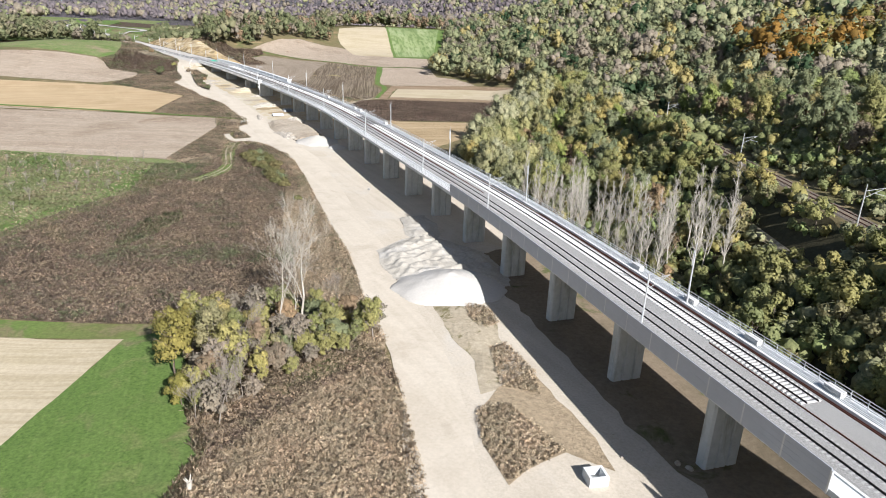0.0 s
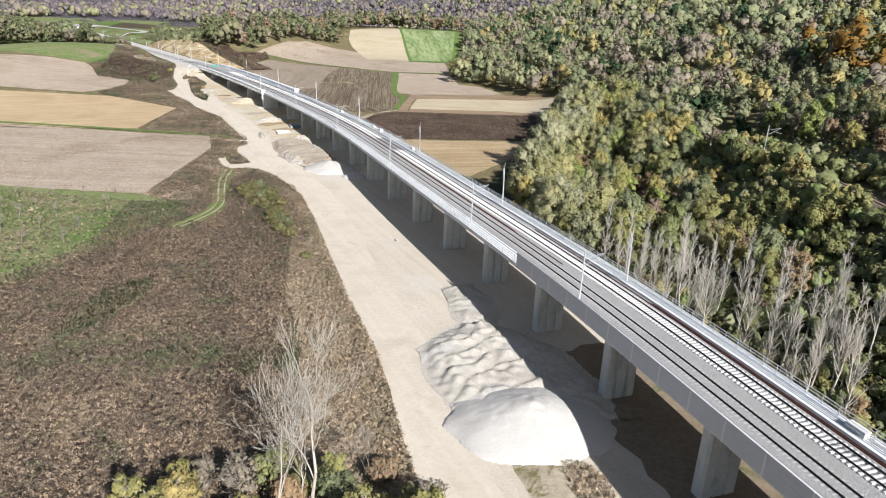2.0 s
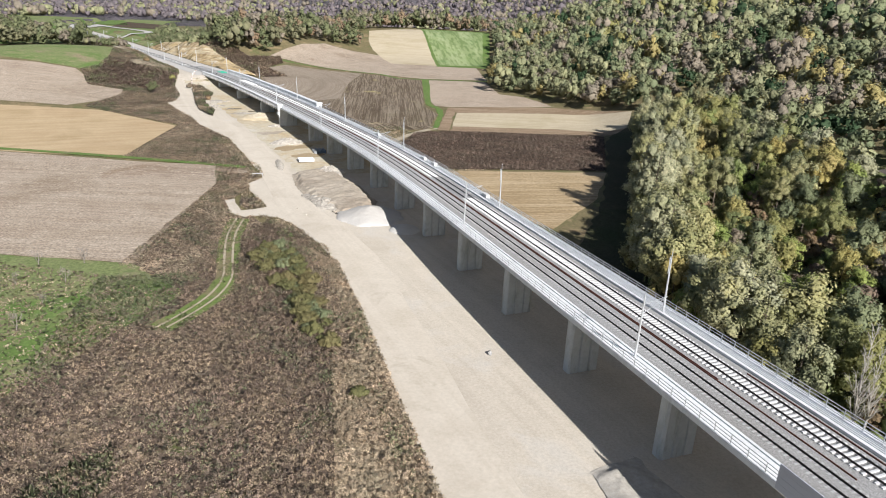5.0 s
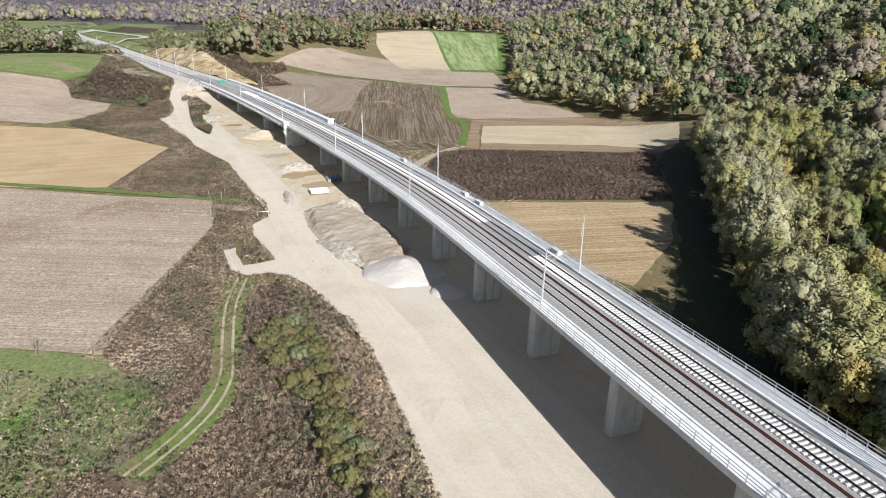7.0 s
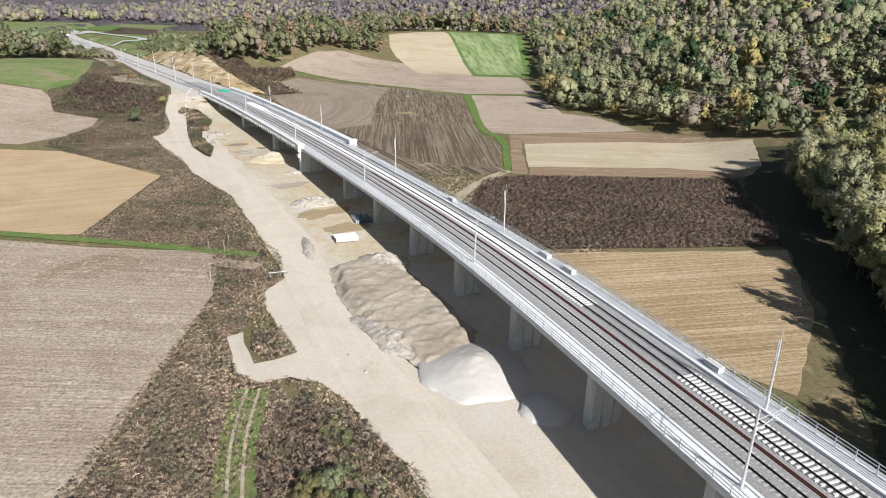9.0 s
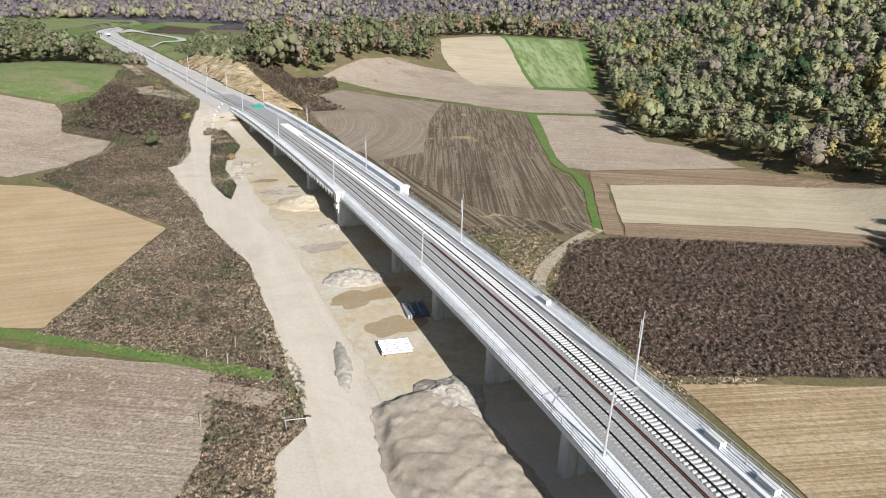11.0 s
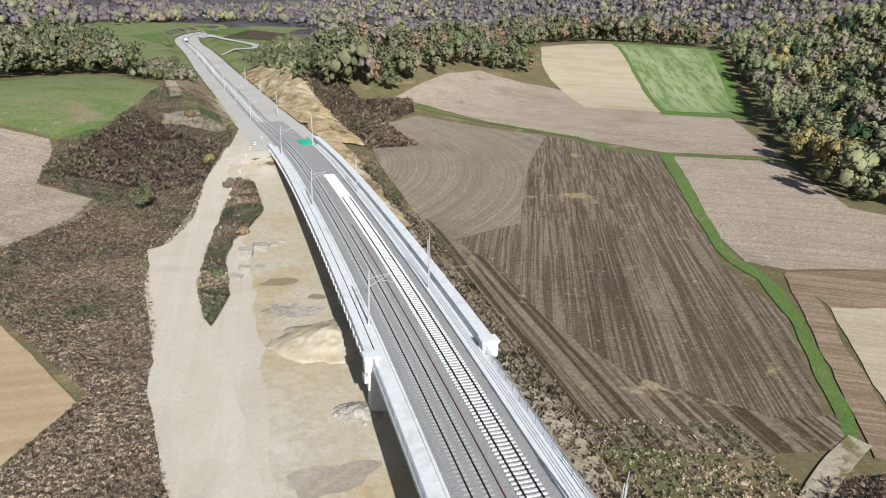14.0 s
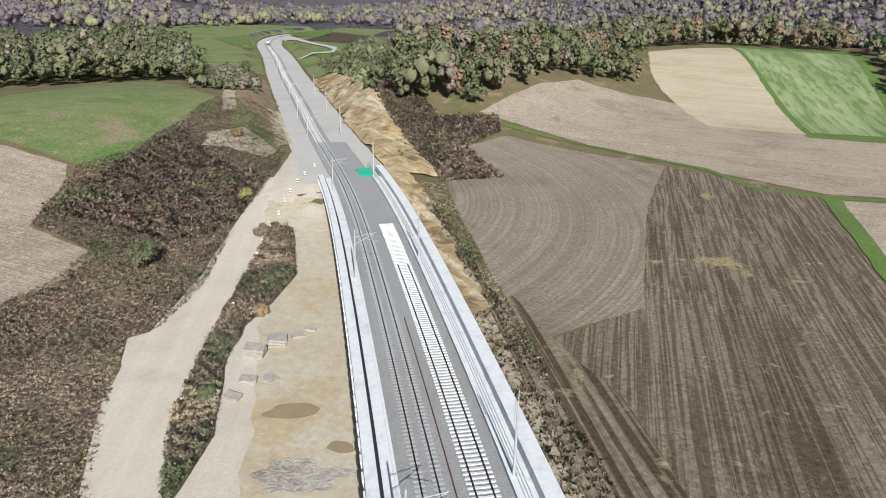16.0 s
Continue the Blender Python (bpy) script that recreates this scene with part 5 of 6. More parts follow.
plant(more, scatter([(-38, 90), (-35, 94), (-28, 97), (-18, 96), (-9, 92), (-9, 88), (-14, 82), (-19, 75), (-23, 68), (-28, 66), (-33, 74)], 48, 2.3, None, 67), 0.6, 1.45, 68)

# woods between viaduct and old line
NEAR_WOOD = [tuple(on(s, 15)[:2]) for s in range(int(s_of(20)), int(s_of(172)), 10)] + [(8, 192), (7, 208), (14, 231), (20, 256), (28, 290), (35, 325), (60, 340), (63, 230), (63, 20)]
# tree shade is put into this floor's dark colour, out towards the viaduct
patch("wood_floor", "leaf-strewn ground under the trees, darkened for their shade", [tuple(on(s, 12)[:2]) for s in range(int(s_of(20)), int(s_of(205)), 10)] + [(-2, 214), (9, 248), (17, 280), (25, 325), (39, 362), (64, 345), (64, 20)], "litter", 0.1, 5, "ground", rag=1.5)
pw = scatter([q for q in NEAR_WOOD], 900, 3.7, lambda x, y: clear_of_line(x, y) | old_line(x, y) | inside([(56, 92), (61.5, 92), (62, 115), (60, 131), (56, 131), (55.5, 115)], x, y), 3)
py_, px_ = pw[:, 1], pw[:, 0]
u_ = np.array([px_[i] - np.interp(py_[i], LINE[:, 1], LINE[:, 0]) for i in range(len(pw))])
is_pop = (py_ > 104) & (py_ < 158) & (u_ < 36) & (np.random.default_rng(5).random(len(pw)) < 0.92)
is_will = (py_ > 146) & ~is_pop & ((u_ < 36) | (py_ > 235))
is_bush = (py_ < 112) & ~is_pop
is_bush |= (px_ > 47) & (py_ < 222) & ~is_pop
is_will &= ~is_bush
rest = ~(is_pop | is_will | is_bush)
plant(poplars, pw[is_pop], 0.85, 1.2, 11)
plant(poplars, pw[is_pop][::3] + [1.7, -1.3], 0.7, 1.15, 69)
side = px_ < np.interp(py_, (150, 192, 208, 231, 256, 290, 325), (8, 8, 7, 14, 20, 28, 35)) + 13
plant(willows * 3 + greens[:2], pw[is_will & side], 0.85, 1.2, 12)
plant(greens[:2] + willows[:1] + greens, pw[is_will & ~side], 0.75, 1.15, 17)
EDGE_WOOD = scatter([(5, 180), (9, 196), (10, 212), (16, 232), (22, 256), (30, 290), (36, 318), (42, 318), (34, 284), (27, 250), (22, 226), (17, 205), (16, 180)], 40, 6.5, None, 9)
plant(willows, EDGE_WOOD, 1.0, 1.3, 18)
plant(bushes, pw[is_bush], 0.8, 1.6, 13)
plant(greens + browns, pw[rest], 0.7, 1.1, 14)
plant(bushes + browns, pw[is_pop][::2] + [1.6, 1.2], 0.6, 1.0, 15)
UPHILL = scatter([(84, 70), (82, 238), (112, 250), (118, 70)], 220, 5.4, None, 27)
plant(greens + greens[:3] + browns, UPHILL, 0.85, 1.3, 19)


# ---- woods that nobody could count ----
def woods(name, label, places, kinds, lo, hi, quads, size, seed, slim=0.42, lumps=8):
    """Many crowns in one mesh; each tree has one of the kinds of leaves."""
    global RNG
    RNG = np.random.default_rng(seed)
    n = len(places)
    zs = terrain(places[:, 0], places[:, 1])
    h = RNG.uniform(lo, hi, n) * (1 + 0.25 * np.sin(places[:, 0] * 0.07) * np.cos(places[:, 1] * 0.05)) * RNG.choice([0.7, 0.9, 1.0, 1.2], n)
    k = RNG.integers(0, len(kinds), n)
    d = unit(n * lumps).reshape(n, lumps, 3) * RNG.uniform(0.3, 0.8, (n, lumps, 1))
    w = (h * slim * RNG.uniform(0.75, 1.2, n))[:, None, None]
    c = d * np.concatenate([w, w, h[:, None, None] * 0.42 + 0 * w], 2)
    c[:, :, :2] *= np.clip(1.1 - 0.9 * c[:, :, 2:] / h[:, None, None], 0.35, 1.3)
    c += np.stack([places[:, 0], places[:, 1], zs + h * 0.52], 1)[:, None]
    per = max(quads // lumps, 1)
    e = unit(n * lumps * per).reshape(n, lumps, per, 3)
    e[..., 2] = np.where(e[..., 2] < -0.35, -e[..., 2], e[..., 2])
    r = (RNG.uniform(0.8, 1.35, (n, lumps)) * (1.15 / lumps**0.5) * w[:, :, 0])[:, :, None, None]
    p = c[:, :, None] + e * r * RNG.uniform(0.62, 1.22, (n, lumps, per, 1)) * [1, 1, 1.25]
    mid = np.stack([places[:, 0], places[:, 1], zs + h * 0.5], 1)[:, None, None]
    half = np.concatenate([w, w, h[:, None, None] * 0.42 + 0 * w], 2)[:, :, None]
    made = leaves(p.reshape(-1, 3), e.reshape(-1, 3) + [0, 0, 0.2], RNG.uniform(0.7, 1.7, n * lumps * per) * size, 0.45, (0.65 * e + 0.95 * (p - mid) / half).reshape(-1, 3) + [0, 0, 0.2])
    v, f, d = masses(c.reshape(-1, 3), r.ravel() * 0.66)
    d = 0.65 * d + 0.95 * ((v.reshape(n, lumps, 14, 3) - mid) / half).reshape(-1, 3) + [0, 0, 0.15]
    v, f, sn = joined(made, (v, f, d / np.linalg.norm(d, axis=1)[:, None]))
    ob = arrays(name, v, f, kinds, np.r_[np.repeat(k, lumps * per), np.repeat(k, lumps * 12)], normals=sn)
    return tagged(ob, label, "woods", kind="stuff")


MIX = ["leaf_hill", "leaf_hill_green", "leaf_hill", "leaf_hill_dull", "leaf_hill_green", "leaf_hill", "leaf_hill_green", "leaf_hill_dull", "leaf_olive", "leaf_dark", "leaf_hill"]
HILL = [(100, -60), (104, 236), (62, 250), (62, 340), (50, 366), (39, 380), (28, 390), (19, 405), (14, 415), (7, 430), (-5, 433), (-10, 440), (-11, 475), (-3, 593), (-6, 660), (-6, 710), (20, 760), (420, 760), (420, -60)]
hp = scatter(HILL, 6500, 5.6, None, 21)
near_ = (hp[:, 0] < 135) & (hp[:, 1] < 470) | (hp[:, 0] < 60)
woods("hillside_woods", "mixed autumn woods covering the hillside", hp[near_], MIX, 8, 14, 260, 0.42, 31, 0.38, 12)
woods("upper_woods", "mixed autumn woods higher on the hill", hp[~near_], MIX, 9, 15, 63, 0.62, 32, 0.4, 7)
og = scatter([(128, 270), (215, 300), (225, 350), (140, 345)], 60, 6, None, 22)
woods("orange_trees", "orange and rust coloured autumn trees on the hillside", og, ["leaf_orange", "leaf_orange", "leaf_yellow", "leaf_brown"], 13, 17, 180, 0.7, 33)
lw = scatter([(-252, 500), (-302, 540), (-322, 526), (-335, 507), (-352, 494), (-480, 474), (-490, 720), (-410, 668), (-350, 604), (-300, 552)], 900, 5.0, None, 23)
woods("left_hill_woods", "green and olive woods on the rounded hill", lw, ["leaf_wood", "leaf_wood_pale", "leaf_wood", "leaf_hill_dull", "leaf_wood", "leaf_wood_pale", "leaf_hill_green"], 12, 17, 240, 0.5, 34, 0.3, 14)
cw = scatter([(-176, 506), (-150, 516), (-141, 560), (-136, 592), (-108, 602), (-113, 680), (-72, 742), (-14, 722), (10, 800), (-220, 840), (-292, 790), (-240, 660), (-190, 530)], 1500, 5.2, None, 24)
woods("middle_hill_woods", "olive and brown woods behind the fields", cw, ["leaf_wood", "leaf_wood_pale", "leaf_hill_dull", "leaf_brown", "leaf_wood", "leaf_wood", "leaf_wood_pale"], 11, 17, 190, 0.52, 35, 0.32, 12)
sw = scatter([(-192, 512), (-214, 545), (-285, 635), (-300, 690), (-330, 760), (-292, 790), (-240, 660), (-190, 530)], 420, 4.2, None, 28)
woods("cutting_thicket", "low green thicket above the clay cutting", sw, ["leaf_wood", "leaf_wood_pale", "leaf_hill", "leaf_wood"], 3.5, 7, 90, 0.4, 38, 0.6)
ls = scatter([(-250, 492), (-262, 512), (-300, 552), (-330, 590), (-300, 590), (-262, 545), (-232, 505)], 90, 3.4, None, 29)
woods("bank_thicket", "low green scrub at the edge of the woods", ls, ["leaf_wood", "leaf_hill_dull", "leaf_wood_pale"], 2.5, 5, 90, 0.35, 39, 0.7)
_r = np.random.default_rng(25)
_a, _d = _r.uniform(-1.15, 0.75, 6500), np.sqrt(_r.uniform(560**2, 1700**2, 6500))
fp = np.stack([-60 + _d * np.sin(_a), 300 + _d * np.cos(_a)], 1)
_ok = (axis_gap(fp[:, 0], fp[:, 1])[0] > 55) & ((fp[:, 0] > 20) | (fp[:, 1] > 770)) & ~((fp[:, 0] > -600) & (fp[:, 0] < -300) & (fp[:, 1] < 1050)) & (noise.noise(Vector((0, 0, 0))) < 9)
fp = fp[_ok]
fp = fp[[noise.noise(Vector((x * 0.004, y * 0.004, 2.0))) > -0.28 for x, y in fp]]
woods("far_woods", "distant brown and olive woods, greyed for haze", fp, ["leaf_grey", "leaf_hill_dull", "leaf_grey", "leaf_hill", "leaf_grey"], 10, 15, 15, 1.15, 36, 0.55, 3)


sc_ = scatter([tuple(on(s, 15)[:2]) for s in range(int(s_of(20)), int(s_of(172)), 10)] + [(10, 192), (10, 208), (17, 231), (40, 250), (100, 250), (100, 20)], 5000, 2.05, lambda x, y: clear_of_line(x, y) | ((np.abs(x - 68.3) < 3.6) & (y < 235)) | inside([(57, 95), (60.8, 95), (61, 114), (59, 129), (57, 129), (56.5, 115)], x, y), 26)
woods("undergrowth", "dense green and olive undergrowth beside the old line", sc_, ["leaf_bush", "leaf_olive", "leaf_hill", "leaf_bush", "leaf_green"], 1.6, 3.6, 36, 0.27, 37, 0.75, 4)


# ---- weeds and dead stalks ----
def tufts(name, label, poly, n, kinds, lo, hi, seed, wide=0.35, avoid=None, bias=None, blades=5, lift=0.0, clump=0.0):
    """Little fans of leaves and stalks, greener or paler in drifts; clump: metres across of the rounded clumps that they stand in."""
    r = np.random.default_rng(seed)
    p = np.array(poly, float)
    q = p.min(0) + (p.max(0) - p.min(0)) * r.random((n * 14, 2))
    q = q[inside(poly, q[:, 0], q[:, 1])][:int(n * 1.35) if clump else n]
    if avoid is not None:
        q = q[~avoid(q[:, 0], q[:, 1])]
    fr = 0.8 / clump if clump else 0.95

    def swell(a):
        return np.array([noise.noise(Vector((x * fr, y * fr, seed + 9))) for x, y in a])

    heave = swell(q)
    if clump:
        keep = heave > r.uniform(-0.65, -0.2, len(q))
        q, heave = q[keep][:n], heave[keep][:n]
    n = len(q)
    drift = np.array([noise.noise(Vector((x * 0.07, y * 0.07, seed))) + 0.6 * noise.noise(Vector((x * 0.3, y * 0.3, seed + 5))) for x, y in q])
    tone = drift * 0.85 + 0.42 + r.normal(0, 0.2, n) + (bias(q[:, 0], q[:, 1]) if bias is not None else 0)
    k = np.clip(tone * len(kinds), 0, len(kinds) - 1).astype(int)
    z = terrain(q[:, 0], q[:, 1]) + lift
    h = r.uniform(lo, hi, n) * (1 + 0.5 * drift) * np.clip(0.85 + 1.1 * heave, 0.3, 1.8)
    e = 0.12 * (clump or 1.0)
    up = np.stack([-(swell(q + [e, 0]) - heave) / e * clump, -(swell(q + [0, e]) - heave) / e * clump, np.full(n, 1.1)], 1) if clump else np.tile([0, 0, 1.0], (n, 1))
    v, nn = [], []
    for b in range(blades):
        t = r.uniform(0, 2 * math.pi, n)
        w = wide * r.uniform(0.6, 1.3, n)
        dx, dy = np.cos(t) * w, np.sin(t) * w
        soft = up + r.normal(0, 0.28, (n, 3))
        if clump:
            c = np.stack([q[:, 0] + r.normal(0, 0.13, n), q[:, 1] + r.normal(0, 0.13, n), z + h * r.uniform(0.35, 1.0, n)], 1)
            s1 = np.stack([dx, dy, r.normal(0, 0.45, n) * w], 1)
            s2 = np.stack([-dy, dx, r.normal(0, 0.6, n) * w], 1)
            v.append(np.stack([c - s1, c + s1 * 0.8 - s2 * 0.4, c + s2 * 1.1], 1))
        else:
            lx, ly = r.normal(0, 0.45, n) * h, r.normal(0, 0.45, n) * h
            v.append(np.stack([np.stack([q[:, 0] - dx, q[:, 1] - dy, z], 1), np.stack([q[:, 0] + dx, q[:, 1] + dy, z], 1), np.stack([q[:, 0] + lx, q[:, 1] + ly, z + h * r.uniform(0.6, 1.0, n)], 1)], 1))
            soft = soft + np.stack([lx, ly, 0 * lx], 1)
        nn.append(np.repeat(soft / np.linalg.norm(soft, axis=1)[:, None], 3, 0))
    v = np.concatenate(v).reshape(-1, 3)
    f = np.arange(len(v)).reshape(-1, 3)
    return tagged(arrays(name, v, f, kinds, np.tile(k, blades), normals=np.concatenate(nn)), label, "weeds", kind="stuff")


REEDS = [(-26, 40), (-25, 58), (-17, 72), (-9, 82), (-4.5, 74), (-1, 58), (1, 40)]
STRAW = [(-57, 211), (-51, 195), (-44, 176), (-40, 158), (-36, 140), (-31, 128), (-29, 119), (-26, 108), (-24, 96), (-13, 88), (-8, 84), (-8, 89), (-12, 99), (-19, 124), (-26, 142), (-34, 165), (-41, 185), (-48, 203)]
RUTS = [(-73.2, 224), (-72.6, 219), (-71.5, 213), (-69.5, 206), (-67.3, 199.3), (-65.3, 193), (-64.8, 187), (-66.0, 180), (-68.5, 173)]


def rim(poly, x, y):
    """Distance to the outline; the wheel ruts stay an open line."""
    d = np.full(np.shape(x), 1e9)
    for (x0, y0), (x1, y1) in zip(poly, poly[1:] if poly is RUTS else poly[1:] + poly[:1]):
        t = np.clip(((x - x0) * (x1 - x0) + (y - y0) * (y1 - y0)) / ((x1 - x0) ** 2 + (y1 - y0) ** 2), 0, 1)
        d = np.minimum(d, np.hypot(x - x0 - t * (x1 - x0), y - y0 - t * (y1 - y0)))
    return d


road = lambda x, y: inside(ROAD_LEFT + _right, x, y)
tufts("dry_weeds", "brown dead goldenrod and green weeds", WEEDS, 90000, ["leaf_weed", "leaf_weed", "leaf_mauve", "leaf_weed", "leaf_mauve", "leaf_weed", "leaf_mauve", "leaf_mauve", "leaf_hill_dull", "leaf_hill", "leaf_hill_green"], 0.3, 0.85, 41, 0.105, lambda x, y: road(x, y) | (rim(RUTS, x, y) < 1.9) | inside(STRAW, x, y) | inside(REEDS, x, y),
      lambda x, y: 0.5 * smooth_step(4, -14, x - np.interp(y, (90, 120, 150, 186, 222), (-100, -90, -78, -66, -72))) - 0.4 * smooth_step(92, 78, y), clump=0.6)
patch("straw_belt", "belt of trampled straw-coloured grass beside the haul road", STRAW, "dry_grass", 0.09, 3, "grass")
patch("reed_bed", "dry reddish reed bed below the thicket", REEDS, "dry_grass", 0.09, 3, "grass")
tufts("pale_grass", "pale straw-coloured dry grass beside the haul road", STRAW, 22000, ["leaf_straw", "leaf_straw", "leaf_weed", "leaf_straw"], 0.3, 0.7, 51, 0.1, None, clump=0.45)
tufts("pale_reeds", "reddish straw-coloured reeds below the thicket", REEDS, 17000, ["leaf_straw", "leaf_weed", "leaf_weed", "leaf_straw", "leaf_weed"], 0.4, 0.9, 66, 0.1, clump=0.45)
tufts("green_nettles", "band of tall green nettles among brown weeds", [(-66.3, 124.2), (-68.0, 131.1), (-66.6, 140.8), (-61.9, 147.0), (-59.0, 143.3), (-61.0, 132.7), (-64.2, 125.9)], 1500, ["leaf_hill_green", "leaf_hill", "leaf_weed", "leaf_straw"], 0.5, 1.1, 53, 0.14)
tufts("meadow_edge", "straw-coloured tall grass at the meadow's edge", [(-40, 93), (-33, 73), (-26.5, 60), (-28, 38), (-24, 38), (-23, 60), (-29, 76), (-36, 93)], 4500, ["leaf_straw", "leaf_weed", "leaf_straw", "leaf_hill_green"], 0.3, 0.8, 55, 0.08)
tufts("orchard_weeds", "green and brown orchard weeds", [(-150, 200), (-88, 192), (-71, 183), (-80, 150), (-94, 118), (-120, 93), (-150, 93)], 22000, ["leaf_mauve", "leaf_weed", "leaf_straw", "leaf_hill", "leaf_hill_green", "leaf_grass"], 0.2, 0.55, 42, 0.13, clump=0.7)
SLOPE = [(-86, 196), (-71, 190), (-68, 222), (-80, 236), (-78, 256), (-88, 274), (-104, 304), (-120, 330), (-145, 358), (-172, 340), (-126, 318), (-123, 272), (-95, 268), (-88, 250)]
patch("red_weed_bank", "reddish-brown weedy slope beside the haul road", SLOPE, "weeds", 0.05)
tufts("red_brown_weeds", "reddish-brown dry weeds on the bank", SLOPE, 48000, ["leaf_straw", "leaf_weed", "leaf_mauve", "leaf_weed", "leaf_weed", "leaf_hill_dull", "leaf_hill_green"], 0.15, 0.4, 43, 0.1, road, clump=0.45)
UPPER = [(-145, 358), (-172, 340), (-171, 366), (-175, 378), (-193, 381), (-204, 398), (-210, 407), (-208, 420), (-216, 446), (-232, 482), (-215, 492), (-186, 455), (-172, 428), (-163, 404), (-150, 378)]
patch("brown_weed_slope", "brown weedy slope above the haul road", UPPER, "weeds", 0.05)
tufts("slope_weeds", "dark brown weeds on the slope", UPPER, 44000, ["leaf_weed", "leaf_mauve", "leaf_weed", "leaf_hill_dull", "leaf_mauve", "leaf_hill", "leaf_hill_green"], 0.3, 0.7, 44, 0.12, road, clump=0.6)
EDGE = ROAD_LEFT[5:28]
tufts("road_edge_grass", "ragged straw-coloured grass along the haul road's edge", EDGE + [(x - 3.2, y - 1.0) for x, y in EDGE[::-1]], 9000, ["leaf_straw", "leaf_weed", "leaf_straw", "leaf_weed", "leaf_hill"], 0.25, 0.7, 60, 0.13, road, clump=0.6)
tufts("bend_island", "brown weeds on the islet by the road bend", [(-78, 239.5), (-73.5, 239), (-70.2, 234), (-73.1, 230.3), (-76.4, 233.2)], 900, ["leaf_straw", "leaf_weed", "leaf_mauve", "leaf_hill_dull"], 0.3, 0.7, 61, 0.14, road, clump=0.7)
tufts("brambles", "dark brown bramble thicket above the haul road", [(-195.3, 385.2), (-202.9, 410.5), (-211.2, 440.9), (-189.4, 427.7), (-171.7, 424.4), (-161.8, 397.7), (-166.4, 386.6), (-179.1, 386.9)], 9000, ["leaf_dead", "leaf_dead", "leaf_mauve", "leaf_dead", "leaf_hill"], 0.6, 1.7, 54, 0.26, clump=1.8)
tufts("dead_stalks", "dark dead crop stalks", [(-43, 325), (-31, 330), (26, 334), (17, 283), (-33, 276), (-48, 298)], 34000, ["leaf_dead", "leaf_dead", "leaf_mauve", "leaf_dead", "leaf_mauve"], 0.25, 0.6, 45, 0.13, clump=0.7)
tufts("bank_weeds", "weeds on the bank beside the yard", VERGE, 9000, ["leaf_straw", "leaf_weed", "leaf_dead", "leaf_hill_dull", "leaf_hill_green", "leaf_hill_green"], 0.4, 0.9, 46, 0.12, lift=0.6, clump=0.8)
STRIP_R = beside(s_of(262), s_of(420), 10.5, 17)
patch("sandy_verge", "bare sandy verge with sparse grass beside the viaduct", beside(s_of(268), s_of(424), 9, 15.5), "sandy", 0.1, 4, "verge", rag=1.5)
tufts("verge_grass", "green grass and weeds beside the viaduct", STRIP_R, 9000, ["leaf_straw", "leaf_straw", "leaf_weed", "leaf_weed", "leaf_hill_green", "leaf_hill_green"], 0.2, 0.7, 47, 0.14)
tufts("field_edge_grass", "rough grass and weeds between viaduct and fields", beside(s_of(262), s_of(430), 16, 34), 14000, ["leaf_straw", "leaf_straw", "leaf_weed", "leaf_hill", "leaf_hill_green", "leaf_hill_green"], 0.15, 0.5, 59, 0.13,
      lambda x, y: inside([(-146, 466), (-134, 494), (-87, 485), (-51, 470), (-44, 387), (-37, 366), (-39, 336), (-69, 329), (-84, 352), (-97, 381), (-108, 398), (-128, 432)], x, y) | inside([(-43, 325), (-31, 330), (26, 334), (17, 283), (-33, 276), (-48, 298)], x, y) | inside([(-32, 274), (17, 281), (9, 253), (-5, 228), (-14, 236), (-23, 254)], x, y), clump=0.8)
DARKB = [(-171, 493), (-142, 511), (-137, 497), (-143, 468), (-150, 452), (-160, 463)]
tufts("bramble_bank", "dark purple-brown brambles above the cutting", DARKB, 9000, ["leaf_dead", "leaf_weed", "leaf_dead"], 0.6, 1.6, 48, 0.25, clump=1.5)
tufts("cutting_scrub", "dark brown scrub above the clay cutting", beside(S_END + 2, S_END + 120, 22, 38, 8), 9000, ["leaf_dead", "leaf_weed", "leaf_dead", "leaf_hill"], 0.5, 1.5, 58, 0.25, clump=1.6)
tufts("right_verge", "low weeds between viaduct and woods", beside(s_of(30), s_of(225), 10, 16), 9000, ["leaf_grass", "leaf_weed", "leaf_straw"], 0.3, 1.1, 50, 0.25)
for (x, y), h, w, leaf in (((-162, 377), 5.5, 3.0, "leaf_wood"), ((-154, 398), 2.4, 1.8, "leaf_brown"), ((-136, 372), 2.2, 1.6, "leaf_brown"), ((-129, 352), 2.0, 1.5, "leaf_wood"), ((-168, 412), 3.0, 1.8, "leaf_olive"), ((-196, 446), 2.6, 2.0, "leaf_brown"), ((-37, 159), 1.6, 1.3, "leaf_grass")):
    t = tree("shrub", {"leaf_wood": "dark green rounded shrub among dry weeds", "leaf_brown": "brown dry shrub on the bank", "leaf_olive": "olive shrub on the slope", "leaf_grass": "bright green shrub beside the haul road"}[leaf], h, w, leaf, 30, 130, 0.17, 0.02, limbs=8, gap=0.31, group="shrubs", category="bush")
    t.matrix_basis = pose(x, y, ground(x, y) - 0.1)
drift = [tree("bend_shrub", "bright green and olive shrub beside the haul road", 2.0 + 0.3 * i, 1.6 + 0.2 * i, ("leaf_grass", "leaf_hill_green", "leaf_grass")[i], 30, 120, 0.13, 0.02, limbs=8, gap=0.31, group="shrubs by the bend", category="bush") for i in range(3)]
for k in drift:
    k.matrix_basis = HIDE
plant(drift, scatter([(-64, 208), (-60, 208.5), (-53, 200), (-51, 192), (-46, 180), (-41, 169), (-43.5, 168), (-52, 184), (-58, 194), (-63, 201)], 70, 1.5, None, 62), 0.6, 1.15, 63)
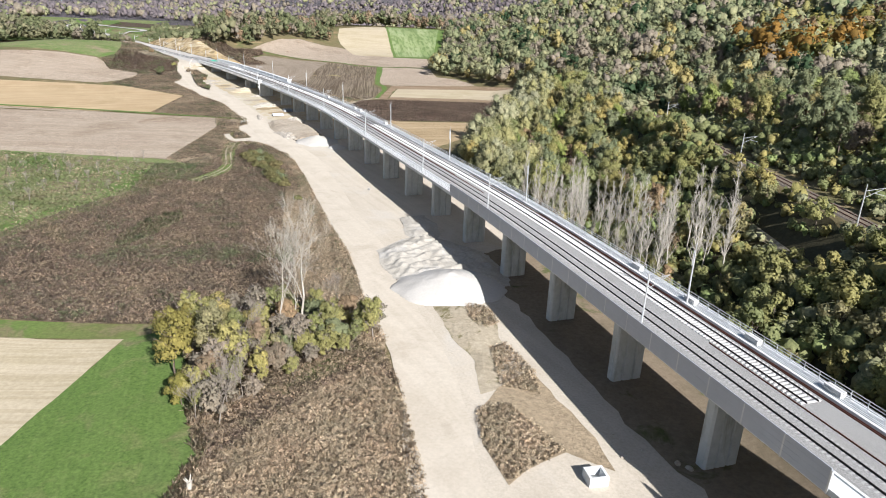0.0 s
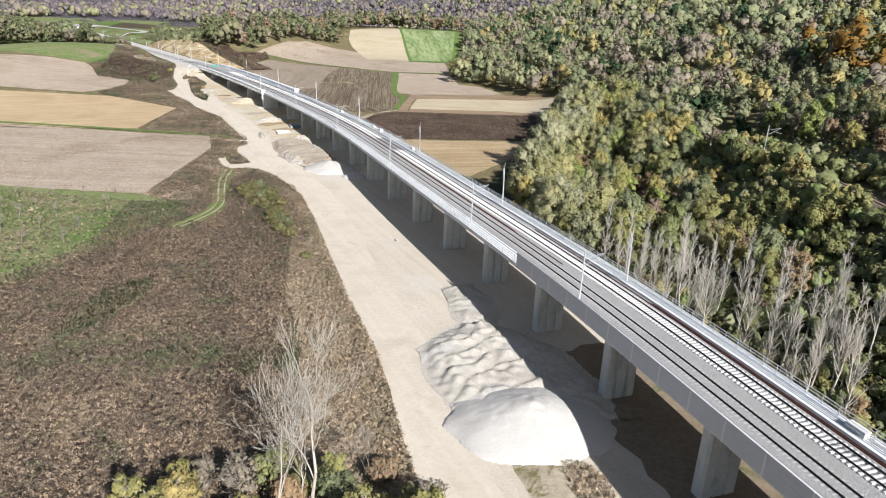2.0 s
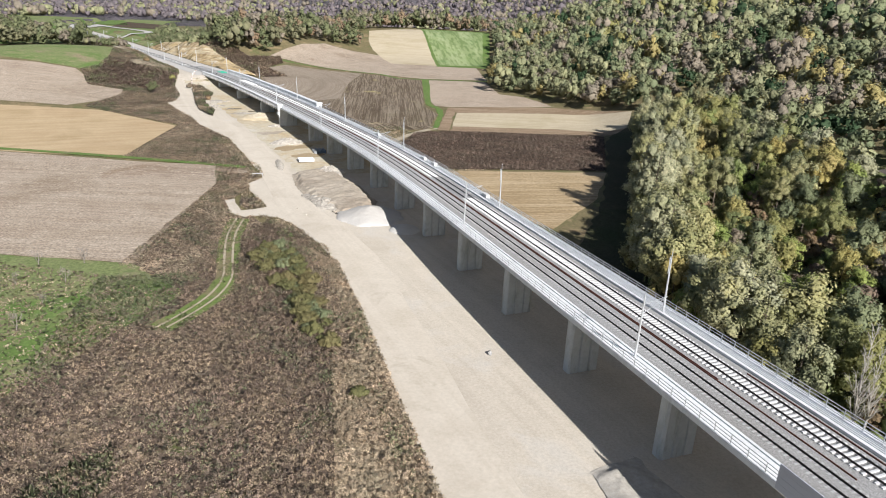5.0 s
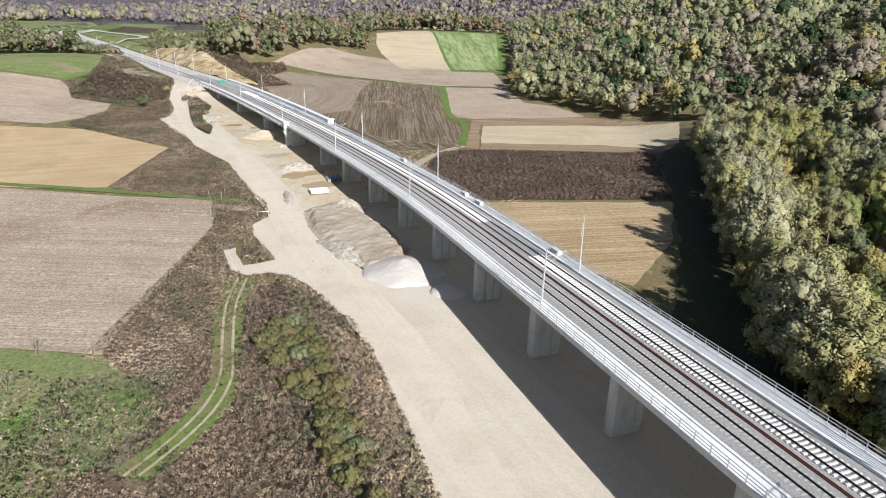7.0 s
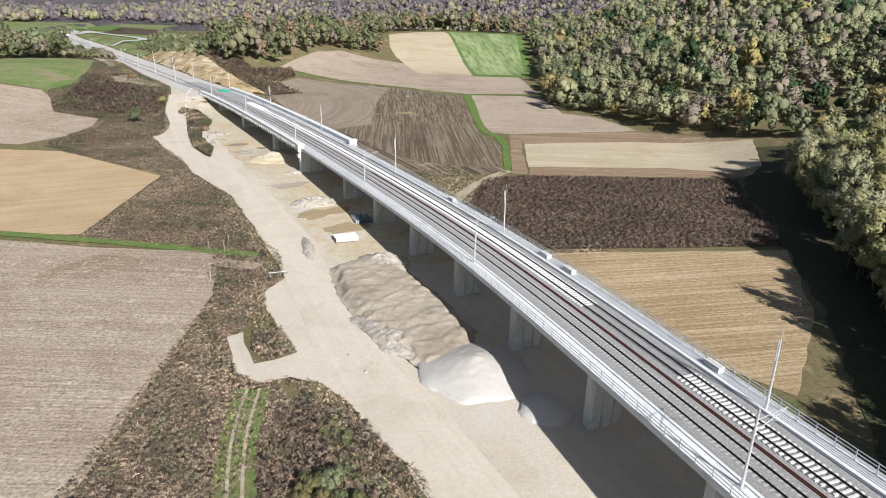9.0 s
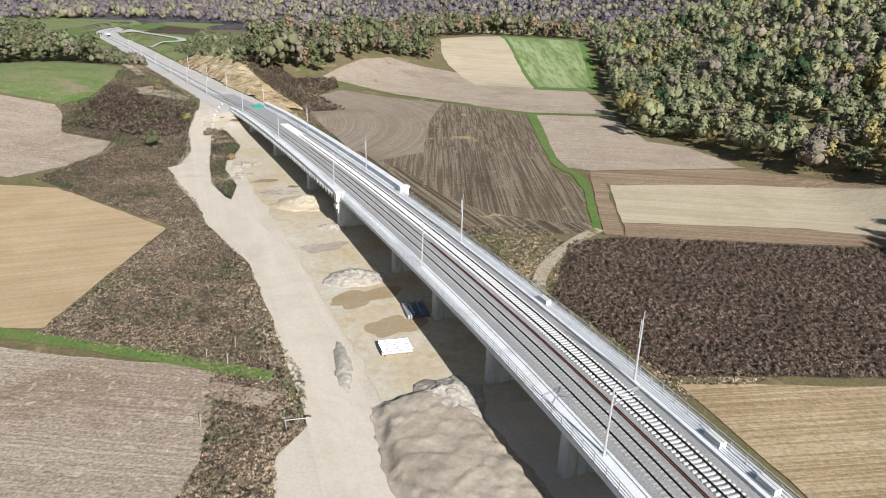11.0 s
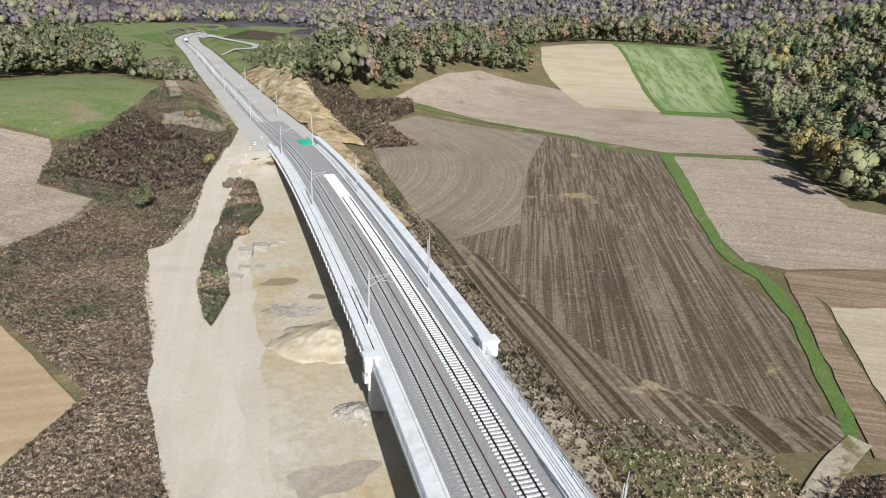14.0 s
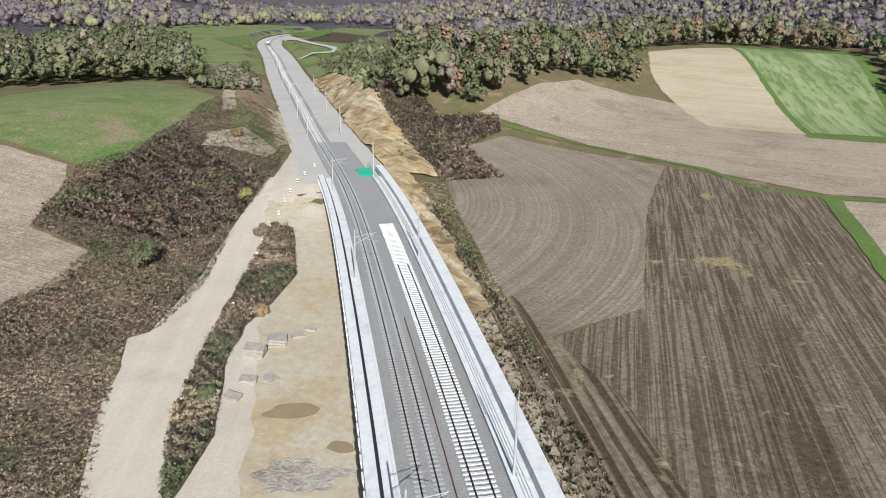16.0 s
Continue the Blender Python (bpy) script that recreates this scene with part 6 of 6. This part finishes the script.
patch("bright_grass", "small bright green grass clearing", [(-64, 218), (-61.9, 219.8), (-57.8, 212), (-56.1, 208.2), (-58.2, 208.1), (-61.6, 213.1)], "meadow", 0.18, 2, rag=0.8)
sap = tree("orchard_tree", "small bare orchard tree", 3.2, 1, None, bark="twig", bare=True, trunk=0.07, fork=4, fine=0.016, group="orchard trees")
sap.matrix_basis = HIDE
plant([sap], np.array([(-92 - 7 * i + 1.5 * j, 196 - 8.5 * j - 2.0 * i) for i in range(7) for j in range(9) if not (i < 2 and j > 4)], float), 0.8, 1.3, 16)


# ---- old single line on the hillside ----
OX, OZ = 68.3, 16.75
old = thing("old_track", "old single railway track with rusty ballast on the hillside", "railway track")
bm = bmesh.new()
vs = [[bm.verts.new((OX + u, y, OZ + h)) for y in (-60, 40, 140, 235)] for u, h in ((-2.6, -0.45), (-1.7, 0.0), (1.7, 0.0), (2.6, -0.45))]
for a, b in zip(vs, vs[1:]):
    for i in range(3):
        bm.faces.new((a[i], b[i], b[i + 1], a[i + 1]))
part("ballast", bm, "ballast_old", old)
for u in (-0.75, 0.75):
    bm = bmesh.new()
    box(bm, OX + u - 0.04, -60, OZ + 0.02, OX + u + 0.04, 235, OZ + 0.17)
    part("rail", bm, "rust", old)
bm = bmesh.new()
for y in np.arange(-60, 235, 0.65):
    box(bm, OX - 1.25, y, OZ - 0.05, OX + 1.25, y + 0.25, OZ + 0.06)
tagged(part("sleeper_row", bm, "bark", old), kind="stuff")
first = None
for y in (54, 100.6, 146, 200):
    m = pose(OX - 3.0 if y != 100.6 else OX - 2.8, y, OZ - 0.4)
    if first is None:
        first = masts_mesh(-1)
        first.matrix_basis = m
        tagged(first, "pale catenary mast with bracket beside the old track", "mast", "masts of the old line")
    else:
        copy_thing(first, m)


# ---- building yard ----
def heap(name, label, x, y, rx, ry, h, mat, turn=0, lumps=0.25, seed=0, category="heap", step=0.35, ridge=0.0):
    """A loose heap with an uneven skirt."""
    nx_, ny_ = int(2.6 * rx / step), int(2.6 * ry / step)
    a, b = np.meshgrid(np.linspace(-1.3, 1.3, nx_), np.linspace(-1.3, 1.3, ny_))
    ca, sa = math.cos(radians(turn)), math.sin(radians(turn))
    X_, Y_ = x + ca * a * rx - sa * b * ry, y + sa * a * rx + ca * b * ry
    n1 = np.array([noise.noise(Vector((p * 0.35, q * 0.35, seed))) for p, q in zip(X_.ravel(), Y_.ravel())]).reshape(a.shape)
    n2 = np.array([noise.noise(Vector((p * 1.3, q * 1.3, seed + 3))) for p, q in zip(X_.ravel(), Y_.ravel())]).reshape(a.shape)
    d = np.hypot(a, b) * (1 + min(0.3, 1.6 * lumps) * n1)
    z = h * np.clip(1 - d, 0, 1) ** 0.85 * (1 + lumps * n2 + lumps * n1)
    if ridge:
        z = z * (1 + ridge * np.sin(a * rx * 2.1 + 1.5 * n1 + b))
    z = np.where(d < 1, np.maximum(z, 0.02), -0.5)
    Z_ = terrain(X_, Y_) + 0.1 + z
    i = np.arange((ny_ - 1) * nx_).reshape(ny_ - 1, nx_)[:, :-1].ravel()
    ob = part(name, (np.stack([X_.ravel(), Y_.ravel(), Z_.ravel()], 1).tolist(), np.stack([i, i + 1, i + nx_ + 1, i + nx_], 1).tolist()), mat, smooth=True)
    return tagged(ob, label, category, kind="")


heap("gravel_mound", "smooth heap of white gravel half in the viaduct's shadow", 1.5, 109, 10.5, 8.5, 3.0, "gravel", 12, 0.05, 1)


def tipped(name, label, poly, mat, high, slope, wave, seed, gap=1.7, swell=0.45):
    """A bed of dumped lorry loads: flat-topped, with broken ridges."""
    def shape(x, y):
        n = np.array([noise.noise(Vector((a * 0.22, b * 0.22, seed))) for a, b in zip(x, y)])
        m = np.array([noise.noise(Vector((a * 0.7, b * 0.7, seed + 4))) for a, b in zip(x, y)])
        f = ((-0.57 * x + 0.82 * y) / gap + 0.7 * n + 0.12 * m) % 1.0
        e = smooth_step(0, slope, rim(poly, x, y) + 0.8 * m)
        return e * (high * (1 + swell * n) + wave * (0.55 + m) * np.minimum(f, (1 - f) * 6))
    ob = patch(name, label, poly, mat, 0.16, 0.33, "heap", "", 0.8, shape)
    return ob


tipped("gravel_bed", "broad bed of tipped grey sand with broken ridges", [(-13.8, 125), (-11.4, 128.5), (-8.4, 132.4), (-4.2, 137), (0, 133.1), (8.5, 127), (12.5, 118), (12.5, 110), (6, 107.5), (-6.4, 108), (-10.6, 115)], "tipped", 0.9, 4.0, 0.7, 3, 3.3, 0.2)
tipped("gravel_bed", "small bed of tipped grey gravel beside a pier", [(-11, 146.4), (-5.6, 149.9), (-2.3, 144.7), (-0.2, 136.8), (-1.5, 133.4), (-5.8, 132), (-8, 134.8)], "tipped", 0.5, 2.6, 0.3, 5, 3.0)
tipped("fill_platform", "raised brown platform of trodden fill beside the haul road", [(-71.9, 262.6), (-63, 270), (-51.4, 253), (-45.3, 240.6), (-47, 232), (-52.4, 230), (-60.2, 238.7), (-67.3, 250)], "fill", 1.0, 2.2, 0.28, 6, 4, 0.25)
heap("gravel_mound", "pale gravel heap with a cut face", -46.0, 230.5, 7.5, 7.5, 2.4, "gravel", -20, 0.07, 7)
heap("rubble_mound", "long low heap of stony spoil", -57.5, 238.5, 9, 3.2, 1.3, "rubble", -50, 0.6, 8)
heap("gravel_mound", "small blue-grey gravel heap in the shade", -37.4, 222.5, 3.4, 3.6, 1.3, "gravel", 0, 0.08, 9)
heap("spoil_mound", "grey-brown spoil heap beside the viaduct", -62.5, 265.5, 5.0, 5.5, 1.9, "rubble", 10, 0.45, 10)
heap("spoil_mound", "low dark spoil heap", -63.5, 252, 4.0, 3.0, 0.9, "rubble", 10, 0.5, 11)
heap("rubble_mound", "pale broken stone and earth heap", -82.3, 299, 5.5, 4.0, 1.7, "rubble", 15, 0.5, 12)
heap("clay_mound", "low mound of yellow clay", -103, 338, 8.5, 6.0, 2.0, "clay", 25, 0.2, 13)
heap("rubble_mound", "broken concrete rubble round the corbel pier", -93.0, 323.5, 3.2, 2.2, 0.7, "rubble", 10, 0.8, 14, step=0.2)
EROSION = [(-1.4, 101.4), (4.8, 102), (9.2, 95), (9.2, 83.4), (8.3, 76), (5.7, 74.3), (5.2, 83), (1.9, 89.6)]
patch("sandy_slope", "eroded sandy slope between road and viaduct", EROSION, "sandy", 0.18, 2, "bank", "structure", 1.2, shape=lambda x, y: (0.3 + 0.25 * np.sin(x * 0.8) * np.sin(y * 0.6)) * smooth_step(0.2, 2.0, rim(EROSION, x, y)) - 0.04)
patch("ochre_soil", "trodden ochre soil with dry grass beside the viaduct", [(8, 76), (13, 81), (15, 76), (19, 66), (20, 60), (15, 63), (12, 61), (8, 57), (5.5, 64), (5.5, 71)], "dry_grass", 0.17, 3, "ground", "structure", 1.2)
for seed, n, pl in ((52, 900, [(4, 102.5), (8, 101), (9.5, 95), (6.5, 93), (4.5, 97)]), (64, 1500, [(7.6, 87), (10, 88.5), (13.5, 81), (13.5, 75), (8.5, 76.5)]), (65, 2600, [(5, 71), (9.2, 72.5), (13, 66.5), (15, 63.3), (12.1, 61.1), (8.1, 57.5), (5.4, 64.8)])):
    tufts("slope_grass", "straw-coloured dry weeds on the sandy slope", pl, n, ["leaf_straw", "leaf_straw", "leaf_weed", "leaf_straw"], 0.2, 0.5, seed, 0.09, lift=0.2, clump=0.4)
patch("bare_bank", "bare brown earth bank below the old line", [(57, 95), (60.8, 95), (61, 114), (59, 129), (57, 129), (56.5, 115)], "sandy", 0.3, 2, "bank", "structure", 0.8)
strip("grass_track", "green grass track between brown weeds", RUTS, 4.2, "grass", 0.16)
tufts("track_grass", "short green grass along the wheel ruts", [(x - 2, y) for x, y in RUTS] + [(x + 2, y) for x, y in RUTS[::-1]], 4000, ["leaf_hill", "leaf_hill_green", "leaf_straw", "leaf_hill_green"], 0.15, 0.35, 56, 0.08)
tufts("bend_weeds", "grey-green weeds and grass by the road bend", [(-66, 222), (-53, 206), (-43, 184), (-38, 168), (-46, 166), (-60, 182), (-66, 198), (-69, 215)], 9000, ["leaf_dead", "leaf_mauve", "leaf_dead", "leaf_weed", "leaf_mauve", "leaf_hill_green"], 0.3, 0.8, 57, 0.12, clump=0.6)
for k in (-0.75, 0.75):
    strip("wheel_rut", "pale worn wheel rut in grass", [(x + k, y + 0.1 * k) for x, y in RUTS], 0.38, "sandy", 0.24, wave=1.5)
for nm, lb, pl, mt in (("bare_sand", "bare pale sand beside the cutting", [(-204, 443), (-200, 454), (-191, 450), (-183, 445), (-181, 437), (-192, 437), (-198, 434)], "sandy"),
                       ("ochre_cut", "fresh ochre clay cut beside the line", [(-220.7, 494), (-221, 501), (-186, 457), (-186, 450), (-197, 463)], "clay"),
                       ("graded_slope", "smooth brown graded slope of the cutting", [(-315, 600), (-278, 574), (-226, 507), (-195, 462), (-212, 473), (-226, 485)], "brown"),
                       ("worn_path", "pale worn earth path up the bank", [(-321, 597), (-316, 600), (-214, 469), (-215, 464)], "sandy")):
    patch(nm, lb, pl, mt, 0.3, 3, "bank", "structure", 1.0)
heap("spoil_bank", "sandy spoil along the haul road", -77.5, 271, 1.3, 7.0, 0.8, "rubble", 20, 0.5, 18)

# open concrete chamber
ch = thing("concrete_chamber", "square open-topped white concrete chamber on bare ground", "concrete chamber", pose(17.4, 58.4, ground(17.4, 58.4) + 0.1, 0, 0, 12))
for x0, y0, x1, y1 in ((-1.1, -1.0, 1.1, -0.75), (-1.1, 0.75, 1.1, 1.0), (-1.1, -0.75, -0.8, 0.75), (0.8, -0.75, 1.1, 0.75)):
    bm = bmesh.new()
    box(bm, x0, y0, 0, x1, y1, 1.15, 0.02)
    part("wall", bm, "concrete_new", ch)
bm = bmesh.new()
box(bm, -0.8, -0.75, 0, 0.8, 0.75, 0.12)
part("floor", bm, "concrete", ch)


def stone(x, y, r, mat="rubble", label="pale broken stone lying on the ground", seed=0):
    bm = bmesh.new()
    bmesh.ops.create_icosphere(bm, subdivisions=2, radius=1)
    for v in bm.verts:
        v.co *= 1 + 0.35 * noise.noise(v.co * 1.4 + Vector((seed * 3.1, 0, 0)))
    ob = part("stone", bm, mat)
    ob.matrix_basis = pose(x, y, ground(x, y) + r * 0.35, 20 * seed, 15 * seed, 50 * seed) @ Matrix.Diagonal((r, r * 0.8, r * 0.6, 1))
    return tagged(ob, label, "stone", "stones")


for i, (x, y, r) in enumerate(((27.4, 61.8, 0.5), (28.4, 61.0, 0.55), (21.3, 62.5, 0.3), (21.3, 66.9, 0.25), (24, 64, 0.22), (-60, 229, 0.35), (-63, 233, 0.3), (-95.5, 322, 0.4), (-91.5, 321.3, 0.35), (-94, 320.6, 0.3), (-126, 349, 0.3), (-18, 139, 0.2), (-60.8, 243.5, 0.5))):
    stone(x, y, r, seed=i + 1)
stone(-20.5, 171.2, 0.55, "ballast", "dark grey stone lying on the haul road", 30)

# bundle of galvanised pipes and a stack of blue-grey pipes
pb = thing("pipe_bundle", "bundle of pale galvanised steel pipes on battens", "pipe bundle", pose(-71.3, 276.5, ground(-71.3, 276.5) + 0.15, 0, 0, 22))
for i in range(6):
    for j in range(2):
        bm = bmesh.new()
        rod(bm, (-2.2 + 0.1 * random.random(), -1.5 + i * 0.58, 0.35 + j * 0.42), (2.2 + 0.15 * random.random(), -1.5 + i * 0.58, 0.35 + j * 0.42), 0.21, 0.21, 10)
        part("pipe", bm, "steel", pb)
for x in (-1.6, 1.6):
    bm = bmesh.new()
    box(bm, x - 0.08, -1.9, 0, x + 0.08, 1.8, 0.14)
    part("batten", bm, "wood", pb)
bp = thing("pipe_stack", "stack of blue-grey plastic pipes in the viaduct's shade", "pipe stack", pose(-70.2, 288.4, ground(-70.2, 288.4) + 0.15, 0, 0, 112))
for i in range(9):
    for j in range(2 if i % 3 else 3):
        bm = bmesh.new()
        rod(bm, (-2.3, -1.8 + i * 0.4, 0.18 + j * 0.34), (2.3, -1.8 + i * 0.4, 0.18 + j * 0.34), 0.17, 0.17, 9)
        part("pipe", bm, "blue_pipe" if i < 7 else "steel", bp)

# discarded concrete slabs, some in leaning stacks
for i, (x, y, w, d, h, a, n) in enumerate(((-126.7, 353.4, 2.0, 1.3, 0.5, 10, 1), (-127.0, 357, 2.0, 1.4, 0.6, 25, 2), (-125.0, 358.4, 1.8, 1.4, 0.35, -12, 1), (-130.0, 362.3, 2.6, 1.9, 1.5, 18, 4), (-129.0, 366.0, 2.4, 2.0, 1.1, 35, 3), (-127.6, 368.6, 1.8, 1.0, 0.4, 50, 1), (-126.8, 370.9, 1.5, 0.8, 0.4, 15, 1))):
    st = thing("slab_stack" if n > 1 else "concrete_slab", "leaning stack of dusty broken concrete slabs" if n > 1 else "dusty broken concrete slab dumped beside the bank", "concrete slab", pose(x, y, ground(x, y) + 0.15, 5, 6, a), "dumped slabs")
    for k in range(n):
        bm = bmesh.new()
        box(bm, -w / 2, -d / 2, 0, w / 2, d / 2, h / n - 0.03, 0.03)
        for v in bm.verts:
            v.co += 0.06 * noise.noise_vector(v.co * 1.7 + Vector((i * 5, k * 3, 0)))
        ob = part("slab", bm, "slab", st)
        ob.matrix_basis = pose(random.uniform(-0.15, 0.15), random.uniform(-0.12, 0.12), k * h / n, 0, 0, random.uniform(-6, 6))

# small marker posts along the road edge
first = None
for x, y in ((-166, 436), (-163.7, 428), (-162.5, 423), (-160.7, 417.5), (-159.2, 413), (-157, 407.6), (-154.3, 401), (-151.7, 394.4), (-149, 389), (-146.2, 382.8), (-140.7, 372)):
    m = pose(x, y, ground(x, y) + 0.1, 3, 4, random.uniform(-20, 20))
    if first is None:
        first = thing("marker_post", "short red and white road marker post", "marker post", m, "road marker posts")
        for h, mat in ((0.0, "rubber"), (0.2, "red_white"), (0.5, "roof"), (0.75, "red_white")):
            bm = bmesh.new()
            box(bm, -0.22, -0.16, h, 0.22, 0.16, h + (0.2 if h == 0 else 0.3 if h == 0.2 else 0.25), 0.02)
            part("foot" if h == 0 else "band", bm, mat, first)
    else:
        copy_thing(first, m)

# fence and sign posts in the weeds
for x, y, h in ((-93.8, 273.7, 1.7), (-92.9, 268.9, 1.9), (-90.6, 255.8, 1.8), (-96.4, 270.1, 1.6), (-170, 392, 1.6), (-169, 396, 1.6), (-168, 400, 1.6), (-167, 404, 1.5)):
    bm = bmesh.new()
    rod(bm, (0, 0, 0), (0.05, 0.03, h), 0.09, 0.075, 7)
    ob = part("wooden_post", bm, "wood")
    ob.matrix_basis = pose(x, y, ground(x, y) - 0.05)
    tagged(ob, "weathered wooden post in dry weeds", "post", "wooden posts")
fr = thing("goal_post", "low steel pipe goal-like barrier beside the haul road", "barrier", pose(-79.5, 257.2, ground(-79.5, 257.2), 0, 0, 20))
for a, b in (((-1.2, 0, 0), (-1.2, 0, 1.3)), ((1.2, 0, 0), (1.2, 0, 1.3)), ((-1.4, 0, 1.3), (1.4, 0, 1.3))):
    bm = bmesh.new()
    rod(bm, a, b, 0.06, 0.06, 7)
    part("bar", bm, "steel", fr)
bm = bmesh.new()
rod(bm, (0, 0, 0), (0.1, 0.05, 1.2), 0.34, 0.26, 9)
for a in range(5):
    rod(bm, (0.1, 0.05, 1.0), (0.5 * math.cos(a * 1.3), 0.5 * math.sin(a * 1.3), 1.6 + 0.3 * (a % 2)), 0.12, 0.03, 6)
ob = part("tree_stump", bm, "bark_white")
ob.matrix_basis = pose(-24.8, 54.3, ground(-24.8, 54.3) - 0.1)
tagged(ob, "broken pale tree stump at the meadow's edge", "tree stump")


# puddles
def puddle(x, y, rx, ry, turn, seed):
    pts = []
    for k in range(28):
        t = 2 * math.pi * k / 28
        r = 1 + 0.35 * noise.noise(Vector((math.cos(t) * 1.3, math.sin(t) * 1.3, seed)))
        a, b = rx * r * math.cos(t), ry * r * math.sin(t)
        pts.append((x + a * math.cos(radians(turn)) - b * math.sin(radians(turn)), y + a * math.sin(radians(turn)) + b * math.cos(radians(turn))))
    return patch("puddle", "shallow muddy brown puddle on clay", pts, "water", 0.24, 1.0, "puddle", "structure", 0.0)


puddle(-118.6, 354, 3.2, 1.5, 30, 1)
puddle(-110.5, 350.5, 1.6, 0.9, 10, 5)


def stain(name, label, x, y, rx, ry, turn, seed, mat):
    pts = []
    for k in range(36):
        t = 2 * math.pi * k / 36
        r = 1 + 0.6 * noise.noise(Vector((math.cos(t) * 1.6, math.sin(t) * 1.6, seed)))
        a, b = rx * r * math.cos(t), ry * r * math.sin(t)
        pts.append((x + a * math.cos(radians(turn)) - b * math.sin(radians(turn)), y + a * math.sin(radians(turn)) + b * math.cos(radians(turn))))
    return patch(name, label, pts, mat, 0.21, 1.2, "ground", "structure", 1.3)


stain("stony_patch", "grey stony patch in clay", -112, 345, 4.5, 2.2, 20, 2, "rubble")
stain("wet_clay", "ochre wet clay beside the pipes", -73, 283, 4.5, 3.2, 30, 4, "wet_clay")

stain("clay_hollow", "wet ochre hollow in the clay yard", -79.5, 291.5, 5.5, 3.0, 40, 9, "wet_clay")
stain("clay_hollow", "trampled grey patch in the clay yard", -92, 312, 4.5, 2.6, 30, 11, "fill")

# green netting and a row of duct boxes by the abutment
nt_ = beside(541, 549, 2.0, 5.6, 2)
patch("green_netting", "bright green plastic netting spread on the track bed", nt_, "green_net", 0.75, 0.8, "netting", "structure", 0.1, shape=lambda x, y: 0.08 * np.sin(x * 3) * np.cos(y * 2.3))
first = None
for s in np.arange(500, 552, 1.5):
    m = pose(*on(s, 5.7, RAIL_Z - 0.15), 0, 0, yaw_at(s))
    if first is None:
        first = thing("duct_tray", "pale concrete cable duct tray on the walkway", "cable duct", m, "cable duct trays")
        for a, b in ((-0.35, -0.28), (0.28, 0.35)):
            bm = bmesh.new()
            box(bm, -0.45, a, 0, 0.45, b, 0.28)
            part("side", bm, "sleeper", first)
        bm = bmesh.new()
        box(bm, -0.45, -0.28, 0, 0.45, 0.28, 0.06)
        part("floor", bm, "sleeper_old", first)
    else:
        copy_thing(first, m)

# cutting slopes and far valley
CUT = beside(S_END + 5, S_END + 190, 9.8, 23, 8)
patch("clay_cutting", "eroded yellow clay face of the cutting", CUT, "cliff", 0.3, 2, "cutting", "structure", 2.0, shape=lambda x, y: np.array([1.3 + 1.2 * noise.noise(Vector((a * 0.12, b * 0.12, 1))) + 0.5 * noise.noise(Vector((a * 0.4, b * 0.4, 4))) for a, b in zip(x, y)]) * smooth_step(-0.5, 3.5, rim(CUT, x, y)))
patch("clay_bank", "crumbling clay bank below the abutment", beside(S_END - 62, S_END + 6, 8.6, 14.5, 6), "cliff", 0.25, 1.5, "bank", "structure", 1.2, shape=lambda x, y: np.array([0.3 + 0.3 * noise.noise(Vector((a * 0.4, b * 0.4, 2))) for a, b in zip(x, y)]))
patch("grassy_cutting", "brown and green grassy slope of the cutting", beside(S_END + 30, S_END + 180, -26, -12, 8), "grass", 0.22, 4, "cutting", "structure", 1.0)
patch("valley_pasture", "patchy green pasture along the far line", beside(s_of(590), len(LINE) - 30, 11, 95, 20), "pasture", 0.3, 10)
patch("valley_pasture", "patchy green pasture across the far line", beside(s_of(600), len(LINE) - 30, -150, -12.5, 20), "pasture", 0.3, 10)
patch("far_meadow", "far bright green meadow in the valley", [(-535, 980), (-468, 967), (-405, 850), (-436, 842)], "meadow", 0.6, 12)
patch("far_fallow", "far brown field in the valley", [(-450, 936), (-388, 899), (-336, 791), (-400, 800)], "fallow", 0.6, 12)
patch("far_pasture", "far green pasture beside the line", [(-322, 690), (-322, 755), (-292, 693), (-282, 640)], "meadow", 0.5, 10)
patch("far_left_meadow", "far green meadow left of the line", [(-470, 770), (-485, 835), (-400, 735), (-385, 705), (-374, 690)], "meadow", 0.5, 10)
strip("far_road", "pale looping access road beside the line", [(-462, 862), (-366, 764), (-333, 735), (-318, 700), (-330, 682)], 7, "gravel", 0.9, "road")

# small works wagon far down the line
wg = thing("works_wagon", "small dark works wagon standing on the far track", "rail wagon", pose(*on(s_of(782), -2.2, RAIL_Z), 0, 0, yaw_at(s_of(782))))
for nm, b, mat in (("body", (-3.2, -1.25, 0.7, 3.2, 1.25, 1.6), "rubber"), ("cab", (-3.0, -1.2, 1.6, -0.6, 1.2, 3.0), "plaster"), ("chassis", (-3.4, -0.9, 0.45, 3.4, 0.9, 0.7), "rail")):
    bm = bmesh.new()
    box(bm, *b, 0.05)
    part(nm, bm, mat, wg)
for x in (-2.2, 2.2):
    for y in (-0.75, 0.75):
        bm = bmesh.new()
        rod(bm, (x, y - 0.08, 0.42), (x, y + 0.08, 0.42), 0.42, 0.42, 14)
        part("wheel", bm, "rail", wg)
